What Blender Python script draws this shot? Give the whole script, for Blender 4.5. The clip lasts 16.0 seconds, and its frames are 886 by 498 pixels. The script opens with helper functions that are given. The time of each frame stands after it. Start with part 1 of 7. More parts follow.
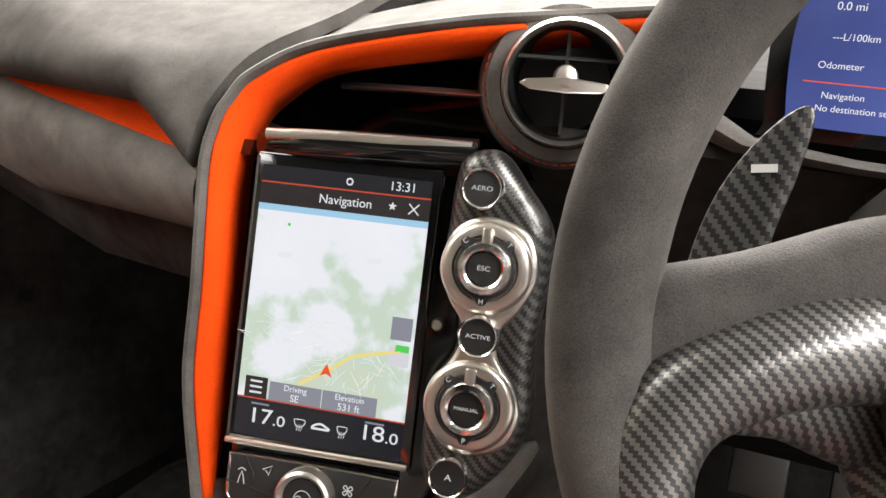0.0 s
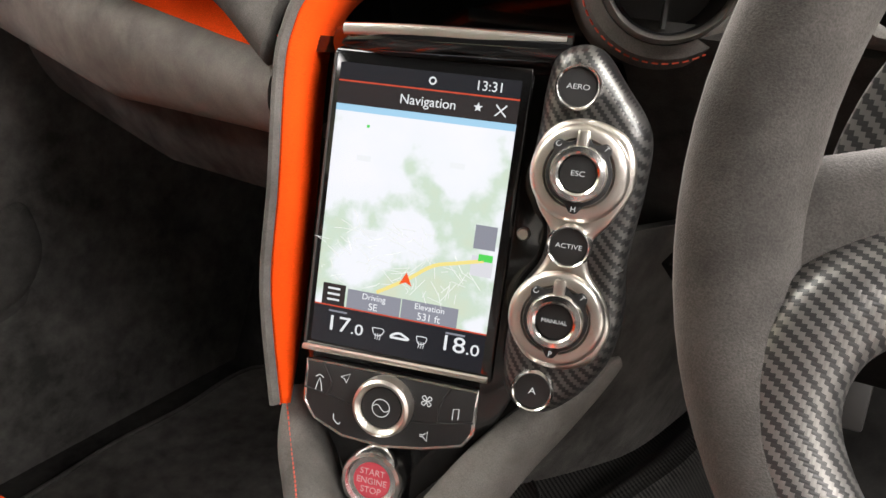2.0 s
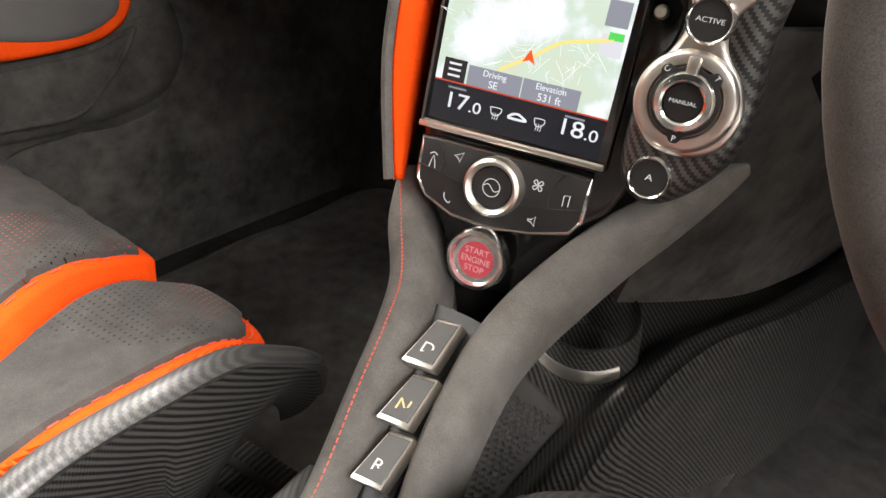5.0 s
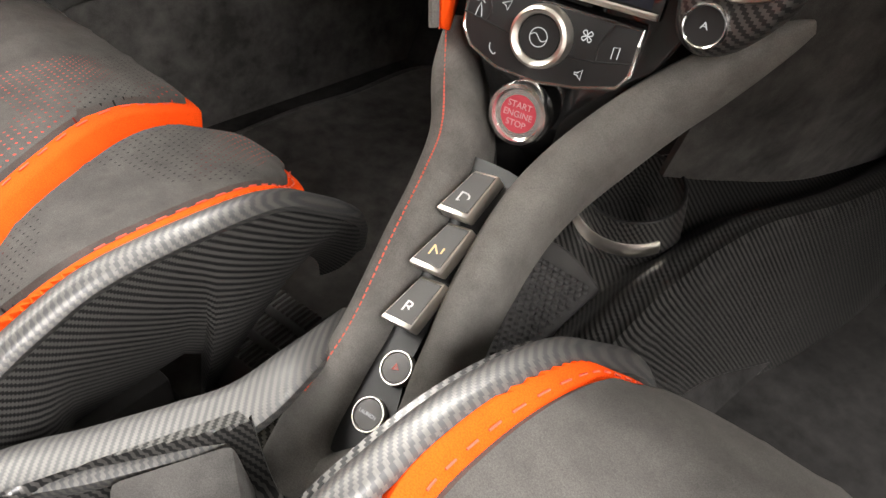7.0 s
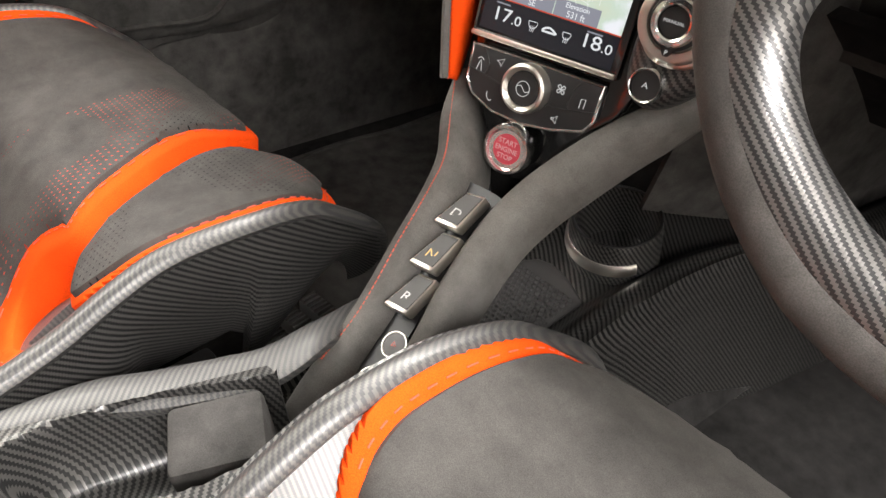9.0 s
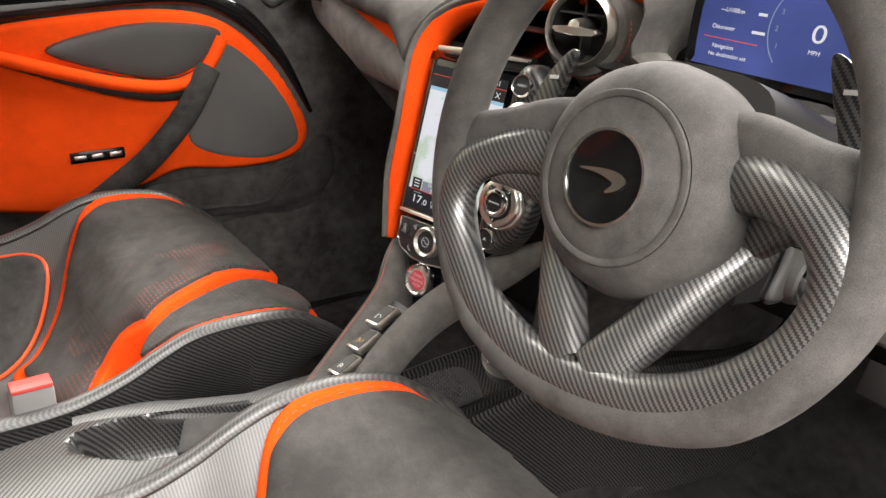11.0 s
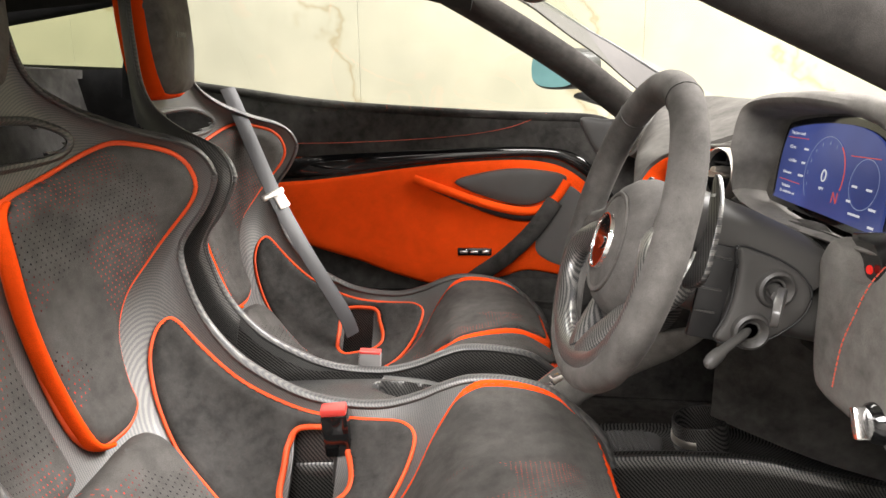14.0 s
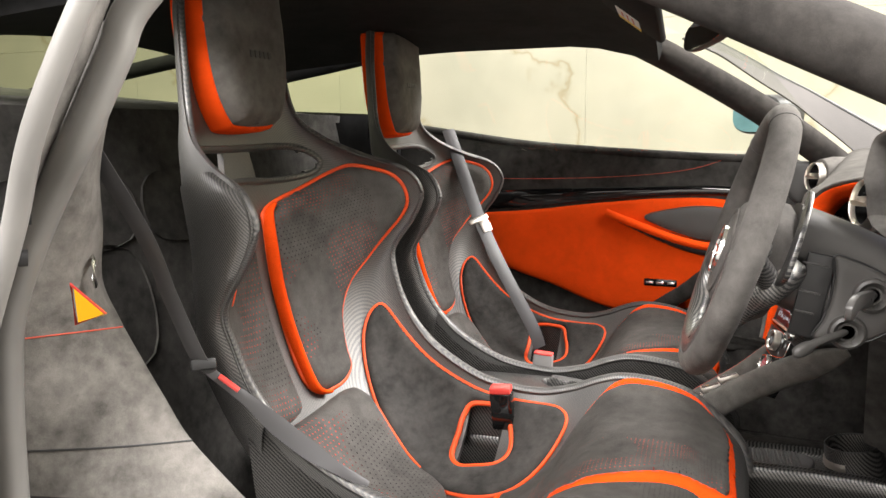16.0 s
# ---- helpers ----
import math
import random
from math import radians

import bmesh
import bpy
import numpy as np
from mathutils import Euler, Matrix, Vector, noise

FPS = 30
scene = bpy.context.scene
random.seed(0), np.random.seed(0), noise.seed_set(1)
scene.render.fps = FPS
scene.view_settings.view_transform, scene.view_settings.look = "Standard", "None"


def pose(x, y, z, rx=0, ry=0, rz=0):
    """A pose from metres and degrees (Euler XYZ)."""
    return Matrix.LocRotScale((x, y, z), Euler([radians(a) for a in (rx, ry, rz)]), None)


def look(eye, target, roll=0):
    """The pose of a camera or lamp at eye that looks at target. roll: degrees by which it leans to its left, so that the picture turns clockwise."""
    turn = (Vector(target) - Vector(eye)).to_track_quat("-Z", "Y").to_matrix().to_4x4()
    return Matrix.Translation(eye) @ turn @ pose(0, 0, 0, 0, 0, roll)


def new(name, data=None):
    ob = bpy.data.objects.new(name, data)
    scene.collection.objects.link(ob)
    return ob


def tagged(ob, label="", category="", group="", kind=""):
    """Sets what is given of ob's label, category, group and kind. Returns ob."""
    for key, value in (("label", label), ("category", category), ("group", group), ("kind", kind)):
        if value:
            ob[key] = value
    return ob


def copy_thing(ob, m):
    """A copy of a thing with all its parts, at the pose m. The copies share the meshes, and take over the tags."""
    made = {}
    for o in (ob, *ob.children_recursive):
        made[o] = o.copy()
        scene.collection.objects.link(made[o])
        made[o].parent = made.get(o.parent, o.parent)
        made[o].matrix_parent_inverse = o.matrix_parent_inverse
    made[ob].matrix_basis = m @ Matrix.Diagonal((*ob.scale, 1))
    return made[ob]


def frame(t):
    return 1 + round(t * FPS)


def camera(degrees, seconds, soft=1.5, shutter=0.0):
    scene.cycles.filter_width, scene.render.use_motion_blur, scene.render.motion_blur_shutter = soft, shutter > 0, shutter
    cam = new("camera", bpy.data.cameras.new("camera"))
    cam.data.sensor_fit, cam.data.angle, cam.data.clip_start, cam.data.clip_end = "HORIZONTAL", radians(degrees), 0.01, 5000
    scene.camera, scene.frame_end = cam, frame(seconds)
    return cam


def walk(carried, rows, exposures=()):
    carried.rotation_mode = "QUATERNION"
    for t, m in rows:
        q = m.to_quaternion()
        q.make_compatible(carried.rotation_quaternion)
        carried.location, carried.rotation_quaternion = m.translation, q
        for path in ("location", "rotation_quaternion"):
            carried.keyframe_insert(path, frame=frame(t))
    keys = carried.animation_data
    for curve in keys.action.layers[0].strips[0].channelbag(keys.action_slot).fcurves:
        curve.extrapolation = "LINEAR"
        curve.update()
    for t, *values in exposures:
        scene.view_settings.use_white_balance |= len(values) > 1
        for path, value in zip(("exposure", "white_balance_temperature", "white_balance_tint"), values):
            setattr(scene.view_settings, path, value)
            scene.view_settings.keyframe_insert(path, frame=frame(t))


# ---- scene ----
cam = camera(61.1, 16.0)
PATH = [
    (0, (0.198, 0.005, 0.73), (-0.494, 1.773, 0.1), 3.5),
    (0.5, (0.184, 0.01, 0.726), (-0.537, 1.732, 0.01), 3.2),
    (1, (0.176, 0.01, 0.721), (-0.559, 1.701, -0.055), 3.1),
    (1.5, (0.175, 0.012, 0.713), (-0.581, 1.682, -0.087), 3.0),
    (2, (0.173, 0.013, 0.712), (-0.599, 1.662, -0.116), 3.1),
    (2.5, (0.172, 0.015, 0.708), (-0.614, 1.648, -0.136), 3.4),
    (3, (0.175, 0.018, 0.707), (-0.648, 1.609, -0.182), 3.5),
    (3.5, (0.177, 0.008, 0.696), (-0.683, 1.557, -0.232), 3.7),
    (4, (0.181, 0.002, 0.683), (-0.721, 1.49, -0.302), 3.9),
    (4.5, (0.186, 0.001, 0.672), (-0.745, 1.415, -0.393), 3.8),
    (5, (0.189, -0.002, 0.662), (-0.749, 1.346, -0.481), 3.9),
    (7.5, (0.214, -0.01, 0.637), (-0.717, 1.109, -0.734), 4.7),
    (8, (0.226, -0.014, 0.644), (-0.739, 1.09, -0.716), 4.8),
    (10.5, (0.528, -0.128, 0.792), (-0.798, 0.983, -0.213), 1.8),
    (11, (0.633, -0.135, 0.813), (-0.795, 0.963, -0.055), 1.6),
    (11.5, (0.743, -0.131, 0.833), (-0.767, 0.924, 0.053), 1.1),
    (12, (0.832, -0.13, 0.844), (-0.75, 0.878, 0.151), 0.8),
    (12.5, (0.939, -0.101, 0.849), (-0.772, 0.741, 0.244), 1.5),
    (13, (1.022, -0.069, 0.839), (-0.808, 0.512, 0.282), 1.5),
    (13.5, (1.096, -0.011, 0.833), (-0.817, 0.277, 0.325), 0.3),
    (14, (1.157, 0.045, 0.833), (-0.789, 0.05, 0.375), -0.8),
    (14.5, (1.214, 0.081, 0.832), (-0.732, -0.115, 0.412), -1.7),
    (15, (1.274, 0.117, 0.817), (-0.657, -0.236, 0.435), -2.3),
    (15.5, (1.328, 0.15, 0.802), (-0.584, -0.329, 0.466), -2.7),
    (16, (1.376, 0.181, 0.806), (-0.503, -0.427, 0.492), -0.7),
]
walk(cam, [(t, look(eye, target, roll)) for t, eye, target, roll in PATH], [(0.0, 1.02), (3.5, 1.3), (8.0, 1.2), (11.0, 0.86), (13.0, 0.62), (16.0, 0.59)])

# ---- world and lights ----
world = bpy.data.worlds.new("showroom_air")
scene.world = world
world.use_nodes = True
world.node_tree.nodes["Background"].inputs[0].default_value = (0.9, 0.95, 1.0, 1)
world.node_tree.nodes["Background"].inputs[1].default_value = 0.3


def area_lamp(name, at, target, w, h, watts, colour=(1.0, 0.957, 0.94)):
    data = bpy.data.lights.new(name, "AREA")
    data.shape, data.size, data.size_y, data.energy, data.color = "RECTANGLE", w, h, watts, colour
    ob = new(name, data)
    ob.matrix_world = look(at, target)
    return tagged(ob, "unseen area lamp added under the showroom ceiling", "ceiling light")


# no lamp is in view: these four are added to light the cabin
area_lamp("unseen_ceiling_lamp", (-0.6, 2.9, 2.96), (-0.6, 2.9, 0), 3.4, 2.0, 640)
area_lamp("unseen_ceiling_lamp", (3.0, -1.0, 2.96), (3.0, -1.0, 0), 2.2, 3.2, 420)
area_lamp("unseen_ceiling_lamp", (-2.6, -0.8, 2.96), (-2.6, -0.8, 0), 2.2, 3.4, 170)
area_lamp("unseen_ceiling_lamp", (0.6, -3.2, 2.96), (0.6, -3.2, 0), 3.6, 1.8, 110)

# ---- building tools ----
def thing(name, label, category, group="", kind=""):
    return tagged(new(name), label, category, group, kind)


def part(name, bm, material, parent=None, label=""):
    """Link a bmesh as one mesh object, under a thing or a part."""
    me = bpy.data.meshes.new(name)
    bm.to_mesh(me)
    bm.free()
    me.polygons.foreach_set("use_smooth", [True] * len(me.polygons))
    me.set_sharp_from_angle(angle=radians(38))
    me.materials.append(material)
    ob = new(name, me)
    ob.parent = parent
    if label:
        ob["label"] = label
    return ob


def V(*a):
    return Vector(a)


def spline(pts, n=8, closed=False):
    """Catmull-Rom points through pts (any dimension)."""
    P = np.array([list(p) for p in pts], float)
    k = len(P)
    out = []
    for i in range(k if closed else k - 1):
        if closed:
            a, b, c, d = P[(i - 1) % k], P[i], P[(i + 1) % k], P[(i + 2) % k]
        else:
            a, b, c, d = P[max(i - 1, 0)], P[i], P[i + 1], P[min(i + 2, k - 1)]
        for j in range(n):
            t = j / n
            out.append(0.5 * (2 * b + (c - a) * t + (2 * a - 5 * b + 4 * c - d) * t * t + (3 * b - a - 3 * c + d) * t ** 3))
    if not closed:
        out.append(P[-1])
    return np.array(out)


def skin(rings, closed=True, caps=True):
    """A surface over rings of equal point counts."""
    bm = bmesh.new()
    vs = [[bm.verts.new(tuple(p)) for p in r] for r in rings]
    n = len(rings[0])
    for a, b in zip(vs, vs[1:]):
        for i in range(n if closed else n - 1):
            j = (i + 1) % n
            try:
                bm.faces.new((a[i], a[j], b[j], b[i]))
            except ValueError:
                pass
    if caps and closed:
        bm.faces.new(vs[0][::-1])
        bm.faces.new(vs[-1])
    bmesh.ops.recalc_face_normals(bm, faces=bm.faces)
    return bm


def tube(path, rw, rh=None, seg=12, closed=False, up=(0, 0, 1), power=2.0):
    """Sweep a (super)ellipse along path; rw, rh: half sizes across and along up, numbers or one for each point."""
    P = [Vector(p) for p in path]
    n = len(P)
    rw = list(rw) if hasattr(rw, "__len__") else [rw] * n
    rh = rw if rh is None else (list(rh) if hasattr(rh, "__len__") else [rh] * n)
    rings = []
    ref = Vector(up)
    for i, p in enumerate(P):
        if closed:
            t = P[(i + 1) % n] - P[i - 1]
        else:
            t = P[min(i + 1, n - 1)] - P[max(i - 1, 0)]
        t.normalize()
        u = ref - t * ref.dot(t)
        if u.length < 1e-4:
            u = t.orthogonal()
        u.normalize()
        s = t.cross(u)
        ring = []
        for k in range(seg):
            a = 2 * math.pi * k / seg
            c, d = math.cos(a), math.sin(a)
            c = math.copysign(abs(c) ** (2 / power), c)
            d = math.copysign(abs(d) ** (2 / power), d)
            ring.append(p + s * (rw[i] * c) + u * (rh[i] * d))
        rings.append(ring)
    if closed:
        rings.append(rings[0])
        bm = skin(rings, True, False)
        bmesh.ops.remove_doubles(bm, verts=bm.verts, dist=1e-6)
        bmesh.ops.recalc_face_normals(bm, faces=bm.faces)
        return bm
    return skin(rings)


def flat(o, x, y):
    """A plane as a surface for pad() and piping(): (a, b) to a place, and the normal."""
    o, x, y = Vector(o), Vector(x).normalized(), Vector(y).normalized()
    n = x.cross(y).normalized()
    return lambda a, b: (o + x * a + y * b, n)


def inside(poly, x, y):
    c = False
    j = len(poly) - 1
    for i in range(len(poly)):
        xi, yi, xj, yj = *poly[i], *poly[j]
        if (yi > y) != (yj > y) and x < (xj - xi) * (y - yi) / (yj - yi) + xi:
            c = not c
        j = i
    return c


def pad(S, outline, thick, edge, da, db, n=6, sink=0.004, smooth=True, hole=None):
    """A padded or plain panel that lies on the surface S inside an outline of its parameters, with rounded edges. hole: an outline cut out."""
    from mathutils.geometry import delaunay_2d_cdt
    sc = np.array([1 / da, 1 / db])
    loops = []
    for o in [outline] + ([hole] if hole else []):
        q = spline(o, n, True) if smooth else spline_straight(o, n)
        loops.append(q)
    pts, edges = [], []
    for q in loops:
        k0 = len(pts)
        pts += [Vector(p * sc) for p in q]
        edges += [(k0 + i, k0 + (i + 1) % len(q)) for i in range(len(q))]
    nb = len(pts)
    for q in loops:
        outer_loop = q is loops[0]
        area = 0.5 * float(np.sum(q[:, 0] * np.roll(q[:, 1], -1) - np.roll(q[:, 0], -1) * q[:, 1]))
        sign = (1 if area > 0 else -1) * (1 if outer_loop else -1)
        for i in range(len(q)):
            t2 = q[(i + 1) % len(q)] - q[i - 1]
            a, b = q[i]
            pa = (S(a + da * 0.05, b)[0] - S(a - da * 0.05, b)[0]) / (da * 0.1)
            pb = (S(a, b + db * 0.05)[0] - S(a, b - db * 0.05)[0]) / (db * 0.1)
            g = np.array([[pa.dot(pa), pa.dot(pb)], [pa.dot(pb), pb.dot(pb)]]) + np.eye(2) * 1e-9
            inw = sign * np.array([-t2[1], t2[0]])
            nvec = np.linalg.solve(g, inw)  # at right angles to the edge in space
            ln = math.sqrt(max(float(nvec @ g @ nvec), 1e-12))
            for f in (0.12, 0.45, 1.0):
                cand = q[i] + nvec / ln * edge * f
                if inside([tuple(p) for p in loops[0]], *cand) and not (hole and inside([tuple(p) for p in loops[-1]], *cand)):
                    w = np.vstack(loops) - cand
                    m2 = np.einsum("ij,jk,ik->i", w, g, w)
                    if m2.min() > (edge * f * 0.8) ** 2:
                        pts.append(Vector(cand * sc))
    ring_pts = np.array([list(p) for p in pts[nb:]]) if len(pts) > nb else np.zeros((0, 2))
    lo, hi = loops[0].min(0), loops[0].max(0)
    polys = [[tuple(p) for p in q] for q in loops]
    a = lo[0] + da * 0.5
    row = 0
    while a < hi[0]:
        b = lo[1] + db * (0.5 if row % 2 else 0.25)
        while b < hi[1]:
            if inside(polys[0], a, b) and not (hole and inside(polys[1], a, b)):
                w = (np.vstack(loops) - (a, b)) * sc
                near_ring = ((ring_pts - np.array((a, b)) * sc) ** 2).sum(1).min() if len(ring_pts) else 9
                if (w * w).sum(1).min() > 0.12 and near_ring > 0.10:
                    pts.append(Vector((a * sc[0], b * sc[1])))
            b += db
        a += da
        row += 1
    vs, _, fs, *_ = delaunay_2d_cdt(pts, edges, [], 1, 1e-6)
    bm = bmesh.new()
    uv = bm.loops.layers.uv.new("UVMap")
    rim = np.array([S(*(np.array(p) / sc))[0][:] for p in pts[:nb]])
    made, flatuv = [], []
    for p in vs:
        a, b = np.array(p) / sc
        pos, nor = S(a, b)
        d = math.sqrt(((rim - np.array(pos[:])) ** 2).sum(1).min())
        if d < 1e-6:
            pos = pos - nor * (sink(a, b) if callable(sink) else sink)
        else:
            t = min(d / edge, 1)
            pos = pos + nor * thick * math.sqrt(max(0, 1 - (1 - t) ** 2))
        made.append(bm.verts.new(pos))
        flatuv.append((a, b))
    for f in fs:
        m = [sum(vs[i][k] for i in f) / len(f) / sc[k] for k in (0, 1)]
        if hole and inside(polys[1], *m) or not inside(polys[0], *m):
            continue
        try:
            face = bm.faces.new([made[i] for i in f])
        except ValueError:
            continue
        for lp, i in zip(face.loops, f):
            lp[uv].uv = flatuv[i]
    # a wall all round down into the support
    rimedges = [e for e in bm.edges if len(e.link_faces) == 1]
    bmesh.ops.recalc_face_normals(bm, faces=bm.faces)
    f0 = bm.faces[:] and bm.faces[0]
    if f0:
        c = f0.calc_center_median()
        k = made.index(f0.verts[0])
        if f0.normal.dot(S(*flatuv[k])[1]) < 0:
            bmesh.ops.reverse_faces(bm, faces=bm.faces)
    new_edges = bmesh.ops.extrude_edge_only(bm, edges=rimedges)["geom"]
    for v in [g for g in new_edges if isinstance(g, bmesh.types.BMVert)]:
        near = min(range(0, nb), key=lambda i: (rim[i][0] - v.co[0]) ** 2 + (rim[i][1] - v.co[1]) ** 2 + (rim[i][2] - v.co[2]) ** 2)
        v.co -= S(*(np.array(pts[near]) / sc))[1] * 0.006
    bmesh.ops.delete(bm, geom=[v for v in bm.verts if not v.link_faces], context="VERTS")
    return bm


def spline_straight(o, n):
    P = np.array(o, float)
    return np.array([P[i] + (P[(i + 1) % len(P)] - P[i]) * j / n for i in range(len(P)) for j in range(n)])


def on(S, outline, n=6, closed=True, lift=0.0, smooth=True):
    """Points of a line drawn on the surface S."""
    q = spline(outline, n, closed) if smooth else (spline_straight(outline, n) if closed else np.array(outline, float))
    out = []
    for a, b in q:
        p, nor = S(a, b)
        out.append(p + nor * lift)
    return out


def box(size, m=None, bevel=0.004, seg=2):
    bm = bmesh.new()
    bmesh.ops.create_cube(bm, size=1)
    bmesh.ops.scale(bm, vec=size, verts=bm.verts)
    if bevel:
        bmesh.ops.bevel(bm, geom=bm.edges[:], offset=bevel, segments=seg, profile=0.5, affect="EDGES")
    if m is not None:
        bmesh.ops.transform(bm, matrix=m, verts=bm.verts)
    return bm


def slab(corners, depth, bevel=0.0):
    """An outline in space (roughly flat) pushed back by the vector depth."""
    bm = bmesh.new()
    f = bm.faces.new([bm.verts.new(tuple(c)) for c in corners])
    g = bmesh.ops.extrude_face_region(bm, geom=[f])["geom"]
    bmesh.ops.translate(bm, vec=depth, verts=[v for v in g if isinstance(v, bmesh.types.BMVert)])
    bmesh.ops.recalc_face_normals(bm, faces=bm.faces)
    if bevel:
        bmesh.ops.bevel(bm, geom=bm.edges[:], offset=bevel, segments=2, profile=0.5, affect="EDGES")
    return bm


def turned(profile, m, seg=40, caps=True):
    """A body of revolution about the z axis of m: rows of (radius, height)."""
    rings = [[m @ Vector((r * math.cos(2 * math.pi * k / seg), r * math.sin(2 * math.pi * k / seg), h)) for k in range(seg)] for r, h in profile]
    return skin(rings, True, caps)


def frame_of(o, x, y):
    """A matrix with its x and y along those ways, z out of their plane."""
    x, y = Vector(x).normalized(), Vector(y)
    z = x.cross(y).normalized()
    y = z.cross(x)
    m = Matrix((x, y, z)).transposed().to_4x4()
    m.translation = Vector(o)
    return m


def sheet(fn, nu, nv, thick=0.0, closed=False):
    """A grid over fn(u, v), 0..1 each; thick: pushed back along the normals into a solid."""
    bm = bmesh.new()
    vs = [[bm.verts.new(tuple(fn(i / nu, j / nv))) for j in range(nv + 1)] for i in range(nu + 1)]
    for i in range(nu):
        for j in range(nv):
            bm.faces.new((vs[i][j], vs[i + 1][j], vs[i + 1][j + 1], vs[i][j + 1]))
    if thick:
        bm.normal_update()
        bmesh.ops.solidify(bm, geom=bm.faces[:], thickness=thick)
    return bm


def writing(text, size, m, material, parent, name="lettering", align="CENTER", depth=0.0002, squash=1.0):
    cu = bpy.data.curves.new(name, "FONT")
    cu.body, cu.size, cu.extrude, cu.align_x, cu.align_y = text, size, depth, align, "CENTER"
    tmp = bpy.data.objects.new(name, cu)
    scene.collection.objects.link(tmp)
    me = bpy.data.meshes.new_from_object(tmp.evaluated_get(bpy.context.evaluated_depsgraph_get()))
    bpy.data.objects.remove(tmp)
    me.transform(m @ Matrix.Diagonal((squash, 1, 1, 1)))
    me.materials.clear()
    me.materials.append(material)
    ob = new(name, me)
    ob.parent = parent
    return ob

# ---- materials ----
def material(name, colour, rough=0.6, metal=0.0, coat=0.0, sheen=0.0):
    m = bpy.data.materials.new(name)
    m.use_nodes = True
    b = m.node_tree.nodes["Principled BSDF"]
    b.inputs["Base Color"].default_value = (*colour, 1)
    b.inputs["Roughness"].default_value, b.inputs["Metallic"].default_value = rough, metal
    b.inputs["Coat Weight"].default_value, b.inputs["Coat Roughness"].default_value = coat, 0.06
    b.inputs["Sheen Weight"].default_value = sheen
    b.inputs["Sheen Roughness"].default_value = 0.45
    return m, m.node_tree.nodes, m.node_tree.links, b


def noise_node(nodes, links, scale, detail=3, coords="Object", rough=0.55):
    tc = nodes.new("ShaderNodeTexCoord")
    n = nodes.new("ShaderNodeTexNoise")
    n.inputs["Scale"].default_value, n.inputs["Detail"].default_value, n.inputs["Roughness"].default_value = scale, detail, rough
    links.new(tc.outputs[coords], n.inputs["Vector"])
    return n


def ramp(nodes, links, src, stops):
    r = nodes.new("ShaderNodeValToRGB")
    while len(r.color_ramp.elements) < len(stops):
        r.color_ramp.elements.new(0.5)
    for e, (p, c) in zip(r.color_ramp.elements, stops):
        e.position, e.color = p, (*c, 1)
    links.new(src, r.inputs[0])
    return r


def bump(nodes, links, b, src, strength=0.2, dist=0.001):
    k = nodes.new("ShaderNodeBump")
    k.inputs["Strength"].default_value, k.inputs["Distance"].default_value = strength, dist
    links.new(src, k.inputs["Height"])
    links.new(k.outputs[0], b.inputs["Normal"])


def math_node(N, L, op, a, b=None):
    n = N.new("ShaderNodeMath")
    n.operation = op
    for i, v in enumerate((a, b)):
        if v is None:
            continue
        if isinstance(v, (int, float)):
            n.inputs[i].default_value = v
        else:
            L.new(v, n.inputs[i])
    return n.outputs[0]


def suede(name, colour, mottle=0.42, sheen=0.06, rough=0.85):
    """Alcantara: brushed nap in patches, fine fibres."""
    m, N, L, b = material(name, colour, rough, sheen=sheen)
    b.inputs["Specular IOR Level"].default_value = 0.1
    c = np.array(colour)
    big = noise_node(N, L, 11, 5, rough=0.62)
    mid = noise_node(N, L, 46, 4, rough=0.6)
    both = math_node(N, L, "ADD", math_node(N, L, "MULTIPLY", big.outputs[0], 0.62), math_node(N, L, "MULTIPLY", mid.outputs[0], 0.38))
    r = ramp(N, L, both, [(0.36, tuple(c * (1 - mottle))), (0.5, tuple(c)), (0.64, tuple(np.minimum(c * (1 + mottle), 1)))])
    fine = noise_node(N, L, 1500, 2)
    mix = N.new("ShaderNodeMix")
    mix.data_type, mix.blend_type = "RGBA", "MULTIPLY"
    mix.inputs[0].default_value = 0.45
    fr = ramp(N, L, fine.outputs[0], [(0.3, (0.35, 0.35, 0.35)), (0.7, (1.25, 1.25, 1.25))])
    L.new(r.outputs[0], mix.inputs[6])
    L.new(fr.outputs[0], mix.inputs[7])
    L.new(mix.outputs[2], b.inputs["Base Color"])
    bump(N, L, b, fine.outputs[0], 0.35, 0.0006)
    b.inputs["Sheen Tint"].default_value = (*np.minimum(c * 6, 1), 1)
    return m


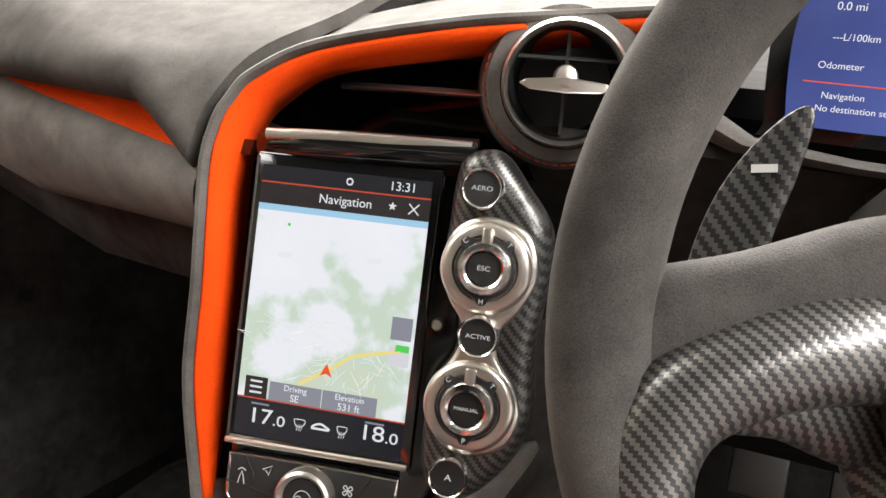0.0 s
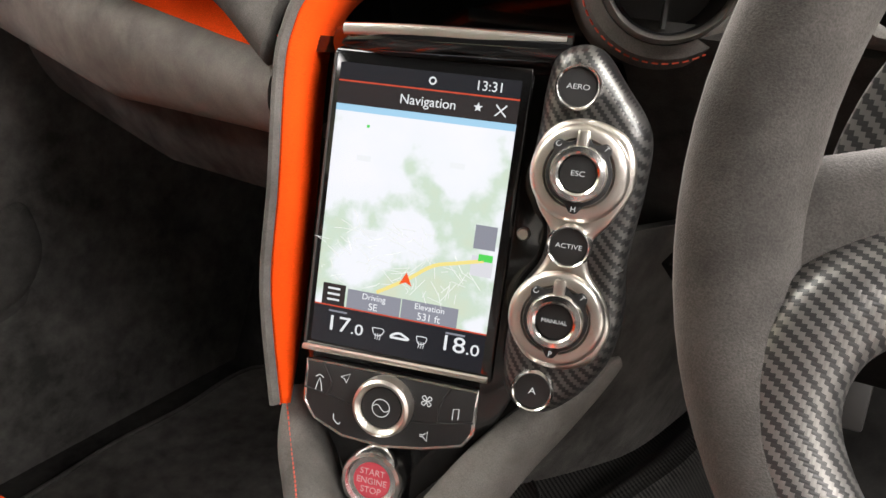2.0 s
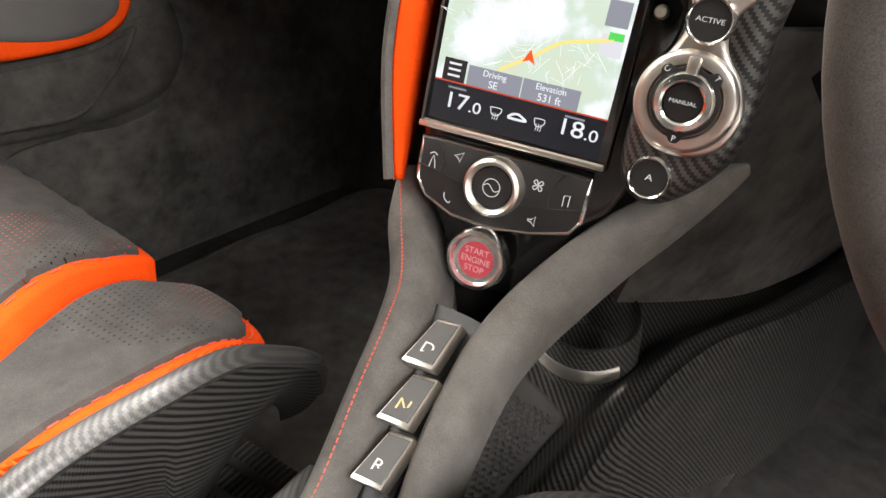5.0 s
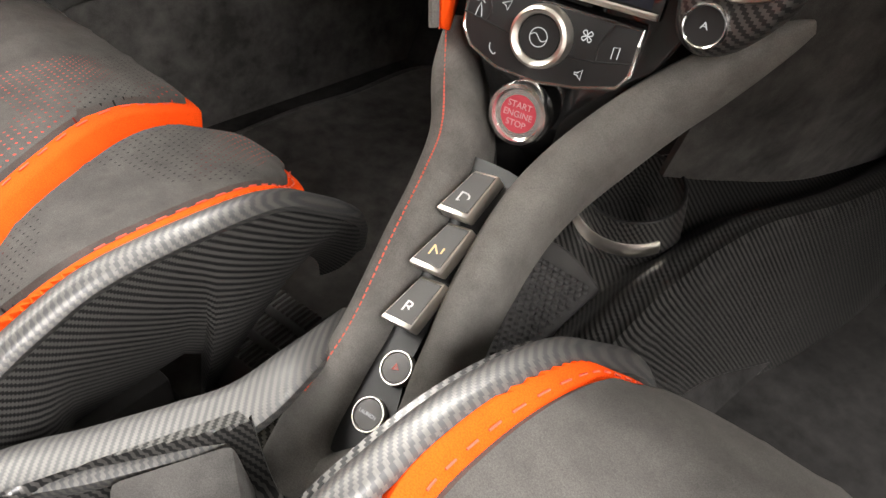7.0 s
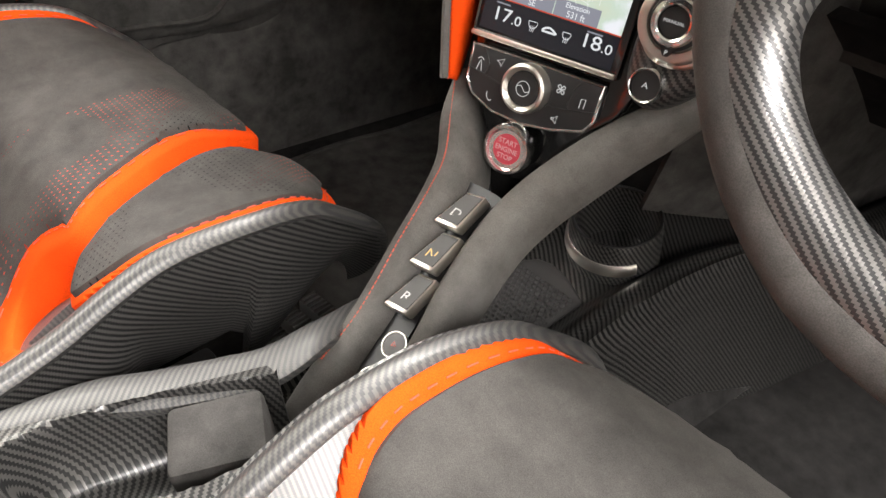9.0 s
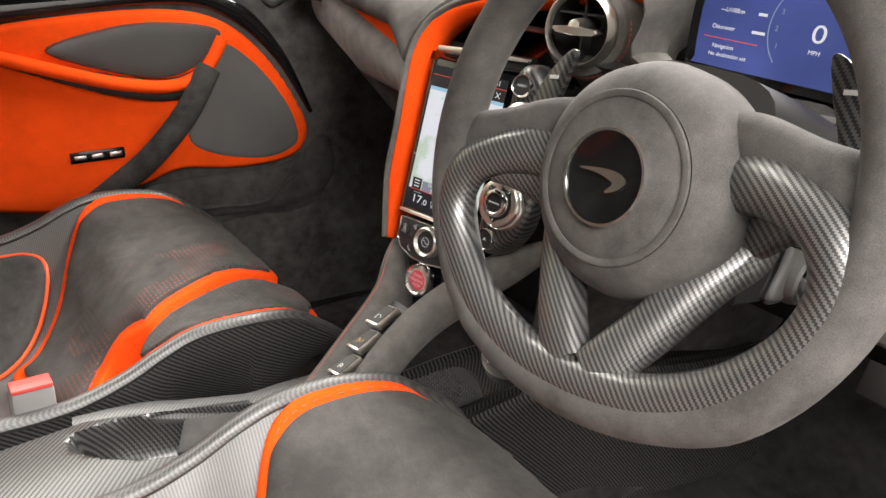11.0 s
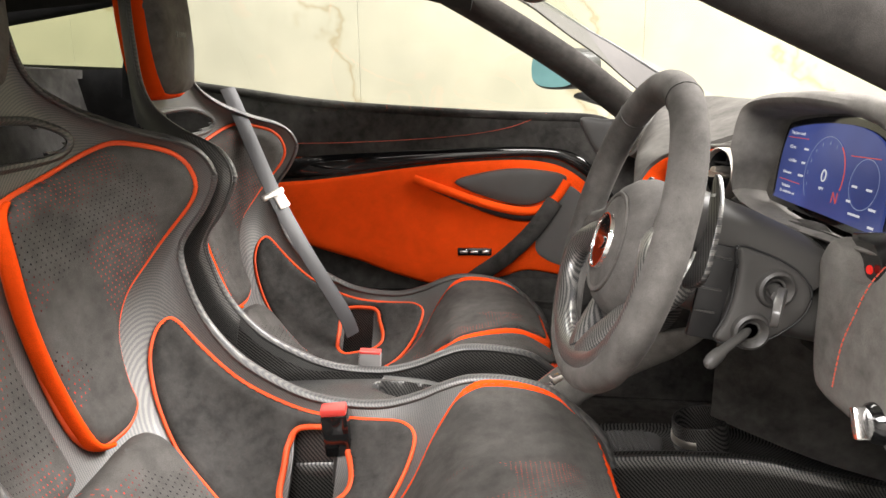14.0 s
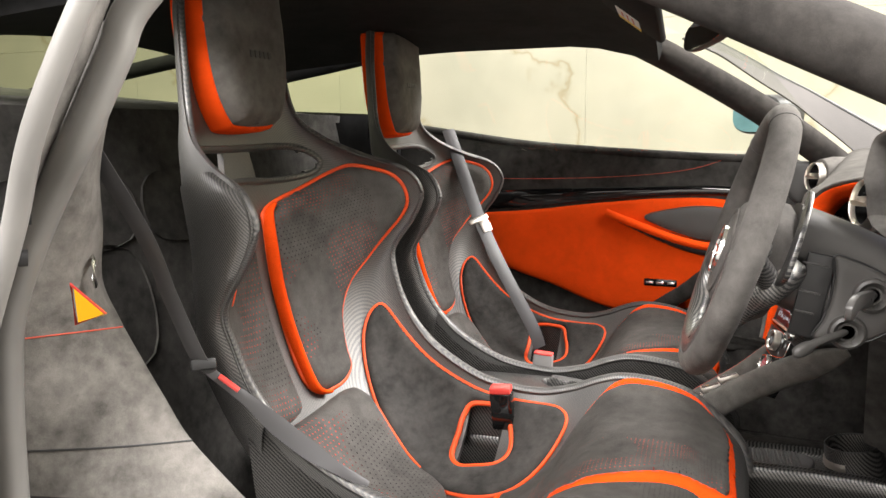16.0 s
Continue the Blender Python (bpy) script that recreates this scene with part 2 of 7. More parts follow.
def carbon(name, axes=("Y", "Z"), cell=0.0013, gloss=0.30, light=0.085, dark=0.008, metal=0.6, coat=0.35):
    """Woven carbon fibre in lacquer: a 2 x 2 twill of shiny tows that lie two ways."""
    m, N, L, b = material(name, (0.02, 0.02, 0.02), gloss, metal, coat=coat)
    b.inputs["Specular IOR Level"].default_value = 0.4
    b.inputs["Coat Roughness"].default_value = 0.18
    tc = N.new("ShaderNodeTexCoord")
    sep = N.new("ShaderNodeSeparateXYZ")
    L.new(tc.outputs["Object"], sep.inputs[0])
    p = math_node(N, L, "DIVIDE", sep.outputs[axes[0]], cell)
    q = math_node(N, L, "DIVIDE", sep.outputs[axes[1]], cell)
    if len(axes) > 2:
        way = "SUBTRACT" if axes[2][0] == "-" else "ADD"
        q = math_node(N, L, way, q, math_node(N, L, "DIVIDE", sep.outputs[axes[2][-1]], cell))
    p, q = math_node(N, L, "ADD", p, 4000.0), math_node(N, L, "ADD", q, 4000.0)
    s = math_node(N, L, "MODULO", math_node(N, L, "ADD", math_node(N, L, "FLOOR", p), math_node(N, L, "FLOOR", q)), 4)
    over = math_node(N, L, "GREATER_THAN", s, 1.5)
    big = noise_node(N, L, 9, 2)
    r = ramp(N, L, over, [(0.0, (dark, dark, dark)), (1.0, (light, light * 0.97, light * 0.91))])
    L.new(r.outputs[0], b.inputs["Base Color"])
    rr = N.new("ShaderNodeMapRange")
    rr.inputs["To Min"].default_value, rr.inputs["To Max"].default_value = gloss - 0.06, gloss + 0.14
    L.new(big.outputs[0], rr.inputs[0])
    L.new(rr.outputs[0], b.inputs["Roughness"])
    ridge_p = math_node(N, L, "ABSOLUTE", math_node(N, L, "SUBTRACT", math_node(N, L, "FRACT", p), 0.5))
    ridge_q = math_node(N, L, "ABSOLUTE", math_node(N, L, "SUBTRACT", math_node(N, L, "FRACT", q), 0.5))
    height = math_node(N, L, "ADD", math_node(N, L, "MULTIPLY", over, math_node(N, L, "SUBTRACT", 1.2, ridge_p)), math_node(N, L, "MULTIPLY", math_node(N, L, "SUBTRACT", 1.0, over), math_node(N, L, "SUBTRACT", 0.6, ridge_q)))
    bump(N, L, b, height, 0.3, 0.0003)
    return m


def metal_mat(name, colour, rough=0.3, streak=220):
    m, N, L, b = material(name, colour, rough, 1.0)
    n = noise_node(N, L, streak, 3)
    r = N.new("ShaderNodeMapRange")
    r.inputs["To Min"].default_value, r.inputs["To Max"].default_value = rough * 0.75, rough * 1.35
    L.new(n.outputs[0], r.inputs[0])
    L.new(r.outputs[0], b.inputs["Roughness"])
    return m


def plastic(name, colour, rough=0.45, grain=900, depth=0.15):
    m, N, L, b = material(name, colour, rough)
    n = noise_node(N, L, grain, 2)
    big = noise_node(N, L, 6, 3)
    c = np.array(colour)
    r = ramp(N, L, big.outputs[0], [(0.3, tuple(c * 0.8)), (0.7, tuple(c * 1.2))])
    L.new(r.outputs[0], b.inputs["Base Color"])
    bump(N, L, b, n.outputs[0], depth, 0.0004)
    return m


def glow(name, colour, strength=1.0):
    m, N, L, b = material(name, (0.01, 0.01, 0.01), 0.2)
    b.inputs["Emission Color"].default_value = (*colour, 1)
    b.inputs["Emission Strength"].default_value = strength * 0.45
    return m


def perforated(name, colour, dot, cu, cv, low=-0.72, high=0.72):
    """Suede with rows of small punched holes that show a coloured backing."""
    m = suede(name, colour, 0.3)
    N, L = m.node_tree.nodes, m.node_tree.links
    b = N["Principled BSDF"]
    old = b.inputs["Base Color"].links[0].from_socket
    uv = N.new("ShaderNodeUVMap")
    sep = N.new("ShaderNodeSeparateXYZ")
    L.new(uv.outputs[0], sep.inputs[0])
    p = math_node(N, L, "DIVIDE", sep.outputs["X"], cu)
    q = math_node(N, L, "DIVIDE", sep.outputs["Y"], cv)
    p2 = math_node(N, L, "ADD", p, math_node(N, L, "MULTIPLY", math_node(N, L, "MODULO", math_node(N, L, "FLOOR", math_node(N, L, "ADD", q, 500)), 2), 0.5))
    fx = math_node(N, L, "SUBTRACT", math_node(N, L, "FRACT", math_node(N, L, "ADD", p2, 500)), 0.5)
    fy = math_node(N, L, "SUBTRACT", math_node(N, L, "FRACT", math_node(N, L, "ADD", q, 500)), 0.5)
    d = math_node(N, L, "ADD", math_node(N, L, "MULTIPLY", math_node(N, L, "MULTIPLY", fx, fx), 3.0), math_node(N, L, "MULTIPLY", fy, fy))
    hole = math_node(N, L, "LESS_THAN", d, 0.030)
    field = noise_node(N, L, 6, 1)
    keep = math_node(N, L, "MULTIPLY", math_node(N, L, "GREATER_THAN", field.outputs[0], 0.43), math_node(N, L, "MULTIPLY", math_node(N, L, "GREATER_THAN", sep.outputs["X"], low), math_node(N, L, "LESS_THAN", sep.outputs["X"], high)))
    shown = noise_node(N, L, 9, 1)
    tone = ramp(N, L, shown.outputs[0], [(0.46, (0.008, 0.008, 0.008)), (0.58, dot)])
    mix = N.new("ShaderNodeMix")
    mix.data_type = "RGBA"
    L.new(math_node(N, L, "MULTIPLY", hole, keep), mix.inputs[0])
    L.new(old, mix.inputs[6])
    L.new(tone.outputs[0], mix.inputs[7])
    L.new(mix.outputs[2], b.inputs["Base Color"])
    return m


BLACK_SUEDE = suede("black_suede", (0.046, 0.044, 0.041), 0.5, 0.05)
GREY_SUEDE = suede("grey_suede", (0.125, 0.118, 0.108), 0.36, 0.08)
TRIM_SUEDE = suede("trim_suede", (0.165, 0.156, 0.143), 0.5, 0.08)
ORANGE = suede("orange_suede", (0.92, 0.078, 0.005), 0.10, 0.0)
ROOF = suede("roof_suede", (0.012, 0.012, 0.012), 0.4, 0.0)
ORANGE_PIPE = plastic("orange_trim", (0.80, 0.085, 0.012), 0.55)
THREAD = plastic("orange_thread", (0.60, 0.09, 0.05), 0.8)
PERF = perforated("perforated_suede", (0.080, 0.076, 0.070), (0.42, 0.05, 0.03), 0.023, 0.105)
PERF_THIGH = perforated("perforated_thigh_suede", (0.063, 0.060, 0.055), (0.42, 0.05, 0.03), 0.023, 0.105, -0.1, 0.97)
CARBON_SIDE = carbon("carbon_side", ("Y", "Z", "X"), 0.0016, 0.36, 0.120, 0.022)
CARBON_TOP = carbon("carbon_top", ("Y", "Z", "X"), 0.0016, 0.32, 0.100, 0.026)
CARBON_DARK = carbon("carbon_tunnel", ("Y", "Z", "X"), 0.0016, 0.28, 0.085, 0.010)
CARBON_FACE = carbon("carbon_face", ("X", "Z"), 0.0017, 0.34, 0.11, 0.030)
CARBON_SEAT = carbon("carbon_seat", ("X", "Y", "Z"), 0.0010, 0.46, 0.165, 0.110, coat=0.08)
CARBON_BOLSTER = carbon("carbon_bolster", ("Y", "Z"), 0.0011, 0.38, 0.185, 0.080, coat=0.2)
CARBON_WHEEL = carbon("carbon_wheel", ("X", "Z", "Y"), 0.0015, 0.34, 0.20, 0.055)
# darker copy of the dashboard suede: tones down the strong light on the top
DASH_DIMMED = suede("dashboard_suede_dimmed", (0.085, 0.080, 0.073), 0.36, 0.03)
DASH_SUEDE = suede("dashboard_suede", (0.165, 0.155, 0.141), 0.36, 0.08)
PIANO = material("gloss_black", (0.006, 0.006, 0.006), 0.08, coat=0.5)[0]
SATIN_BLACK = plastic("satin_black", (0.010, 0.010, 0.010), 0.42)
DARK = plastic("dark_plastic", (0.018, 0.018, 0.018), 0.5)
SOFT_DARK = plastic("soft_dark_plastic", (0.045, 0.043, 0.04), 0.55)
PALE_TRIM = plastic("pale_trim", (0.060, 0.055, 0.050), 0.75, 260, 0.5)
RUBBER = plastic("rubber", (0.016, 0.016, 0.016), 0.5, 400, 0.3)
CARPET = suede("carpet", (0.019, 0.018, 0.017), 0.5, 0.0, 0.95)
SEAL = plastic("grey_seal", (0.17, 0.165, 0.155), 0.42, 500, 0.1)
SILVER = metal_mat("satin_aluminium", (0.72, 0.68, 0.62), 0.34)
CHROME = metal_mat("chrome", (0.85, 0.84, 0.82), 0.20)
WEBBING = plastic("belt_webbing", (0.042, 0.041, 0.042), 0.42, 1200, 0.3)
RED = plastic("red_plastic", (0.55, 0.05, 0.04), 0.4)
GREY_PLASTIC = plastic("grey_plastic", (0.16, 0.155, 0.15), 0.5)
WHITE_INK = glow("lit_white_lettering", (0.8, 0.8, 0.78), 0.7)
INK = plastic("printed_white", (0.6, 0.6, 0.58), 0.5)


def marble():
    """Cream stone with soft golden veins that wander over several slabs."""
    m, N, L, b = material("cream_marble", (0.42, 0.40, 0.33), 0.3)
    tc = N.new("ShaderNodeTexCoord")
    warp = noise_node(N, L, 0.9, 5, rough=0.6)
    mul = N.new("ShaderNodeVectorMath")
    mul.operation = "SCALE"
    mul.inputs["Scale"].default_value = 1.5
    L.new(warp.outputs["Color"], mul.inputs[0])
    add = N.new("ShaderNodeVectorMath")
    L.new(tc.outputs["Object"], add.inputs[0])
    L.new(mul.outputs[0], add.inputs[1])
    sep = N.new("ShaderNodeSeparateXYZ")
    L.new(add.outputs[0], sep.inputs[0])
    run = math_node(N, L, "ADD", math_node(N, L, "ADD", math_node(N, L, "MULTIPLY", sep.outputs["X"], 0.8), math_node(N, L, "MULTIPLY", sep.outputs["Y"], 0.8)), math_node(N, L, "MULTIPLY", sep.outputs["Z"], 0.55))
    fold = math_node(N, L, "ABSOLUTE", math_node(N, L, "SUBTRACT", math_node(N, L, "FRACT", math_node(N, L, "ADD", run, 20.3)), 0.5))
    thin = noise_node(N, L, 1.7, 4)
    width = math_node(N, L, "MULTIPLY", thin.outputs[0], 0.10)
    vein = math_node(N, L, "DIVIDE", fold, width)
    r = ramp(N, L, vein, [(0.0, (0.250, 0.212, 0.138)), (0.4, (0.292, 0.270, 0.203)), (0.9, (0.325, 0.310, 0.248))])
    cloud = noise_node(N, L, 2.2, 4)
    cr = ramp(N, L, cloud.outputs[0], [(0.35, (0.86, 0.87, 0.84)), (0.65, (1.04, 1.03, 1.0))])
    mix = N.new("ShaderNodeMix")
    mix.data_type, mix.blend_type = "RGBA", "MULTIPLY"
    mix.inputs[0].default_value = 1.0
    L.new(r.outputs[0], mix.inputs[6])
    L.new(cr.outputs[0], mix.inputs[7])
    L.new(mix.outputs[2], b.inputs["Base Color"])
    return m


MARBLE = marble()
PLASTER = plastic("grey_plaster", (0.42, 0.41, 0.39), 0.8, 60, 0.1)
MAT_RUBBER = plastic("mat_rubber", (0.034, 0.033, 0.032), 0.42, 400, 0.3)
LINING = suede("footwell_lining", (0.060, 0.057, 0.053), 0.5, 0.0, 0.9)
PILLAR_SUEDE = suede("pillar_suede", (0.038, 0.035, 0.032))
SHROUD = plastic("shroud_plastic", (0.045, 0.043, 0.040), 0.48)
SATIN_GREY = plastic("satin_grey_plastic", (0.055, 0.053, 0.050), 0.30, 900, 0.1)
SPEAKER = plastic("speaker_cloth", (0.10, 0.096, 0.092), 0.34, 1600, 0.4)
WHEEL_SUEDE = suede("wheel_suede", (0.086, 0.081, 0.075), 0.4, 0.08)
FLOOR_TILE = plastic("polished_floor", (0.15, 0.145, 0.14), 0.25, 40, 0.02)


def glass(name, colour):
    m = bpy.data.materials.new(name)
    m.use_nodes = True
    N, L = m.node_tree.nodes, m.node_tree.links
    N.remove(N["Principled BSDF"])
    t, g, mix = N.new("ShaderNodeBsdfTransparent"), N.new("ShaderNodeBsdfGlossy"), N.new("ShaderNodeMixShader")
    t.inputs[0].default_value = (*colour, 1)
    g.inputs["Roughness"].default_value = 0.02
    mix.inputs[0].default_value = 0.05
    L.new(t.outputs[0], mix.inputs[1])
    L.new(g.outputs[0], mix.inputs[2])
    L.new(mix.outputs[0], N["Material Output"].inputs[0])
    return m


GLASS = glass("window_glass", (0.93, 0.95, 0.90))
TINTED = glass("tinted_glass", (0.70, 0.75, 0.55))

# ---- the showroom ----
def room_box(name, size, at, mat, label, category):
    ob = part(name, box(size, pose(*at), 0), mat, None)
    return tagged(ob, label, category, kind="structure")


GROUND = -0.22
# these four sides are out of view, added in grey to hold down the fill
room_box("floor", (12, 12, 0.1), (0, 0, GROUND - 0.05), FLOOR_TILE, "unseen polished showroom floor, grey to limit bounce light", "floor")
room_box("ceiling", (12, 12, 0.1), (0, 0, 3.05), PLASTER, "unseen plain showroom ceiling, grey to limit bounce light", "ceiling")
room_box("wall_east", (0.15, 12, 3.4), (5.0, 0, 1.35), PLASTER, "unseen plain showroom wall, grey to limit bounce light", "wall")
room_box("wall_south", (12, 0.15, 3.4), (0, -5.2, 1.35), PLASTER, "unseen plain showroom wall, grey to limit bounce light", "wall")
for nm, o, way, count in (("wall_west", (-3.2, -5.2, 0), (0, 1, 0), 6), ("wall_north", (-3.2, 4.2, 0), (1, 0, 0), 6)):
    wall = thing(nm, "showroom wall clad in large cream marble slabs with brown veins", "wall", kind="structure")
    n = V(1, 0, 0) if nm == "wall_west" else V(0, -1, 0)
    for i in range(count):
        for j in range(2):
            c = Vector(o) + Vector(way) * (1.6 * i + 0.8) + V(0, 0, GROUND + 0.82 + 1.64 * j) - n * 0.02
            size = (0.03, 1.5985, 1.6385) if n.x else (1.5985, 0.03, 1.6385)
            part("slab", box(size, Matrix.Translation(c), 0.001, 1), MARBLE, wall)

# ---- the car's body round the cabin ----
CX = 0.025  # the car's middle


def pillar(name, pts, rw, rh, mat, label, up=(0, 0, 1), power=2.4):
    ob = part(name, tube(spline(pts, 8), rw, rh, 16, up=up, power=power), mat)
    return tagged(ob, label, name.replace("_", " "), kind="structure")


pillar("a_pillar_right", [(0.50, -0.10, 1.055), (0.545, 0.10, 0.985), (0.60, 0.3, 0.885), (0.62, 0.5, 0.785), (0.63, 0.66, 0.70)], 0.05, 0.03, PILLAR_SUEDE, "windscreen pillar covered in grey suede", up=(0.5, 0.3, 1))
pillar("a_pillar_left", [(-0.45, -0.02, 1.045), (-0.53, 0.14, 0.965), (-0.575, 0.32, 0.86), (-0.60, 0.45, 0.77), (-0.61, 0.55, 0.69)], 0.042, 0.026, PILLAR_SUEDE, "windscreen pillar covered in dark suede", up=(-0.5, 0.3, 1))
def panel(name, fn, nu, nv, mat, label, category, thick=0.012):
    ob = part(name, sheet(fn, nu, nv, thick), mat)
    return tagged(ob, label, category, kind="structure")


# roof lining: shallow dome from the header to the engine bay
def roof_fn(u, v):
    x = -0.47 + 0.99 * u
    y = -1.0 + 1.12 * v
    k = (x - CX) / 0.5
    return (x, y, 1.075 - 0.05 * k * k - 0.09 * max(0, -0.35 - y) ** 1.5 + (0.0 if v < 0.85 else -0.28 * (v - 0.85)))


panel("roof_lining", roof_fn, 20, 16, ROOF, "dark suede roof lining", "roof lining", 0.03)
# floor pan and firewall
panel("floor_pan", lambda u, v: (-0.72 + 1.48 * u, -0.75 + 1.95 * v, 0.02), 8, 8, CARPET, "dark carpeted cabin floor", "floor", 0.02)
panel("firewall", lambda u, v: (-0.75 + 1.5 * u, 0.80 + 0.3 * v, -0.02 + 0.75 * v), 8, 8, CARPET, "dark carpeted firewall of the footwells", "firewall", 0.02)
panel("footwell_side", lambda u, v: (-0.665 + 0.13 * u, 0.20 + 0.85 * u, 0.0 + 0.70 * v), 8, 8, LINING, "dark lined side of the passenger footwell", "side lining", 0.02)
panel("footwell_side_right", lambda u, v: (0.72 - 0.04 * u, 0.62 + 0.45 * u, 0.0 + 0.60 * v), 8, 8, CARPET, "dark lined side of the driver footwell", "side lining", 0.02)
panel("bulkhead", lambda u, v: (-0.66 + 1.36 * u, -0.66 - 0.17 * v, 0.0 + 0.848 * v), 8, 8, BLACK_SUEDE, "dark suede-lined bulkhead behind the seats", "bulkhead", 0.02)
panel("rear_deck", lambda u, v: (-0.70 + 1.44 * u, -1.45 + 0.64 * v, 0.895 - 0.045 * v + 0.03 * (1 - (2 * u - 1) ** 2) * (1 - v) ** 0.5), 12, 8, BLACK_SUEDE, "dark suede luggage deck behind the seats", "deck", 0.02)
panel("sill_left", lambda u, v: (-0.74 + 0.06 * v, -0.65 + 1.3 * u, -0.1 + 0.40 * v), 8, 4, CARPET, "dark lining below the passenger door", "sill", 0.05)
# right sill stays out of view; its height is set to shade the footwell
SILL = spline([(0.92, -0.14), (0.90, 0.10), (0.865, 0.26), (0.80, 0.325), (0.755, 0.31), (0.735, 0.20), (0.73, 0.02)], 4)
panel("sill_right", lambda u, v: (SILL[int(round(24 * v))][0], -0.36 + 1.5 * u, SILL[int(round(24 * v))][1]), 8, 24, CARBON_SIDE, "unseen carbon sill of the open driver door, raised to shade the footwell", "sill", 0.01)
# windscreen
ws = panel("windscreen", lambda u, v: (CX + (u - 0.5) * (1.14 - 0.16 * v), 0.72 - 0.62 * v + 0.10 * (1 - (2 * u - 1) ** 2) * (1 - v), 0.745 + 0.30 * v), 12, 8, GLASS, "clear curved windscreen", "windscreen", 0.0)
ws.visible_shadow = False
wl = panel("window_left", lambda u, v: (-0.70 + 0.06 * u + 0.10 * v, -0.62 + 1.15 * u - 0.25 * u * v, 0.745 + 0.28 * v), 4, 4, GLASS, "clear passenger side window", "window", 0.0)
wl.visible_shadow = False

# pillar and buttress on the far side, pale strip beside the windscreen
pillar("b_pillar_left", [(-0.52, -0.50, 1.05), (-0.60, -0.58, 0.985), (-0.665, -0.66, 0.86), (-0.68, -0.68, 0.78)], 0.035, 0.02, ROOF, "dark pillar behind the passenger window", up=(1, 0, 0))
pillar("buttress_left", [(-0.50, -0.70, 1.085), (-0.50, -1.194, 1.016), (-0.50, -1.75, 0.93)], 0.03, 0.020, ROOF, "dark buttress beside the engine bay")
pillar("buttress_right", [(0.55, -0.55, 1.05), (0.55, -0.8, 1.02), (0.55, -1.5, 0.90)], 0.02, 0.016, ROOF, "dark buttress beside the engine bay")
pillar("c_pillar_left", [(-0.60, -0.62, 1.035), (-0.62, -0.70, 1.018), (-0.63, -0.95, 0.978), (-0.64, -1.3, 0.925)], 0.03, 0.032, ROOF, "dark rear pillar over the quarter window")
for nm, fn in (("quarter_window", lambda u, v: (-0.665 + 0.03 * v, -1.25 + 0.56 * u, 0.85 + (0.08 + 0.08 * u) * v)), ("rear_window", lambda u, v: (-0.45 + 0.98 * u, -0.99 - 0.05 * v, 0.86 + 0.22 * v))):
    pane = panel(nm, fn, 4, 4, TINTED, "greenish tinted rear glass", "window", 0.0)
    pane.visible_shadow = False
panel("quarter_lining", lambda u, v: (-0.70 - 0.02 * v, -1.15 + 0.52 * u, 0.60 + (0.275 - 0.025 * u) * v), 6, 4, ROOF, "dark lining below the rear quarter window", "lining", 0.02)
TRIM_OUT = spline([(-0.655, 0.20, 1.035), (-0.660, 0.255, 1.004), (-0.664, 0.324, 0.965), (-0.666, 0.39, 0.924), (-0.670, 0.46, 0.886), (-0.674, 0.526, 0.847), (-0.68, 0.62, 0.79), (-0.685, 0.68, 0.75)], 4)
TRIM_IN = spline([(-0.535, 0.16, 1.01), (-0.565, 0.24, 0.974), (-0.585, 0.289, 0.943), (-0.60, 0.339, 0.909), (-0.612, 0.414, 0.860), (-0.62, 0.47, 0.815), (-0.622, 0.52, 0.775), (-0.624, 0.56, 0.74)], 4)
panel("windscreen_trim", lambda u, v: tuple(TRIM_OUT[int(round(28 * u))] * (1 - v) + TRIM_IN[int(round(28 * u))] * v), 28, 4, PALE_TRIM, "pale textured trim strip beside the windscreen", "trim", 0.004)
pillar("windscreen_edge", [tuple(p) for p in TRIM_OUT[::4]], 0.006, 0.006, RUBBER, "black windscreen edge")
# suede wall between tunnel and dashboard in the driver footwell
WALL_FOOT = spline([(0.030, 0.480, 0.282), (0.060, 0.54, 0.262), (0.100, 0.64, 0.232), (0.132, 0.79, 0.195), (0.150, 0.90, 0.17)], 5)
panel("tunnel_side", lambda u, v: tuple(WALL_FOOT[int(round(20 * u))] + np.array((0.05, -0.015, 0.24 + 0.06 * u)) * v), 20, 6, LINING, "dark suede wall above the tunnel", "side lining", 0.006)

panel("tunnel_skirt", lambda u, v: (0.090 + 0.13 * max(0, -0.1 + 1.2 * u - 0.42) + 0.035 * v, -0.1 + 1.2 * u, 0.065 - 0.035 * v), 20, 3, CARPET, "grey suede skirt along the tunnel foot", "skirt", 0.006)

# ---- the two bucket seats ----
# edge carbon: pale, even tows carry the highlight of the rolled rims
CARBON_EDGE = carbon("carbon_edge", ("Y", "Z", "X"), 0.0013, 0.45, 0.135, 0.085, coat=0.15)
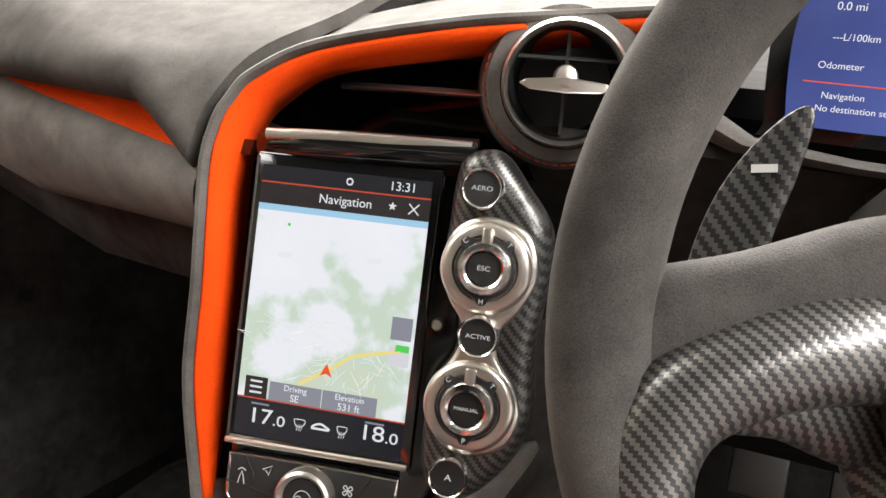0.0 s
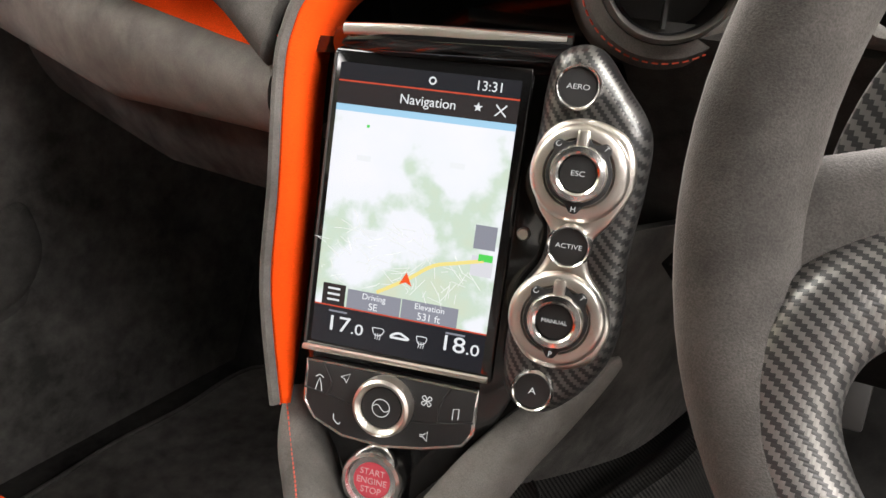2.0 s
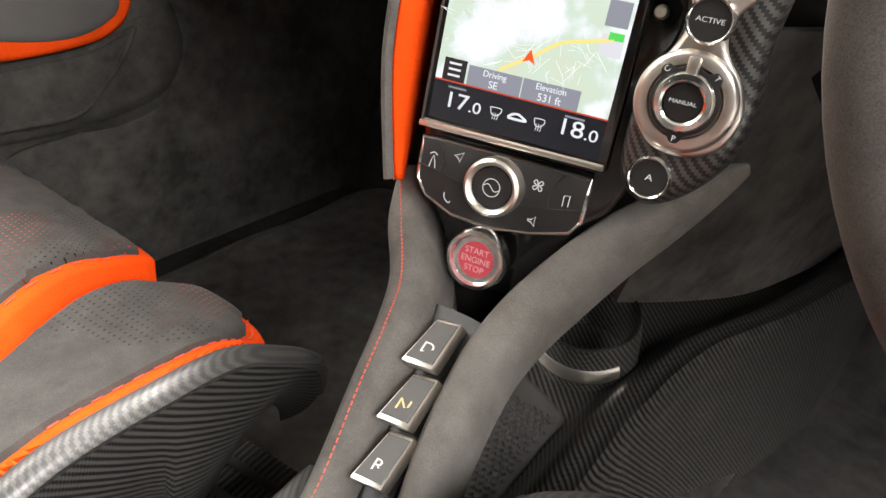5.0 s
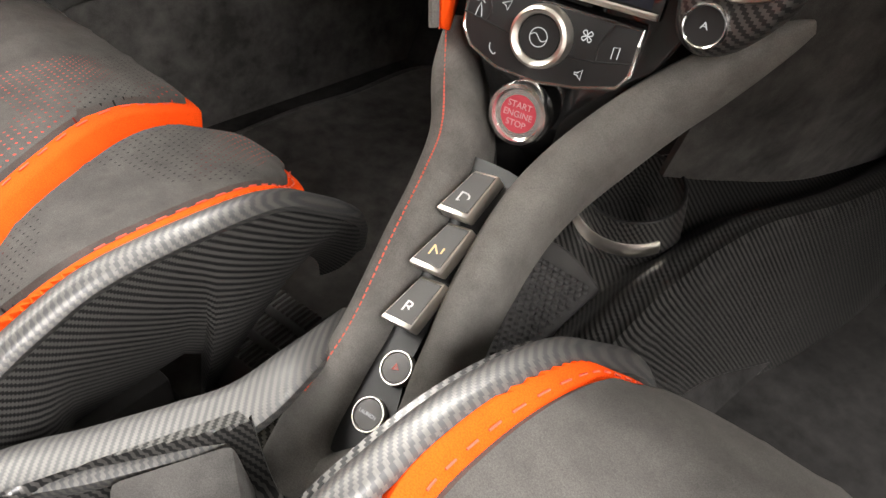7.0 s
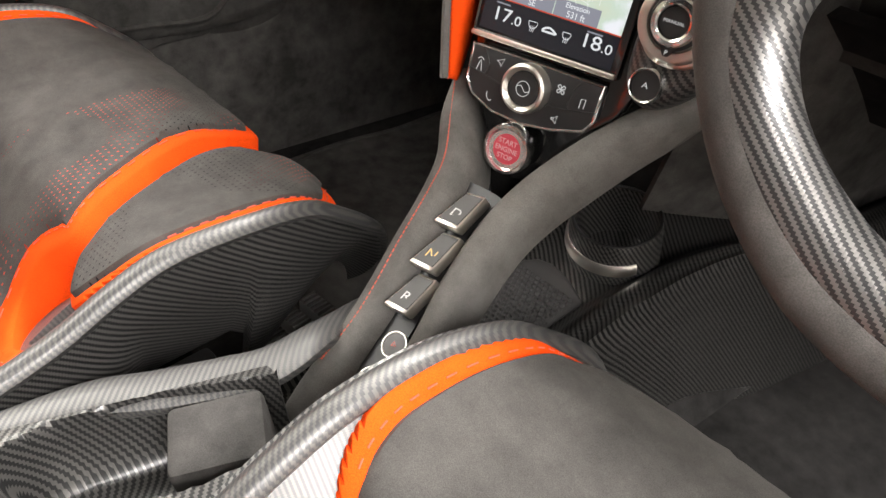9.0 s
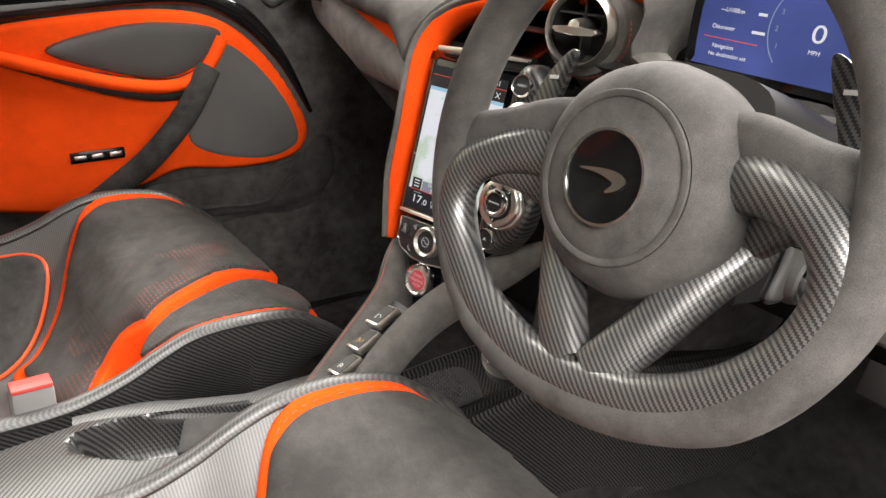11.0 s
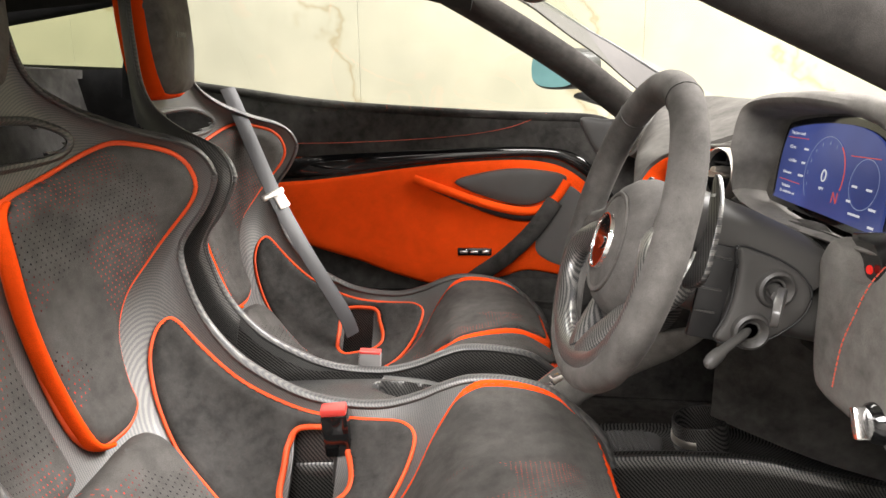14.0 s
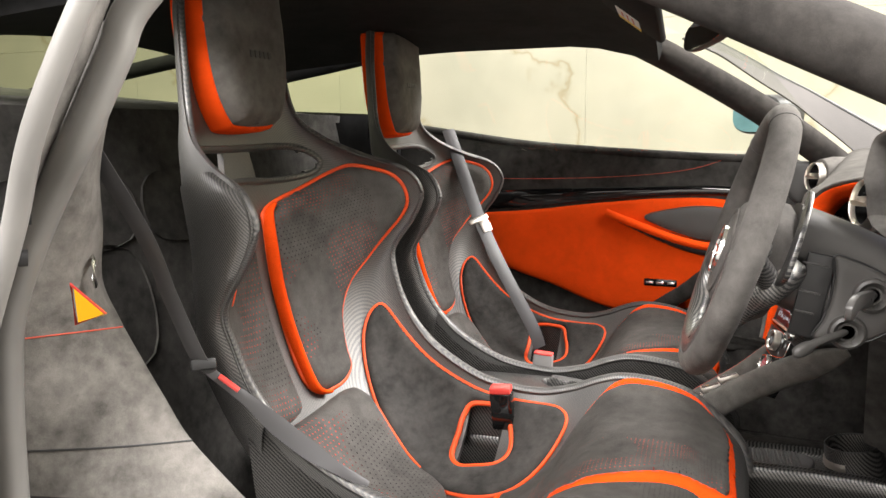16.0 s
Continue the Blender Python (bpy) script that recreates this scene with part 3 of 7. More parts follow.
# stations from the front lip up to the head: middle of the shell (y, z), its rim (y, z) and half its width
CUSHION = [
    (0.285, 0.215, 0.290, 0.245, 0.200), (0.272, 0.240, 0.275, 0.295, 0.215), (0.220, 0.248, 0.228, 0.340, 0.225),
    (0.190, 0.248, 0.191, 0.365, 0.230), (0.136, 0.245, 0.136, 0.378, 0.235), (0.080, 0.238, 0.080, 0.380, 0.235),
    (0.040, 0.230, 0.040, 0.369, 0.235), (-0.006, 0.222, -0.006, 0.350, 0.235), (-0.066, 0.212, -0.066, 0.338, 0.235),
    (-0.149, 0.204, -0.149, 0.346, 0.237)]
BACKREST = [
    (-0.212, 0.204, -0.212, 0.370, 0.240), (-0.290, 0.225, -0.278, 0.413, 0.245),
    (-0.365, 0.290, -0.325, 0.472, 0.250), (-0.420, 0.365, -0.350, 0.535, 0.255), (-0.455, 0.450, -0.357, 0.585, 0.264),
    (-0.480, 0.540, -0.320, 0.640, 0.271), (-0.492, 0.620, -0.300, 0.690, 0.270), (-0.500, 0.680, -0.325, 0.732, 0.258),
    (-0.508, 0.730, -0.390, 0.757, 0.222), (-0.515, 0.780, -0.452, 0.790, 0.178), (-0.520, 0.830, -0.487, 0.832, 0.142),
    (-0.525, 0.900, -0.500, 0.900, 0.128), (-0.530, 0.985, -0.508, 0.985, 0.118), (-0.535, 1.050, -0.516, 1.048, 0.095)]
STATIONS = np.array(CUSHION + BACKREST)
SEAT_LINE = spline(STATIONS, 10)


def seat_surface(u, v):
    """u: -1..1 across, v: 0..23 along the stations. Place and normal (towards the sitter)."""
    def at(u, v):
        k = min(max(v, 0), 23) * 10
        i = min(int(k), len(SEAT_LINE) - 2)
        c = SEAT_LINE[i] * (1 - (k - i)) + SEAT_LINE[i + 1] * (k - i)
        a = abs(u) * math.pi / 2
        w = min(max((v - 6.0) / 4.0, 0), 1)
        w = w * w * (3 - 2 * w)
        x = (abs(u) ** 0.95) * (1 - w) + (math.sin(a) ** 0.85) * w
        g = (abs(u) ** 1.35) * (1 - w) + (1 - math.cos(a) ** 0.95) * w
        return Vector((math.copysign(c[4] * x, u), c[0] + (c[2] - c[0]) * g, c[1] + (c[3] - c[1]) * g))
    p = at(u, v)
    du = at(min(u + 0.01, 1), v) - at(max(u - 0.01, -1), v)
    dv = at(u, min(v + 0.05, 23)) - at(u, max(v - 0.05, 0))
    n = dv.cross(du)
    if n.length < 1e-12:
        n = Vector((0, 0, 1))
    n.normalize()
    return p, n


PAD_TOP = spline([(0.0, 0.250), (1.0, 0.310), (1.4, 0.335), (2.0, 0.352), (3.0, 0.362), (4.0, 0.364), (5.0, 0.358), (5.6, 0.345), (6.3, 0.318), (7.0, 0.280), (8.0, 0.250), (9.5, 0.230)], 6)


def pad_lift(a, b):
    """Height of the cushion over the shell: nearly flat from the middle out to the rim."""
    k = min(max(b, 0), 23) * 10
    i = min(int(k), len(SEAT_LINE) - 2)
    rim = SEAT_LINE[i][3] * (1 - (k - i)) + SEAT_LINE[i + 1][3] * (k - i)
    mid = float(np.interp(b, PAD_TOP[:, 0], PAD_TOP[:, 1])) - 0.0145
    return max(0.004, mid + (rim - 0.009 - mid) * abs(a) ** 2.4 - seat_surface(a, b)[0].z)


def gusset(a, b, more=0.0):
    """The top of the cushion's orange sides."""
    p, n = seat_surface(a, b)
    return p + V(0, 0, pad_lift(a, b)) + n * more, n


def raised(a, b):
    return gusset(a, b, 0.0065)


def bucket_seat():
    seat = thing("bucket_seat", "carbon-shelled bucket seat with black suede pads and orange piping", "car seat", "bucket seats")
    T = 0.011
    nu, nv = 44, 138
    bm = bmesh.new()
    us = [-1 + 2 * i / nu for i in range(nu + 1)]
    front = [[bm.verts.new(seat_surface(u, 23 * j / nv)[0]) for u in us] for j in range(nv + 1)]
    slot = lambda u, v: abs(u) < 0.66 - 0.24 * ((v - 18.40) / 0.55) ** 2 and 17.85 < v < 18.95
    strap = lambda u, v: abs(u) < 0.08
    hole = lambda u, v: 8.7 < v < 9.75 and 0.36 < abs(u) < 0.80 or 6.1 < v < 7.0 and 0.60 < u < 0.84
    for j in range(nv):
        for i in range(nu):
            uc, vc = (us[i] + us[i + 1]) / 2, 23 * (j + 0.5) / nv
            if (slot(uc, vc) and not strap(uc, vc)) or hole(uc, vc):
                continue
            bm.faces.new((front[j][i], front[j][i + 1], front[j + 1][i + 1], front[j + 1][i]))
    bmesh.ops.delete(bm, geom=[v for v in bm.verts if not v.link_faces], context="VERTS")
    bmesh.ops.recalc_face_normals(bm, faces=bm.faces)
    bm.normal_update()
    mid = min(bm.faces, key=lambda f: (f.calc_center_median() - V(0, -0.48, 0.55)).length)
    if mid.normal.y < 0:
        bmesh.ops.reverse_faces(bm, faces=bm.faces)
    bmesh.ops.solidify(bm, geom=bm.faces[:], thickness=T)
    part("shell", bm, CARBON_SEAT, seat, "lacquered carbon fibre seat shell")
    lip = [(-0.50, 17.86), (-0.2, 17.82), (0.0, 17.92), (0.2, 17.82), (0.50, 17.86), (0.66, 18.40), (0.52, 18.92), (0.0, 18.98), (-0.52, 18.92), (-0.66, 18.40)]
    part("slot_lip", tube(on(seat_surface, lip, 8), 0.006, 0.005, 8, closed=True, up=(0, 1, 0)), CARBON_EDGE, seat, "rounded lip of the harness slot")
    # rolled edge round the shell, its highlight painted into the carbon
    for s in (-1, 1):
        line = [seat_surface(s, 23 * j / nv)[0] + V(s * 0.003, 0, 0) for j in range(1, nv)]
        k = np.interp(range(1, nv), (0, 66, 76, nv), (1.0, 1.0, 0.62, 0.55))
        part("edge_roll", tube(line, 0.0095 * k, 0.0075 * k, 10), CARBON_EDGE, seat, "lacquered rolled edge, its highlight put into the carbon's colour")
    # deep outer wings that fall from the rim to the floor rails
    for s in (-1, 1):
        def wing(a, b, s=s):
            v = 0.4 + 12.0 * a
            p = seat_surface(s, v)[0]
            low = min(0.105 + 0.65 * max(0, p.y), p.z - 0.045) + 0.14 * max(0, a - 0.75) / 0.25
            arch = min(1, max(0, (p.y - 0.0) / 0.05)) * min(1, max(0, (0.145 - p.y) / 0.012))
            low += (max(low, 0.262) - low) * arch * arch * (3 - 2 * arch)
            return (p.x + s * (0.010 - 0.03 * b * b), p.y - 0.02 * b * (1 if a < 0.3 else 0), p.z + (low - p.z) * b)
        part("side_wing", sheet(wing, 60, 10, 0.006), CARBON_SIDE, seat, "carbon fibre side of the seat")
        def flank(a, b, s=s):
            p, n = seat_surface(s * (1 - 0.42 * b), 11.6 + 6.2 * a)
            return p - n * (0.0135 * min(1, 0.35 + 6 * b)) + V(s * 0.0045 * (1 - b), 0, 0)
        part("bolster_side", sheet(flank, 40, 12, 0.0015), CARBON_BOLSTER, seat, "carbon fibre outside of the bolster")
    # back pads, a left and a right one
    back = [(-0.07, 13.1), (-0.055, 14.6), (-0.06, 16.2), (-0.09, 16.95), (-0.36, 17.4), (-0.62, 17.75), (-0.82, 17.85), (-0.90, 17.4), (-0.92, 16.4), (-0.89, 15.4), (-0.70, 14.75), (-0.54, 14.4), (-0.44, 13.9), (-0.39, 13.2), (-0.36, 12.8), (-0.22, 12.75)]
    # hip pads with the belt opening; a wide thigh pad and a smaller flap with an orange-sided gap between them
    hip = [(-0.70, 13.2), (-0.80, 12.95), (-0.86, 12.3), (-0.90, 11.3), (-0.91, 10.2), (-0.91, 9.0), (-0.90, 7.9), (-0.85, 7.25), (-0.74, 6.95), (-0.52, 7.25), (-0.30, 7.8), (-0.16, 8.4), (-0.13, 9.2), (-0.18, 10.2), (-0.30, 11.2), (-0.40, 12.0), (-0.50, 12.7), (-0.59, 13.1)]
    hip_b = [(0.72, 12.75), (0.80, 12.6), (0.86, 12.1), (0.90, 11.3), (0.91, 10.2), (0.91, 9.2), (0.88, 8.45), (0.74, 8.15), (0.52, 8.15), (0.30, 8.35), (0.17, 8.7), (0.13, 9.3), (0.18, 10.2), (0.30, 11.2), (0.40, 11.8), (0.50, 12.3), (0.61, 12.65)]
    opening = [(-0.83, 8.65), (-0.68, 8.45), (-0.50, 8.35), (-0.39, 8.55), (-0.34, 9.1), (-0.33, 9.55), (-0.39, 9.85), (-0.55, 9.85), (-0.68, 9.8), (-0.80, 9.5)]
    opening_b = [(0.80, 8.85), (0.68, 8.65), (0.50, 8.62), (0.39, 8.75), (0.34, 9.15), (0.33, 9.55), (0.39, 9.85), (0.55, 9.85), (0.68, 9.8), (0.78, 9.5)]
    thigh = [(0.24, 1.30), (0.31, 2.0), (0.31, 3.3), (0.41, 4.4), (0.50, 5.25), (0.52, 5.75), (0.44, 6.25), (0.45, 6.85), (0.58, 7.15), (0.82, 7.15), (0.90, 7.4), (0.84, 7.8), (0.50, 7.9), (0.20, 8.1), (-0.05, 8.3), (-0.14, 7.9), (-0.26, 7.5), (-0.40, 7.1), (-0.66, 6.45), (-0.88, 5.7), (-0.97, 4.9), (-0.985, 4.1), (-0.985, 3.1), (-0.965, 2.2), (-0.89, 1.55), (-0.60, 1.28), (-0.10, 1.22)]
    flap = [(0.56, 1.42), (0.48, 2.0), (0.43, 3.2), (0.50, 4.2), (0.63, 5.4), (0.68, 6.0), (0.84, 6.4), (0.94, 5.7), (0.975, 4.8), (0.985, 4.0), (0.985, 3.1), (0.965, 2.2), (0.90, 1.6), (0.76, 1.35)]
    back_b = [(0.02, 13.0), (0.02, 14.6), (0.025, 16.2), (0.06, 16.95), (0.36, 17.4), (0.62, 17.75), (0.82, 17.85), (0.90, 17.4), (0.93, 16.4), (0.93, 15.4), (0.92, 14.6), (0.89, 13.8), (0.80, 13.25), (0.62, 12.95), (0.42, 12.75), (0.22, 12.70), (0.08, 12.72)]
    base = [(-0.24, 12.60), (0.0, 12.66), (0.24, 12.60), (0.33, 12.35), (0.36, 11.9), (0.31, 11.2), (0.22, 10.4), (0.13, 9.5), (0, 9.25), (-0.13, 9.5), (-0.22, 10.4), (-0.31, 11.2), (-0.36, 11.9), (-0.33, 12.35)]

    def inset(outline, far):
        """The outline drawn in by far(a, b) metres."""
        q = spline(outline, 3, True)
        m = q * np.array((0.23, -0.055))
        t = np.roll(m, -1, 0) - np.roll(m, 1, 0)
        t /= np.linalg.norm(t, axis=1)[:, None]
        area = np.sum(m[:, 0] * np.roll(m[:, 1], -1) - np.roll(m[:, 0], -1) * m[:, 1])
        n = np.stack((-t[:, 1], t[:, 0]), 1) * (1 if area > 0 else -1)
        d = np.array([far(a, b) for a, b in q])
        return [tuple(p) for p in (m + n * d[:, None]) / np.array((0.23, -0.055))]

    drop = lambda a, b: 0.004 + 0.92 * pad_lift(a, b)
    for s in (-1, 1):
        part("back_pad", pad(seat_surface, back if s < 0 else back_b, 0.026, 0.022, 0.06, 0.25), PERF, seat, "black perforated suede back pad")
        if s < 0:
            part("back_piping", tube(on(seat_surface, back, 8, lift=0.004), 0.0042, seg=10, closed=True), ORANGE_PIPE, seat, "orange piping")
            inner = on(seat_surface, [(-0.15, 12.76), (-0.085, 12.95), (-0.065, 13.4), (-0.055, 14.6), (-0.06, 16.2), (-0.075, 16.8), (-0.12, 17.05)], 10, False, 0.013)
            swell = [0.35 + 0.65 * math.sin(math.pi * min(max(i / (len(inner) - 1), 0.02), 0.98)) ** 0.6 for i in range(len(inner))]
            part("orange_gusset", tube(inner, [0.0065 * w for w in swell], [0.0125 * w for w in swell], 16, up=(0, 1, 0.3)), ORANGE, seat, "orange suede side of the pad")
        else:
            edge = on(seat_surface, [(0.50, 17.60), (0.70, 17.72), (0.79, 17.3), (0.81, 16.4), (0.80, 15.4), (0.78, 14.7)], 8, False, 0.0255)
            part("back_piping", tube(edge, [0.0055 * min(1, 0.3 + 0.1 * min(i, len(edge) - 1 - i)) for i in range(len(edge))], seg=10), ORANGE_PIPE, seat, "orange piping")
        h, o = (hip, opening) if s < 0 else (hip_b[::-1], opening_b[::-1])
        part("hip_pad", pad(seat_surface, h, 0.014, 0.012, 0.05, 0.25, hole=o), BLACK_SUEDE, seat)
        part("hip_piping", tube(on(seat_surface, h, 8, lift=0.003), 0.0032, seg=8, closed=True), ORANGE_PIPE, seat, "thin orange piping")
        part("opening_piping", tube(on(seat_surface, o, 8, lift=0.006), 0.0055, seg=8, closed=True), ORANGE_PIPE, seat, "orange edge of the belt opening")
    for out, far in ((thigh, lambda a, b: (0.020 if 5.6 < b < 7.3 else 0.013) if a > 0.2 and 1.5 < b < 7.4 else (0.011 if a < -0.8 and b < 5.5 else (0.010 if b < 1.6 else 0.0095))), (flap, lambda a, b: 0.013 if a > 0.8 and b < 5.0 else 0.006)):
        part("orange_gusset", pad(gusset, out, 0.006, 0.007, 0.055, 0.25, sink=drop), ORANGE, seat, "orange suede side of the pad")
        part("thigh_pad", pad(raised, inset(out, far), 0.008, 0.016, 0.055, 0.25, n=2, sink=0.012), PERF_THIGH, seat, "black perforated suede thigh pad")
        seam = on(raised, inset(out, lambda a, b: far(a, b) - 0.003), 5, lift=0.0005)
        for k in range(0, len(seam) - 3, 4):
            if far(*spline(out, 3, True)[min(k // 5, len(out) * 3 - 1)]) > 0.01:
                part("stitch", tube(seam[k:k + 3], 0.0006, seg=5), THREAD, seat)
    part("base_pad", pad(seat_surface, base, 0.030, 0.026, 0.06, 0.25), PERF, seat, "thick black perforated suede base pad")
    part("base_piping", tube(on(seat_surface, base[10:13], 8, False, 0.012), 0.0022, seg=8), ORANGE_PIPE, seat, "thin orange piping")
    # head pad
    head = [(-0.042, -0.136), (0.042, -0.136), (0.066, -0.124), (0.090, -0.080), (0.101, -0.020), (0.100, 0.060), (0.080, 0.105), (-0.080, 0.105), (-0.100, 0.060), (-0.101, -0.020), (-0.090, -0.080), (-0.066, -0.124)]
    part("head_gusset", pad(flat((0, -0.518, 0.94), (-1, 0, 0), (0, -0.07, 1)), head, 0.030, 0.006, 0.02, 0.02, sink=0.015), ORANGE, seat, "orange suede side of the head pad")
    part("head_pad", pad(flat((0, -0.501, 0.94), (-1, 0, 0), (0, -0.07, 1)), [(a * 0.955, b * 0.955 + 0.002) for a, b in head], 0.041, 0.028, 0.02, 0.02, sink=0.004), GREY_SUEDE, seat, "grey suede head pad")
    for k in range(5):
        part("embossed_mark", box((0.0085, 0.0025, 0.011), pose(-0.024 + 0.012 * k, -0.4585, 0.925, 4), 0.0005, 1), SOFT_DARK, seat, "embossed mark")
    # runners under the shell
    for x in (-0.16, 0.16):
        part("runner", box((0.035, 0.42, 0.05), pose(x, 0.0, 0.07), 0.006), SOFT_DARK, seat, "dark metal seat runner")
        part("mount", box((0.02, 0.30, 0.10), pose(x, -0.02, 0.14), 0.006), SOFT_DARK, seat)
    return seat


driver_seat = bucket_seat()
driver_seat.matrix_world = pose(0.33, 0, 0, 0, 0, -2)
copy_thing(driver_seat, pose(-0.335, 0, -0.022, -0.8, 0, 0))

# ---- steering wheel and column ----
WC = V(0.33, 0.245, 0.648)
WM = frame_of(WC, (1, 0, 0), (0, math.sin(radians(17)), math.cos(radians(17)))) @ pose(0, 0, 0, 0, 0, 9)  # z: towards the driver; turned a little


def wp(x, y, z=0.0):
    return WM @ V(x, y, z)


wheel = thing("steering_wheel", "steering wheel in dark grey suede with carbon fibre spokes", "steering wheel")


def rim_point(a, r=0.166):
    x, y = r * math.cos(a), r * math.sin(a)
    if y < -0.13:
        y = -0.13 - (-0.13 - y) * 0.75
    return (x * 1.005, y * (1.05 if y > 0 else 1))


n = 96
ring = [wp(*rim_point(2 * math.pi * k / n)) for k in range(n)]
part("rim", tube(ring, 0.0185, 0.0185, 16, closed=True, up=WM.to_3x3() @ V(0, 0, 1)), WHEEL_SUEDE, wheel, "dark grey suede rim")
for a0 in (1.05, math.pi - 1.05):
    c = wp(*rim_point(a0))
    t = (Vector(wp(*rim_point(a0 + 0.01))) - c).normalized()
    zz = WM.to_3x3() @ V(0, 0, 1)
    side = t.cross(zz)
    loop = [c + (side * math.cos(k) * 0.0187 + zz * math.sin(k) * 0.0187) for k in np.linspace(0, 2 * math.pi, 25)[:-1]]
    part("seam", tube(loop, 0.0007, seg=6, closed=True), SOFT_DARK, wheel, "sewn seam")
up_n = WM.to_3x3() @ V(0, 0, 1)
for s in (-1, 1):
    # carbon loop: from the hub out to the rim, down inside it and to the foot
    pts = [(0.060, 0.000, -0.030), (0.088, 0.004, -0.014), (0.115, -0.002, -0.004), (0.143, -0.018, 0.003), (0.1525, -0.046, 0.004), (0.141, -0.079, 0.004), (0.115, -0.108, 0.004), (0.084, -0.128, 0.004), (0.045, -0.142, 0.004), (0.0, -0.146, 0.004)]
    line = [wp(s * p[0], p[1], p[2]) for p in spline(pts, 6)]
    k = len(line)
    part("carbon_loop", tube(line, [0.021 - 0.0045 * min(1, i / 14) for i in range(k)], [0.0150] * k, 12, up=up_n), CARBON_WHEEL, wheel, "woven carbon fibre inlay")
    pts = [(0.050, -0.005, -0.068), (0.072, -0.034, -0.050), (0.060, -0.060, -0.032), (0.040, -0.096, -0.014), (0.024, -0.120, -0.003), (0.012, -0.137, 0.002)]
    line = [wp(s * p[0], p[1], p[2]) for p in spline(pts, 6)]
    part("lower_spoke", tube(line, [0.0165 + 0.004 * abs(i / (len(line) - 1) - 0.5) for i in range(len(line))], [0.019 - 0.006 * i / (len(line) - 1) for i in range(len(line))], 16, up=up_n, power=2.8), CARBON_WHEEL, wheel, "carbon fibre lower spoke")
    web = [wp(s * p[0], p[1], p[2]) for p in spline([(0.064, -0.030, -0.050), (0.086, -0.022, -0.034), (0.108, -0.012, -0.016), (0.126, -0.010, -0.006)], 5)]
    part("spoke_web", tube(web, [0.019 - 0.003 * i / (len(web) - 1) for i in range(len(web))], 0.011, 12, up=up_n), CARBON_WHEEL, wheel, "twisted carbon fibre web of the spoke")
    pts = [(0.05, 0.024, -0.030), (0.085, 0.026, -0.016), (0.125, 0.014, -0.006), (0.160, 0.002, -0.002)]
    line = [wp(s * p[0], p[1], p[2]) for p in spline(pts, 6)]
    part("upper_spoke", tube(line, [0.026 - 0.009 * math.sin(math.pi * i / (len(line) - 1)) for i in range(len(line))], 0.010, 12, up=up_n), WHEEL_SUEDE, wheel, "suede covered spoke")
# airbag cover
hub = [(0.001, 0.016), (0.030, 0.016), (0.046, 0.0145), (0.0525, 0.0115), (0.0545, 0.0085), (0.0565, 0.0105), (0.064, 0.0060), (0.074, -0.006), (0.079, -0.022), (0.078, -0.045), (0.066, -0.06), (0.001, -0.062)]
part("airbag_cover", turned([(r * (1 if r < 0.05 else 1.04), h) for r, h in hub], WM @ pose(0.001, -0.007, 0), 56), WHEEL_SUEDE, wheel, "smooth dark grey airbag cover")
HUB = WM @ pose(0.001, -0.007, 0)
part("hub_ring", tube([HUB @ V(0.0555 * math.cos(k), 0.0555 * math.sin(k), 0.0115) for k in np.linspace(0, 6.2832, 49)[:-1]], 0.0030, 0.0022, 8, closed=True, up=up_n), WHEEL_SUEDE, wheel, "raised ring of the airbag cover")
badge = part("badge", turned([(0.001, 0.0185), (0.0300, 0.0185), (0.0307, 0.014)], HUB, 40), PIANO, wheel, "gloss black badge")
part("badge_ring", turned([(0.0300, 0.0170), (0.0303, 0.0200), (0.0323, 0.0202), (0.0333, 0.0150)], HUB, 48), CHROME, badge, "chrome ring")
sw = [(-0.020, 0.006), (-0.004, 0.008), (0.012, 0.006), (0.019, -0.001), (0.014, -0.009), (0.007, -0.013), (0.004, -0.012), (0.009, -0.004), (-0.004, 0.003)]
part("badge_mark", slab([HUB @ V(a * 1.02, b * 0.72, 0.0192) for a, b in spline(sw, 3, True)], up_n * 0.0012), CHROME, badge, "silver swept mark")
# column shroud
col = thing("steering_column", "grey plastic steering column shroud with stalks", "steering column")
axis = -up_n
base = WC + axis * 0.060
rings = []
for d, rx, ru, rd in ((0.0, 0.048, 0.045, 0.040), (0.02, 0.058, 0.050, 0.042), (0.075, 0.064, 0.052, 0.044), (0.12, 0.066, 0.052, 0.042), (0.17, 0.064, 0.05, 0.038), (0.22, 0.06, 0.045, 0.034)):
    c = base + axis * d + V(0.0, 0, -0.012)
    rings.append([c + V(1, 0, 0) * (rx * math.copysign(abs(math.cos(k)) ** 0.8, math.cos(k))) + (WM.to_3x3() @ V(0, 1, 0)) * ((ru if math.sin(k) > 0 else rd) * math.copysign(abs(math.sin(k)) ** 0.8, math.sin(k))) for k in np.linspace(0, 2 * math.pi, 33)[:-1]])
part("shroud", skin(rings), SHROUD, col, "textured grey shroud")
# paddles of carbon
for s in (-1, 1):
    out = [(0.100, -0.03), (0.142, -0.02), (0.143, 0.020), (0.134, 0.050), (0.120, 0.072), (0.104, 0.086), (0.098, 0.083), (0.104, 0.060), (0.113, 0.032), (0.110, 0.0)]
    q = spline(out, 4, True)
    part("shift_paddle", slab([wp(s * a, b, -0.052) for a, b in q], up_n * 0.006, 0.0015), CARBON_FACE, col, "carbon fibre shift paddle")
    part("paddle_mark", box((0.009, 0.003, 0.001), WM @ pose(s * 0.115, 0.064, -0.0445), 0), INK, col, "small white mark")
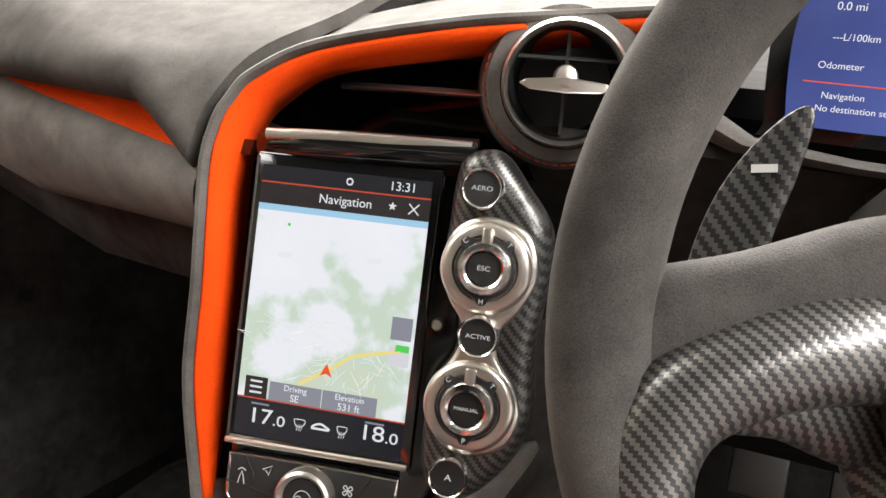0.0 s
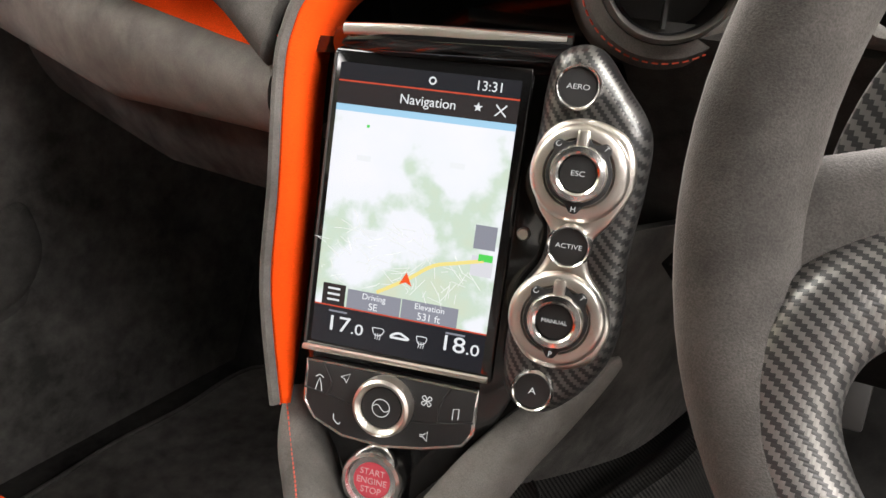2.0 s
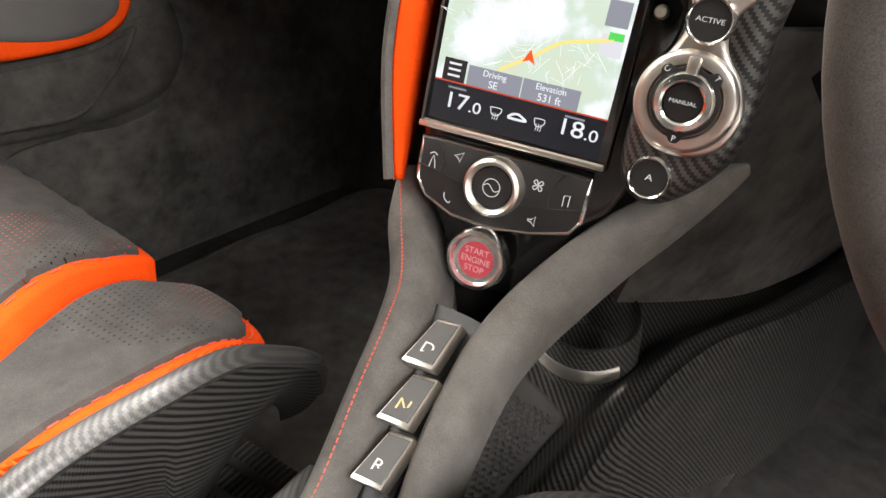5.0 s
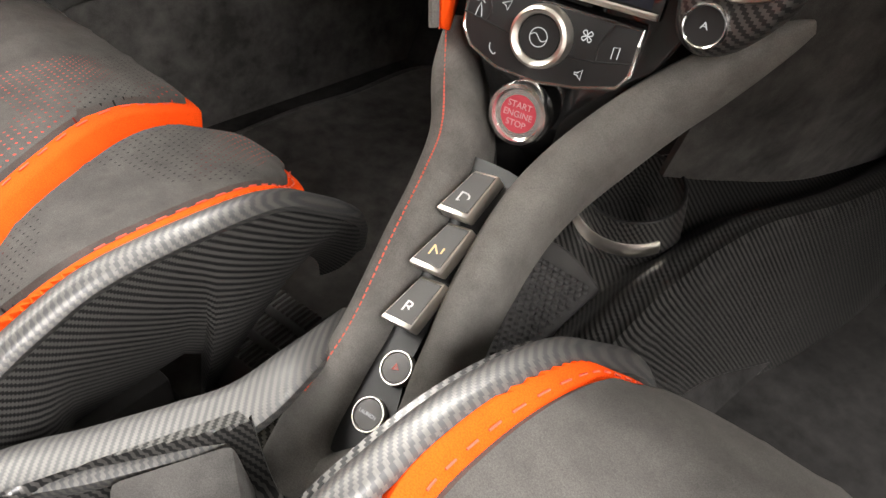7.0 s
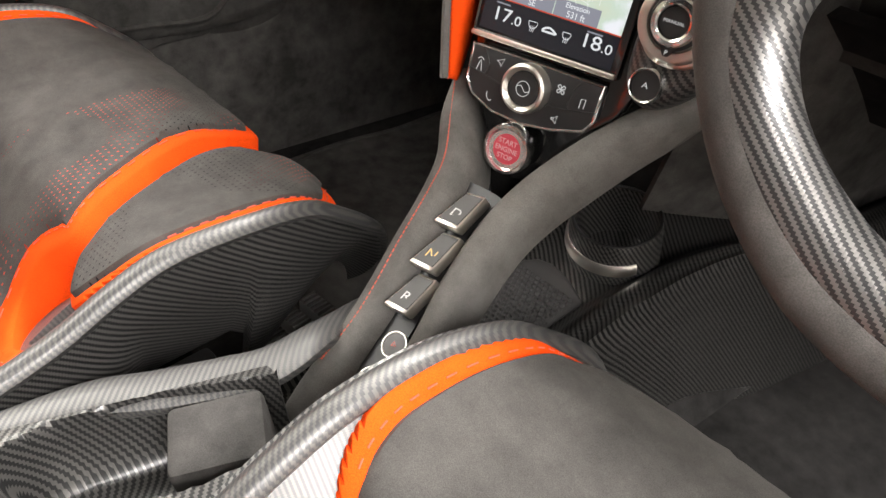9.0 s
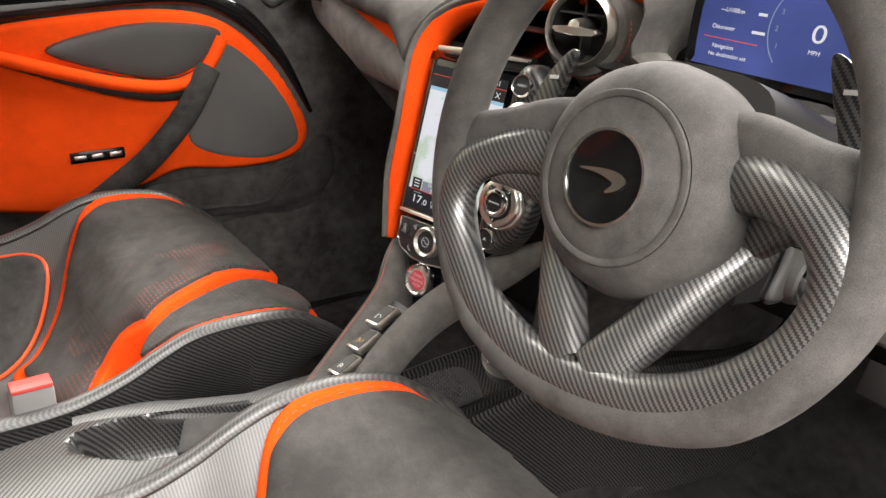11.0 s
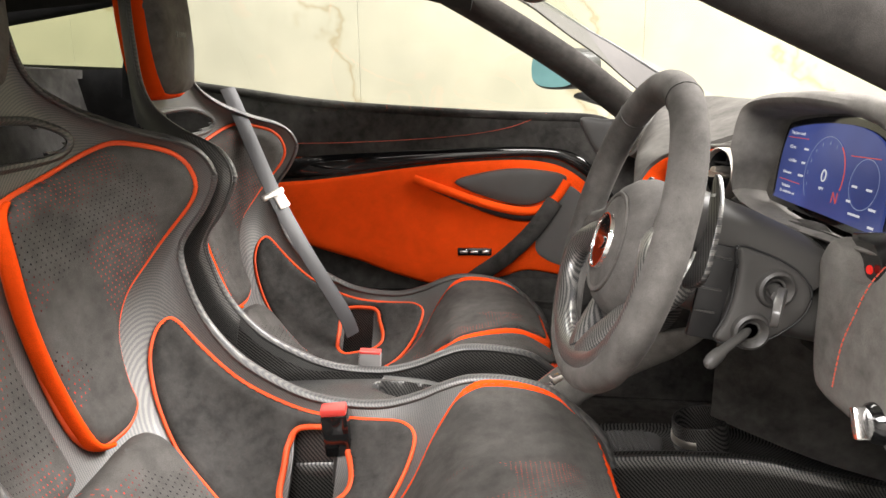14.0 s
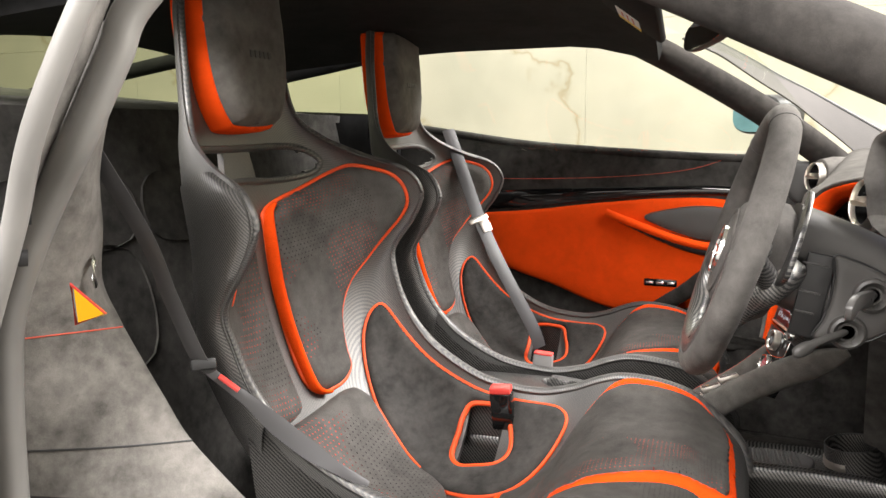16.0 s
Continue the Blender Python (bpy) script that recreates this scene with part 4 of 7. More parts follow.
# stalks
def stalk(pts, r, mat, end, name="stalk"):
    line = spline(pts, 6)
    k = len(line)
    ob = part(name, tube(line, [r * (0.85 + 0.3 * i / k) for i in range(k)], [r * (0.8 + 0.3 * i / k) for i in range(k)], 14), mat, col, "control stalk")
    way = Vector(line[-1] - line[-4]).normalized()
    tip = [Vector(line[-1]) + way * d for d in (-0.014, -0.006, 0.004, 0.010, 0.013)]
    part("stalk_tip", tube(tip, [r * 1.15, r * 1.25, r * 1.25, r * 1.0, r * 0.4], [r * 1.1, r * 1.45, r * 1.5, r * 1.2, r * 0.5], 14, power=2.8), end, ob, "smooth stalk tip")


for y, z in ((0.394, 0.608), (0.371, 0.562)):
    at = frame_of(V(0.401, y, z), (0, 1, 0), (0, 0, 1))
    part("stalk_boss", turned([(0.001, 0.004), (0.0085, 0.004), (0.0105, 0.002), (0.0125, 0.008), (0.0165, 0.0115), (0.0195, 0.0095), (0.0215, 0.003), (0.0215, -0.006)], at, 32), SHROUD, col, "round hollow stalk boss")
upper = part("stalk", tube(spline([(0.400, 0.394, 0.608), (0.425, 0.386, 0.611), (0.450, 0.377, 0.613)], 5), 0.0072, 0.0062, 14), SOFT_DARK, col, "control stalk")
wing = [(0.440, 0.620), (0.470, 0.624), (0.487, 0.622), (0.499, 0.614), (0.498, 0.604), (0.493, 0.597), (0.486, 0.598), (0.480, 0.605), (0.468, 0.605), (0.442, 0.605)]
part("stalk_wing", slab([V(a, 0.381 - 0.55 * (a - 0.440) - 0.15 * max(0, 0.61 - b), b) for a, b in spline(wing, 4, True)], V(0.004, 0.007, 0), 0.0018), SATIN_GREY, upper, "flat satin paddle of the stalk")
stalk([(0.400, 0.371, 0.562), (0.418, 0.356, 0.560), (0.436, 0.335, 0.556), (0.450, 0.317, 0.549)], 0.0050, SOFT_DARK, SOFT_DARK)

# side plate with the stalks, gloss slotted band behind the paddles, upper cowl and its soft gaiter
plate = [(0.353, 0.653), (0.375, 0.648), (0.400, 0.637), (0.424, 0.620), (0.435, 0.598), (0.425, 0.573), (0.393, 0.551), (0.366, 0.545), (0.335, 0.552), (0.344, 0.575), (0.351, 0.600), (0.354, 0.630)]
part("stalk_plate", pad(flat((0.396, 0, 0), (0, 1, 0), (0, 0, 1)), plate, 0.009, 0.005, 0.012, 0.012), SHROUD, col, "textured oval stalk plate")
part("plate_groove", tube([V(0.4005, a, b) for a, b in spline(plate, 6, True)], 0.0014, seg=6, closed=True), RUBBER, col, "dark groove round the plate")
part("gloss_panel", box((0.008, 0.032, 0.104), pose(0.392, 0.332, 0.602, -10, 0, -6), 0.002), SATIN_BLACK, col, "black slotted side panel")
# silver highlights of the slots, modelled as satin strips
for z, w in ((0.641, 0.030), (0.607, 0.026), (0.582, 0.022)):
    part("slot_highlight", box((0.003, w, 0.0025), pose(0.3962, 0.334 - 0.17 * (0.641 - z), z, -10, 0, -6), 0.001), SATIN_GREY, col, "thin satin strip added as the highlight on a slot")
part("upper_cowl", tube(spline([(0.33, 0.312, 0.672), (0.33, 0.350, 0.660), (0.33, 0.395, 0.643), (0.33, 0.445, 0.620)], 6), [0.060 + 0.0008 * i for i in range(19)], [0.037 - 0.0004 * i for i in range(19)], 24, power=3.2), SHROUD, col, "smooth grey upper cowl")


def gaiter_fn(u, v):
    fade = math.sin(math.pi * u) ** 0.5 if 0 < u < 1 else 0.0
    return (0.262 + 0.130 * u, 0.415 + 0.055 * v, 0.640 + fade * (0.014 + 0.006 * math.sin(6.5 * v * math.pi + 2.2 * math.sin(5 * u))) + 0.004 * v)


part("gaiter", sheet(gaiter_fn, 24, 30, 0.003), BLACK_SUEDE, col, "folded dark suede gaiter")

# ---- centre console: upright screen panel and gear spine ----
SX = V(0.985, 0.17, 0).normalized()
SU = V(-SX.y * math.sin(radians(17)), SX.x * math.sin(radians(17)), math.cos(radians(17)))
SO = V(-0.016, 0.385, 0.545)
SM = frame_of(SO, SX, SU)  # x, y in the screen's plane, z towards the driver
SN = SM.to_3x3() @ V(0, 0, 1)
face = flat(SO, SX, SU)


def sp(a, b, c=0.0):
    return SM @ V(a, b, c)


console = thing("centre_console", "floating centre console in gloss black and dark suede", "centre console")
# gloss black face behind the screen
outline = [(-0.068, 0.101), (0.075, 0.106), (0.080, 0.05), (0.072, -0.06), (0.070, -0.10), (0.055, -0.135), (0.018, -0.180), (0.004, -0.218), (-0.018, -0.214), (-0.030, -0.175), (-0.058, -0.13), (-0.068, -0.09)]
part("face_panel", slab([sp(a, b, -0.004) for a, b in outline], SN * -0.02, 0.002), PIANO, console, "gloss black face panel")
part("top_lip", tube(spline([sp(-0.0665, 0.096, -0.010), sp(-0.03, 0.0985, 0.0), sp(0.03, 0.1005, 0.002), sp(0.074, 0.102, 0.0)], 8), 0.010, 0.010, 14), PIANO, console, "gloss black rounded top lip")
part("top_strip", tube(spline([sp(-0.060, 0.1020, 0.006), sp(-0.02, 0.1037, 0.0095), sp(0.03, 0.1047, 0.010), sp(0.071, 0.1055, 0.007)], 8), 0.0022, 0.0035, 8, up=SU), SILVER, console, "brushed metal strip")
# screen
screen = part("screen_surround", slab([sp(a, b, 0.004) for a, b in ((-0.066, 0.091), (0.055, 0.091), (0.056, -0.094), (-0.066, -0.096))], SN * -0.008, 0.002), PIANO, console, "gloss black screen surround")
part("screen_rail", tube([sp(-0.065, -0.0935, 0.005), sp(0.054, -0.0915, 0.005)], 0.002, seg=8), SILVER, screen, "metal rail under the screen")
part("screen_rail", tube([sp(-0.0645, -0.093, 0.004), sp(-0.0645, 0.088, 0.004)], 0.0009, seg=8), SOFT_DARK, screen)
L0, R0, B0, T0 = -0.0605, 0.0495, -0.0885, 0.0828


def tile(name, a0, b0, a1, b1, mat, c=0.0046, parent=None, label=""):
    return part(name, slab([sp(a0, b0, c), sp(a1, b0, c), sp(a1, b1, c), sp(a0, b1, c)], SN * -0.0002), mat, parent or screen, label)


BAR = glow("screen_dark", (0.010, 0.011, 0.016), 1.0)
MENU = glow("screen_menu", (0.022, 0.017, 0.018), 1.0)
REDLINE = glow("screen_red_line", (0.60, 0.07, 0.03), 1.0)
SHOWN = glow("screen_white", (0.85, 0.87, 0.9), 1.0)
GREYBOX = glow("screen_grey", (0.36, 0.37, 0.44), 0.75)
ROADS = glow("map_roads", (0.90, 0.93, 0.90), 0.92)
YELLOW = glow("map_yellow", (0.95, 0.80, 0.28), 0.95)
GREEN = glow("map_green", (0.10, 0.75, 0.12), 0.9)


def map_material():
    m = glow("map", (1, 1, 1), 1.0)
    N, L = m.node_tree.nodes, m.node_tree.links
    b = N["Principled BSDF"]
    n = noise_node(N, L, 26, 5, rough=0.5)
    tc = N.new("ShaderNodeTexCoord")
    sep = N.new("ShaderNodeSeparateXYZ")
    L.new(tc.outputs["Object"], sep.inputs[0])
    low = math_node(N, L, "MULTIPLY", math_node(N, L, "SUBTRACT", 0.555, sep.outputs["Z"]), 2.3)
    k = math_node(N, L, "ADD", n.outputs[0], low)
    r = ramp(N, L, k, [(0.30, (0.92, 0.92, 0.99)), (0.52, (0.88, 0.90, 0.95)), (0.60, (0.62, 0.74, 0.62)), (0.72, (0.66, 0.72, 0.56))])
    L.new(r.outputs[0], b.inputs["Emission Color"])
    return m


MAP = map_material()
tile("status_bar", L0, 0.0726, R0, T0, BAR, label="dark status bar")
tile("title_bar", L0, 0.0585, R0, 0.0717, MENU, label="dark title bar")
tile("red_rule", L0, 0.0717, R0, 0.0726, REDLINE)
tile("map_view", L0, -0.0643, R0, 0.0585, MAP, label="pale navigation map")
tile("sky_band", L0, 0.0545, R0, 0.0585, glow("map_sky", (0.42, 0.72, 0.95), 0.9), 0.0047)
tile("climate_bar", L0, B0, R0, -0.0652, BAR, label="dark climate bar")
tile("red_rule", L0, -0.0652, R0, -0.0643, REDLINE)


def say(text, size, a, b, mat=SHOWN, align="CENTER", squash=1.0, c=0.0049):
    writing(text, size, SM @ pose(a, b, c), mat, screen, "lettering", align, 0.0001, squash)


say("13:31", 0.0078, 0.0315, 0.0775)
say("Navigation", 0.0080, -0.0040, 0.0650)
say("17", 0.0135, -0.0435, -0.0760, squash=1.25)
say(".0", 0.0095, -0.0308, -0.0772, squash=1.25)
say("18", 0.0135, 0.0300, -0.0745, squash=1.25)
say(".0", 0.0095, 0.0427, -0.0757, squash=1.25)
tile("list_box", -0.0560, -0.0643, -0.0410, -0.0510, MENU, 0.0049)
for k in range(3):
    tile("list_bar", -0.0525, -0.0545 - 0.0035 * k, -0.0445, -0.0533 - 0.0035 * k, SHOWN, 0.0051)
tile("info_box", -0.0395, -0.0643, -0.0050, -0.0525, GREYBOX, 0.0049)
tile("info_box", -0.0043, -0.0643, 0.0310, -0.0525, GREYBOX, 0.0049)
say("Driving", 0.0052, -0.0222, -0.0555, c=0.0052)
say("SE", 0.0062, -0.0222, -0.0613, c=0.0052)
say("Elevation", 0.0052, 0.0134, -0.0555, c=0.0052)
say("531 ft", 0.0062, 0.0134, -0.0613, c=0.0052)
tile("map_button", 0.0345, -0.0150, 0.0475, -0.0010, GREYBOX, 0.0049)
tile("map_button", 0.0345, -0.0310, 0.0475, -0.0190, glow("faint_box", (0.75, 0.75, 0.80), 0.95), 0.0048)
tile("road_shield", 0.0385, -0.0220, 0.0470, -0.0178, GREEN, 0.0051)
for a, b in ((-0.0392, 0.0277), (0.0187, 0.0309), (-0.0297, -0.0164)):
    tile("place_label", a - 0.0045, b - 0.0017, a + 0.0045, b + 0.0017, SHOWN, 0.0049)
tile("map_dot", -0.0395, 0.0460, -0.0378, 0.0477, GREEN, 0.0049)
# the car's arrow and the yellow road, lanes and a star, cross, cog
arrow = [(-0.0035, -0.0360), (0.0005, -0.0440), (-0.0035, -0.0422), (-0.0075, -0.0440)]
part("position_arrow", slab([sp(a, b, 0.0056) for a, b in arrow], SN * -0.0004), glow("arrow_red", (0.9, 0.10, 0.02), 1.0), screen, "red position arrow")


def stripe(pts, w, mat, name, c=0.0050, n=5):
    part(name, tube([sp(a, b, c) for a, b in spline(pts, n)], w, 0.00012, 4, up=SN), mat, screen)


stripe([(-0.021, -0.0515), (-0.0095, -0.0445), (-0.001, -0.0390), (0.012, -0.0295), (0.026, -0.0255), (0.042, -0.0215)], 0.0011, YELLOW, "main_road")
rnd = random.Random(5)
for k in range(70):
    a, b = rnd.uniform(-0.058, 0.008), rnd.uniform(-0.046, -0.010)
    w, h = rnd.uniform(-0.012, 0.012), rnd.uniform(-0.008, 0.008)
    stripe([(a, b), (a + w * 0.5 + rnd.uniform(-0.002, 0.002), b + h * 0.5), (a + w, b + h)], 0.00020, ROADS, "side_road", 0.00485, 3)
for k in range(26):
    a, b = rnd.uniform(0.005, 0.035), rnd.uniform(-0.05, -0.02)
    stripe([(a, b), (a + rnd.uniform(-0.01, 0.012), b + rnd.uniform(-0.012, 0.008))], 0.00020, ROADS, "side_road", 0.00485, 3)
for d in (1, -1):
    stripe([(0.0365, 0.0650 - 0.0032 * d), (0.0428, 0.0650 + 0.0032 * d)], 0.0004, SHOWN, "cross_stroke", n=2)
star = [(0.0262 + r * math.sin(k * math.pi / 5), 0.0655 + r * math.cos(k * math.pi / 5)) for k in range(10) for r in [0.0028 if k % 2 == 0 else 0.0012]]
part("star", slab([sp(a, b, 0.0051) for a, b in star], SN * -0.0003), SHOWN, screen)
part("cog", tube([sp(-0.0025 + 0.0019 * math.cos(k), 0.0775 + 0.0019 * math.sin(k), 0.005) for k in np.linspace(0, 6.283, 13)[:-1]], 0.0005, seg=4, closed=True), SHOWN, screen)
for a in (-0.0445, 0.0310):
    tile("dash_mark", a - 0.006, -0.0685, a + 0.006, -0.0674, GREYBOX, 0.0049)
# small climate signs: a fan of strokes and a car
for a, w in ((-0.0172, 0.0036), (0.0107, 0.0032)):
    stripe([(a - w, -0.0735), (a + w, -0.0735), (a + w * 0.6, -0.0775), (a - w * 0.6, -0.0775), (a - w, -0.0735)], 0.00025, SHOWN, "heat_sign", n=3)
    for k in (-1, 0, 1):
        stripe([(a + 0.0015 * k, -0.0765), (a + 0.0015 * k + 0.0004, -0.0785), (a + 0.0015 * k, -0.0805)], 0.0002, SHOWN, "heat_sign", n=3)
stripe([(-0.0090, -0.0768), (-0.0065, -0.0748), (-0.0030, -0.0740), (0.0005, -0.0755), (0.0022, -0.0770), (-0.0090, -0.0772)], 0.0007, SHOWN, "car_sign", n=4)

# key pad with the rotary dial
pad_out = [(-0.0605, -0.1015), (-0.0085, -0.1002), (0.0495, -0.1000), (0.0495, -0.126), (0.0440, -0.1345), (0.020, -0.1420), (-0.006, -0.1465), (-0.032, -0.1455), (-0.052, -0.138), (-0.0595, -0.128)]
keys = part("key_pad", slab([sp(a, b, 0.006) for a, b in spline_straight(pad_out, 2)], SN * -0.010, 0.0015), DARK, console, "dark button panel")
part("key_rim", tube([sp(a, b, 0.005) for a, b in spline_straight(pad_out, 3)], 0.0013, seg=6, closed=True), CHROME, keys, "thin chrome rim")
for line in ([(-0.0085, -0.1005), (-0.0088, -0.110)], [(-0.0605, -0.119), (-0.045, -0.121), (-0.028, -0.124)], [(-0.050, -0.1012), (-0.043, -0.113), (-0.045, -0.121)], [(0.010, -0.1265), (0.028, -0.124), (0.0495, -0.119)], [(0.034, -0.1005), (0.028, -0.112), (0.028, -0.124)]):
    part("key_gap", tube([sp(a, b, 0.0062) for a, b in spline(line, 4)], 0.0006, seg=6), RUBBER, keys)
dial = part("rotary_dial", turned([(0.0125, 0.004), (0.0180, 0.004), (0.0185, 0.012), (0.0178, 0.0165), (0.0160, 0.0178), (0.0140, 0.0165), (0.0125, 0.013)], SM @ pose(-0.0060, -0.1188, 0), 48), SILVER, console, "knurled silver dial")
part("dial_cap", turned([(0.001, 0.0150), (0.0125, 0.0150), (0.0138, 0.0130), (0.0138, 0.006)], SM @ pose(-0.0060, -0.1188, 0), 40), DARK, dial, "dark button cap")
part("dial_sign", tube([SM @ V(-0.0060 + 0.0055 * math.cos(k), -0.1188 + 0.0055 * math.sin(k), 0.0153) for k in np.linspace(0, 6.283, 29)[:-1]], 0.0003, seg=6, closed=True), WHITE_INK, dial)
part("dial_sign", tube([SM @ V(-0.0060 + a, -0.1188 + b, 0.0153) for a, b in spline([(-0.0052, 0.0005), (-0.002, 0.0018), (0.002, -0.0018), (0.0052, -0.0005)], 5)], 0.0003, seg=6), WHITE_INK, dial)


def sign(pts, closed=False, base=keys, c=0.0064, n=4, w=0.00035):
    part("key_sign", tube([sp(a, b, c) for a, b in spline(pts, n, closed)], w, seg=6, closed=closed), WHITE_INK, base)


sign([(-0.0530, -0.1195), (-0.0508, -0.1115), (-0.0486, -0.1195)], n=2)
sign([(-0.0535, -0.1110), (-0.0508, -0.1095), (-0.0481, -0.1110)])
sign([(-0.0370, -0.1080), (-0.0310, -0.1050), (-0.0330, -0.1112), (-0.0345, -0.1088)], True, n=1)
sign([(-0.0390, -0.1325), (-0.0385, -0.1360), (-0.0355, -0.1385), (-0.0340, -0.1372)])
for k in range(4):
    t = k * math.pi / 2 + 0.4
    sign([(0.0195, -0.1115), (0.0195 + 0.0034 * math.cos(t), -0.1115 + 0.0034 * math.sin(t)), (0.0195 + 0.0034 * math.cos(t + 0.7), -0.1115 + 0.0034 * math.sin(t + 0.7))], True)
sign([(0.0365, -0.1195), (0.0365, -0.1130), (0.0400, -0.1122), (0.0400, -0.1188)], n=1)
sign([(0.0180, -0.1330), (0.0200, -0.1330), (0.0225, -0.1305), (0.0225, -0.1365), (0.0200, -0.1342), (0.0180, -0.1342)], True, n=1)

# start button
start = part("start_button", turned([(0.0145, 0.001), (0.0200, 0.001), (0.0200, 0.008), (0.0188, 0.0110), (0.0165, 0.0115), (0.0150, 0.0085)], SM @ pose(-0.0068, -0.1668, 0.004), 48), CHROME, console, "chrome ring of the starter button")
REDBTN = glow("lit_red_button", (0.35, 0.03, 0.05), 0.45)
REDBTN.node_tree.nodes["Principled BSDF"].inputs["Base Color"].default_value = (0.35, 0.05, 0.06, 1)
part("start_cap", turned([(0.001, 0.0085), (0.010, 0.0088), (0.0150, 0.0080), (0.0155, 0.002)], SM @ pose(-0.0068, -0.1668, 0.004), 40), REDBTN, start, "red starter button")
PINK = glow("button_lettering", (0.75, 0.35, 0.35), 0.8)
for k, txt in enumerate(("START", "ENGINE", "STOP")):
    writing(txt, 0.0056, SM @ pose(-0.0068, -0.1613 - 0.0058 * k, 0.0131), PINK, start)

# carbon switch panel beside the screen
sw_out = [(0.0750, 0.1060), (0.0625, 0.098), (0.0590, 0.080), (0.0585, 0.060), (0.0580, 0.031), (0.0700, 0.006), (0.0700, -0.016), (0.0605, -0.037), (0.0570, -0.070), (0.0610, -0.100), (0.0760, -0.1125), (0.0950, -0.105), (0.1150, -0.078), (0.1210, -0.045), (0.1180, -0.010), (0.1215, 0.030), (0.1200, 0.063), (0.1020, 0.088), (0.0880, 0.104)]
lower = lambda o: [(a + 0.004, b * (0.925 if b < 0 else 1.0)) for a, b in o]
panel_s = flat(SO + SN * 0.002, SX, SU)
swp = part("switch_panel", pad(panel_s, lower(sw_out), 0.018, 0.012, 0.008, 0.008), CARBON_FACE, console, "carbon fibre switch panel")
plate_out = [(0.086, 0.066), (0.066, 0.058), (0.0590, 0.036), (0.066, 0.016), (0.075, 0.003), (0.074, -0.014), (0.063, -0.036), (0.0610, -0.056), (0.072, -0.074), (0.090, -0.078), (0.108, -0.070), (0.1150, -0.050), (0.110, -0.032), (0.099, -0.016), (0.098, 0.000), (0.108, 0.014), (0.1160, 0.036), (0.109, 0.058)]
part("switch_plate", pad(flat(SO + SN * 0.0195, SX, SU), lower(plate_out), 0.004, 0.004, 0.008, 0.008), SILVER, swp, "satin metal plate")


def round_button(a, b, c, r, text, size):
    m = SM @ pose(a, b, c)
    k = part("button", turned([(0.001, 0.002), (r * 0.82, 0.002), (r * 0.86, 0.0005), (r * 0.86, -0.002)], m, 36), DARK, swp, "round black button")
    part("button_ring", turned([(r * 0.84, -0.003), (r * 0.86, 0.0035), (r * 0.92, 0.0042), (r, 0.002), (r * 1.03, -0.003)], m, 36), CHROME, k, "chrome ring")
    if text:
        writing(text, size, m @ pose(0, 0, 0.0021), WHITE_INK, k, squash=1.2)
    return m


round_button(0.0828, 0.0810, 0.0235, 0.0122, "AERO", 0.0040)
round_button(0.0908, -0.0026, 0.0262, 0.0120, "ACTIVE", 0.0036)
m = round_button(0.0829, -0.0860, 0.0225, 0.0118, "A", 0.0052)


def mode_knob(a, b, text, foot):
    m = SM @ pose(a, b, 0.0235)
    k = part("mode_switch", turned([(0.001, 0.0), (0.0265, 0.0), (0.0255, 0.003), (0.0235, 0.0045), (0.0190, 0.0045), (0.0180, 0.003)], m, 48), SILVER, swp, "satin metal mode switch")
    q = []
    for i in range(72):
        t = 2 * math.pi * i / 72
        r = 0.0175
        for c in (math.pi / 2 + 0.72, math.pi / 2 - 0.72, -math.pi / 2, math.pi / 2):
            d = abs((t - c + math.pi) % (2 * math.pi) - math.pi)
            r += 0.0040 * math.exp(-(d / 0.19) ** 4)
        q.append(m @ V(r * math.cos(t), r * math.sin(t), 0.0052))
    part("switch_base", slab(q, SN * -0.004, 0.0008), DARK, k, "black lobed base")
    part("switch_ring", turned([(0.0098, 0.005), (0.0102, 0.0105), (0.0115, 0.0114), (0.0142, 0.0106), (0.0154, 0.0080), (0.0156, 0.0045)], m, 40), CHROME, k, "chrome ring")
    part("switch_cap", turned([(0.001, 0.0095), (0.0095, 0.0090), (0.0100, 0.005)], m, 32), DARK, k, "black cap")
    part("pointer", box((0.0062, 0.0130, 0.005), m @ pose(0, 0.0165, 0.0075), 0.0015), SILVER, k, "metal pointer")
    writing(text, 0.0040 if len(text) < 5 else 0.0030, m @ pose(0, 0, 0.0096), WHITE_INK, k, squash=1.15)
    for ch, t in (("C", math.pi / 2 + 0.72), ("T", math.pi / 2 - 0.72), (foot, -math.pi / 2)):
        writing(ch, 0.0042, m @ pose(0.0190 * math.cos(t), 0.0190 * math.sin(t), 0.0053, 0, 0, math.degrees(t) - 90 if ch != foot else 0), WHITE_INK, k)


mode_knob(0.0900, 0.0363, "ESC", "H")
mode_knob(0.0897, -0.0433, "MANUAL", "P")
part("cover_screw", turned([(0.001, 0.003), (0.0030, 0.003), (0.0040, 0.0), (0.0040, -0.003)], SM @ pose(0.0620, -0.0026, 0.001), 20), SILVER, console, "small metal screw")

# gear spine: a sloping plane that runs back between the seats
GO = V(0.001, 0.267, 0.36)
GY = V(0.0895, 0.8256, 0.5571).normalized()
GX = (V(1, -0.1, 0) - GY * V(1, -0.1, 0).dot(GY)).normalized()
GM = frame_of(GO, GX, GY)
GN = GM.to_3x3() @ V(0, 0, 1)


def gp(a, b, c=0.0):
    return GM @ V(a, b, c)


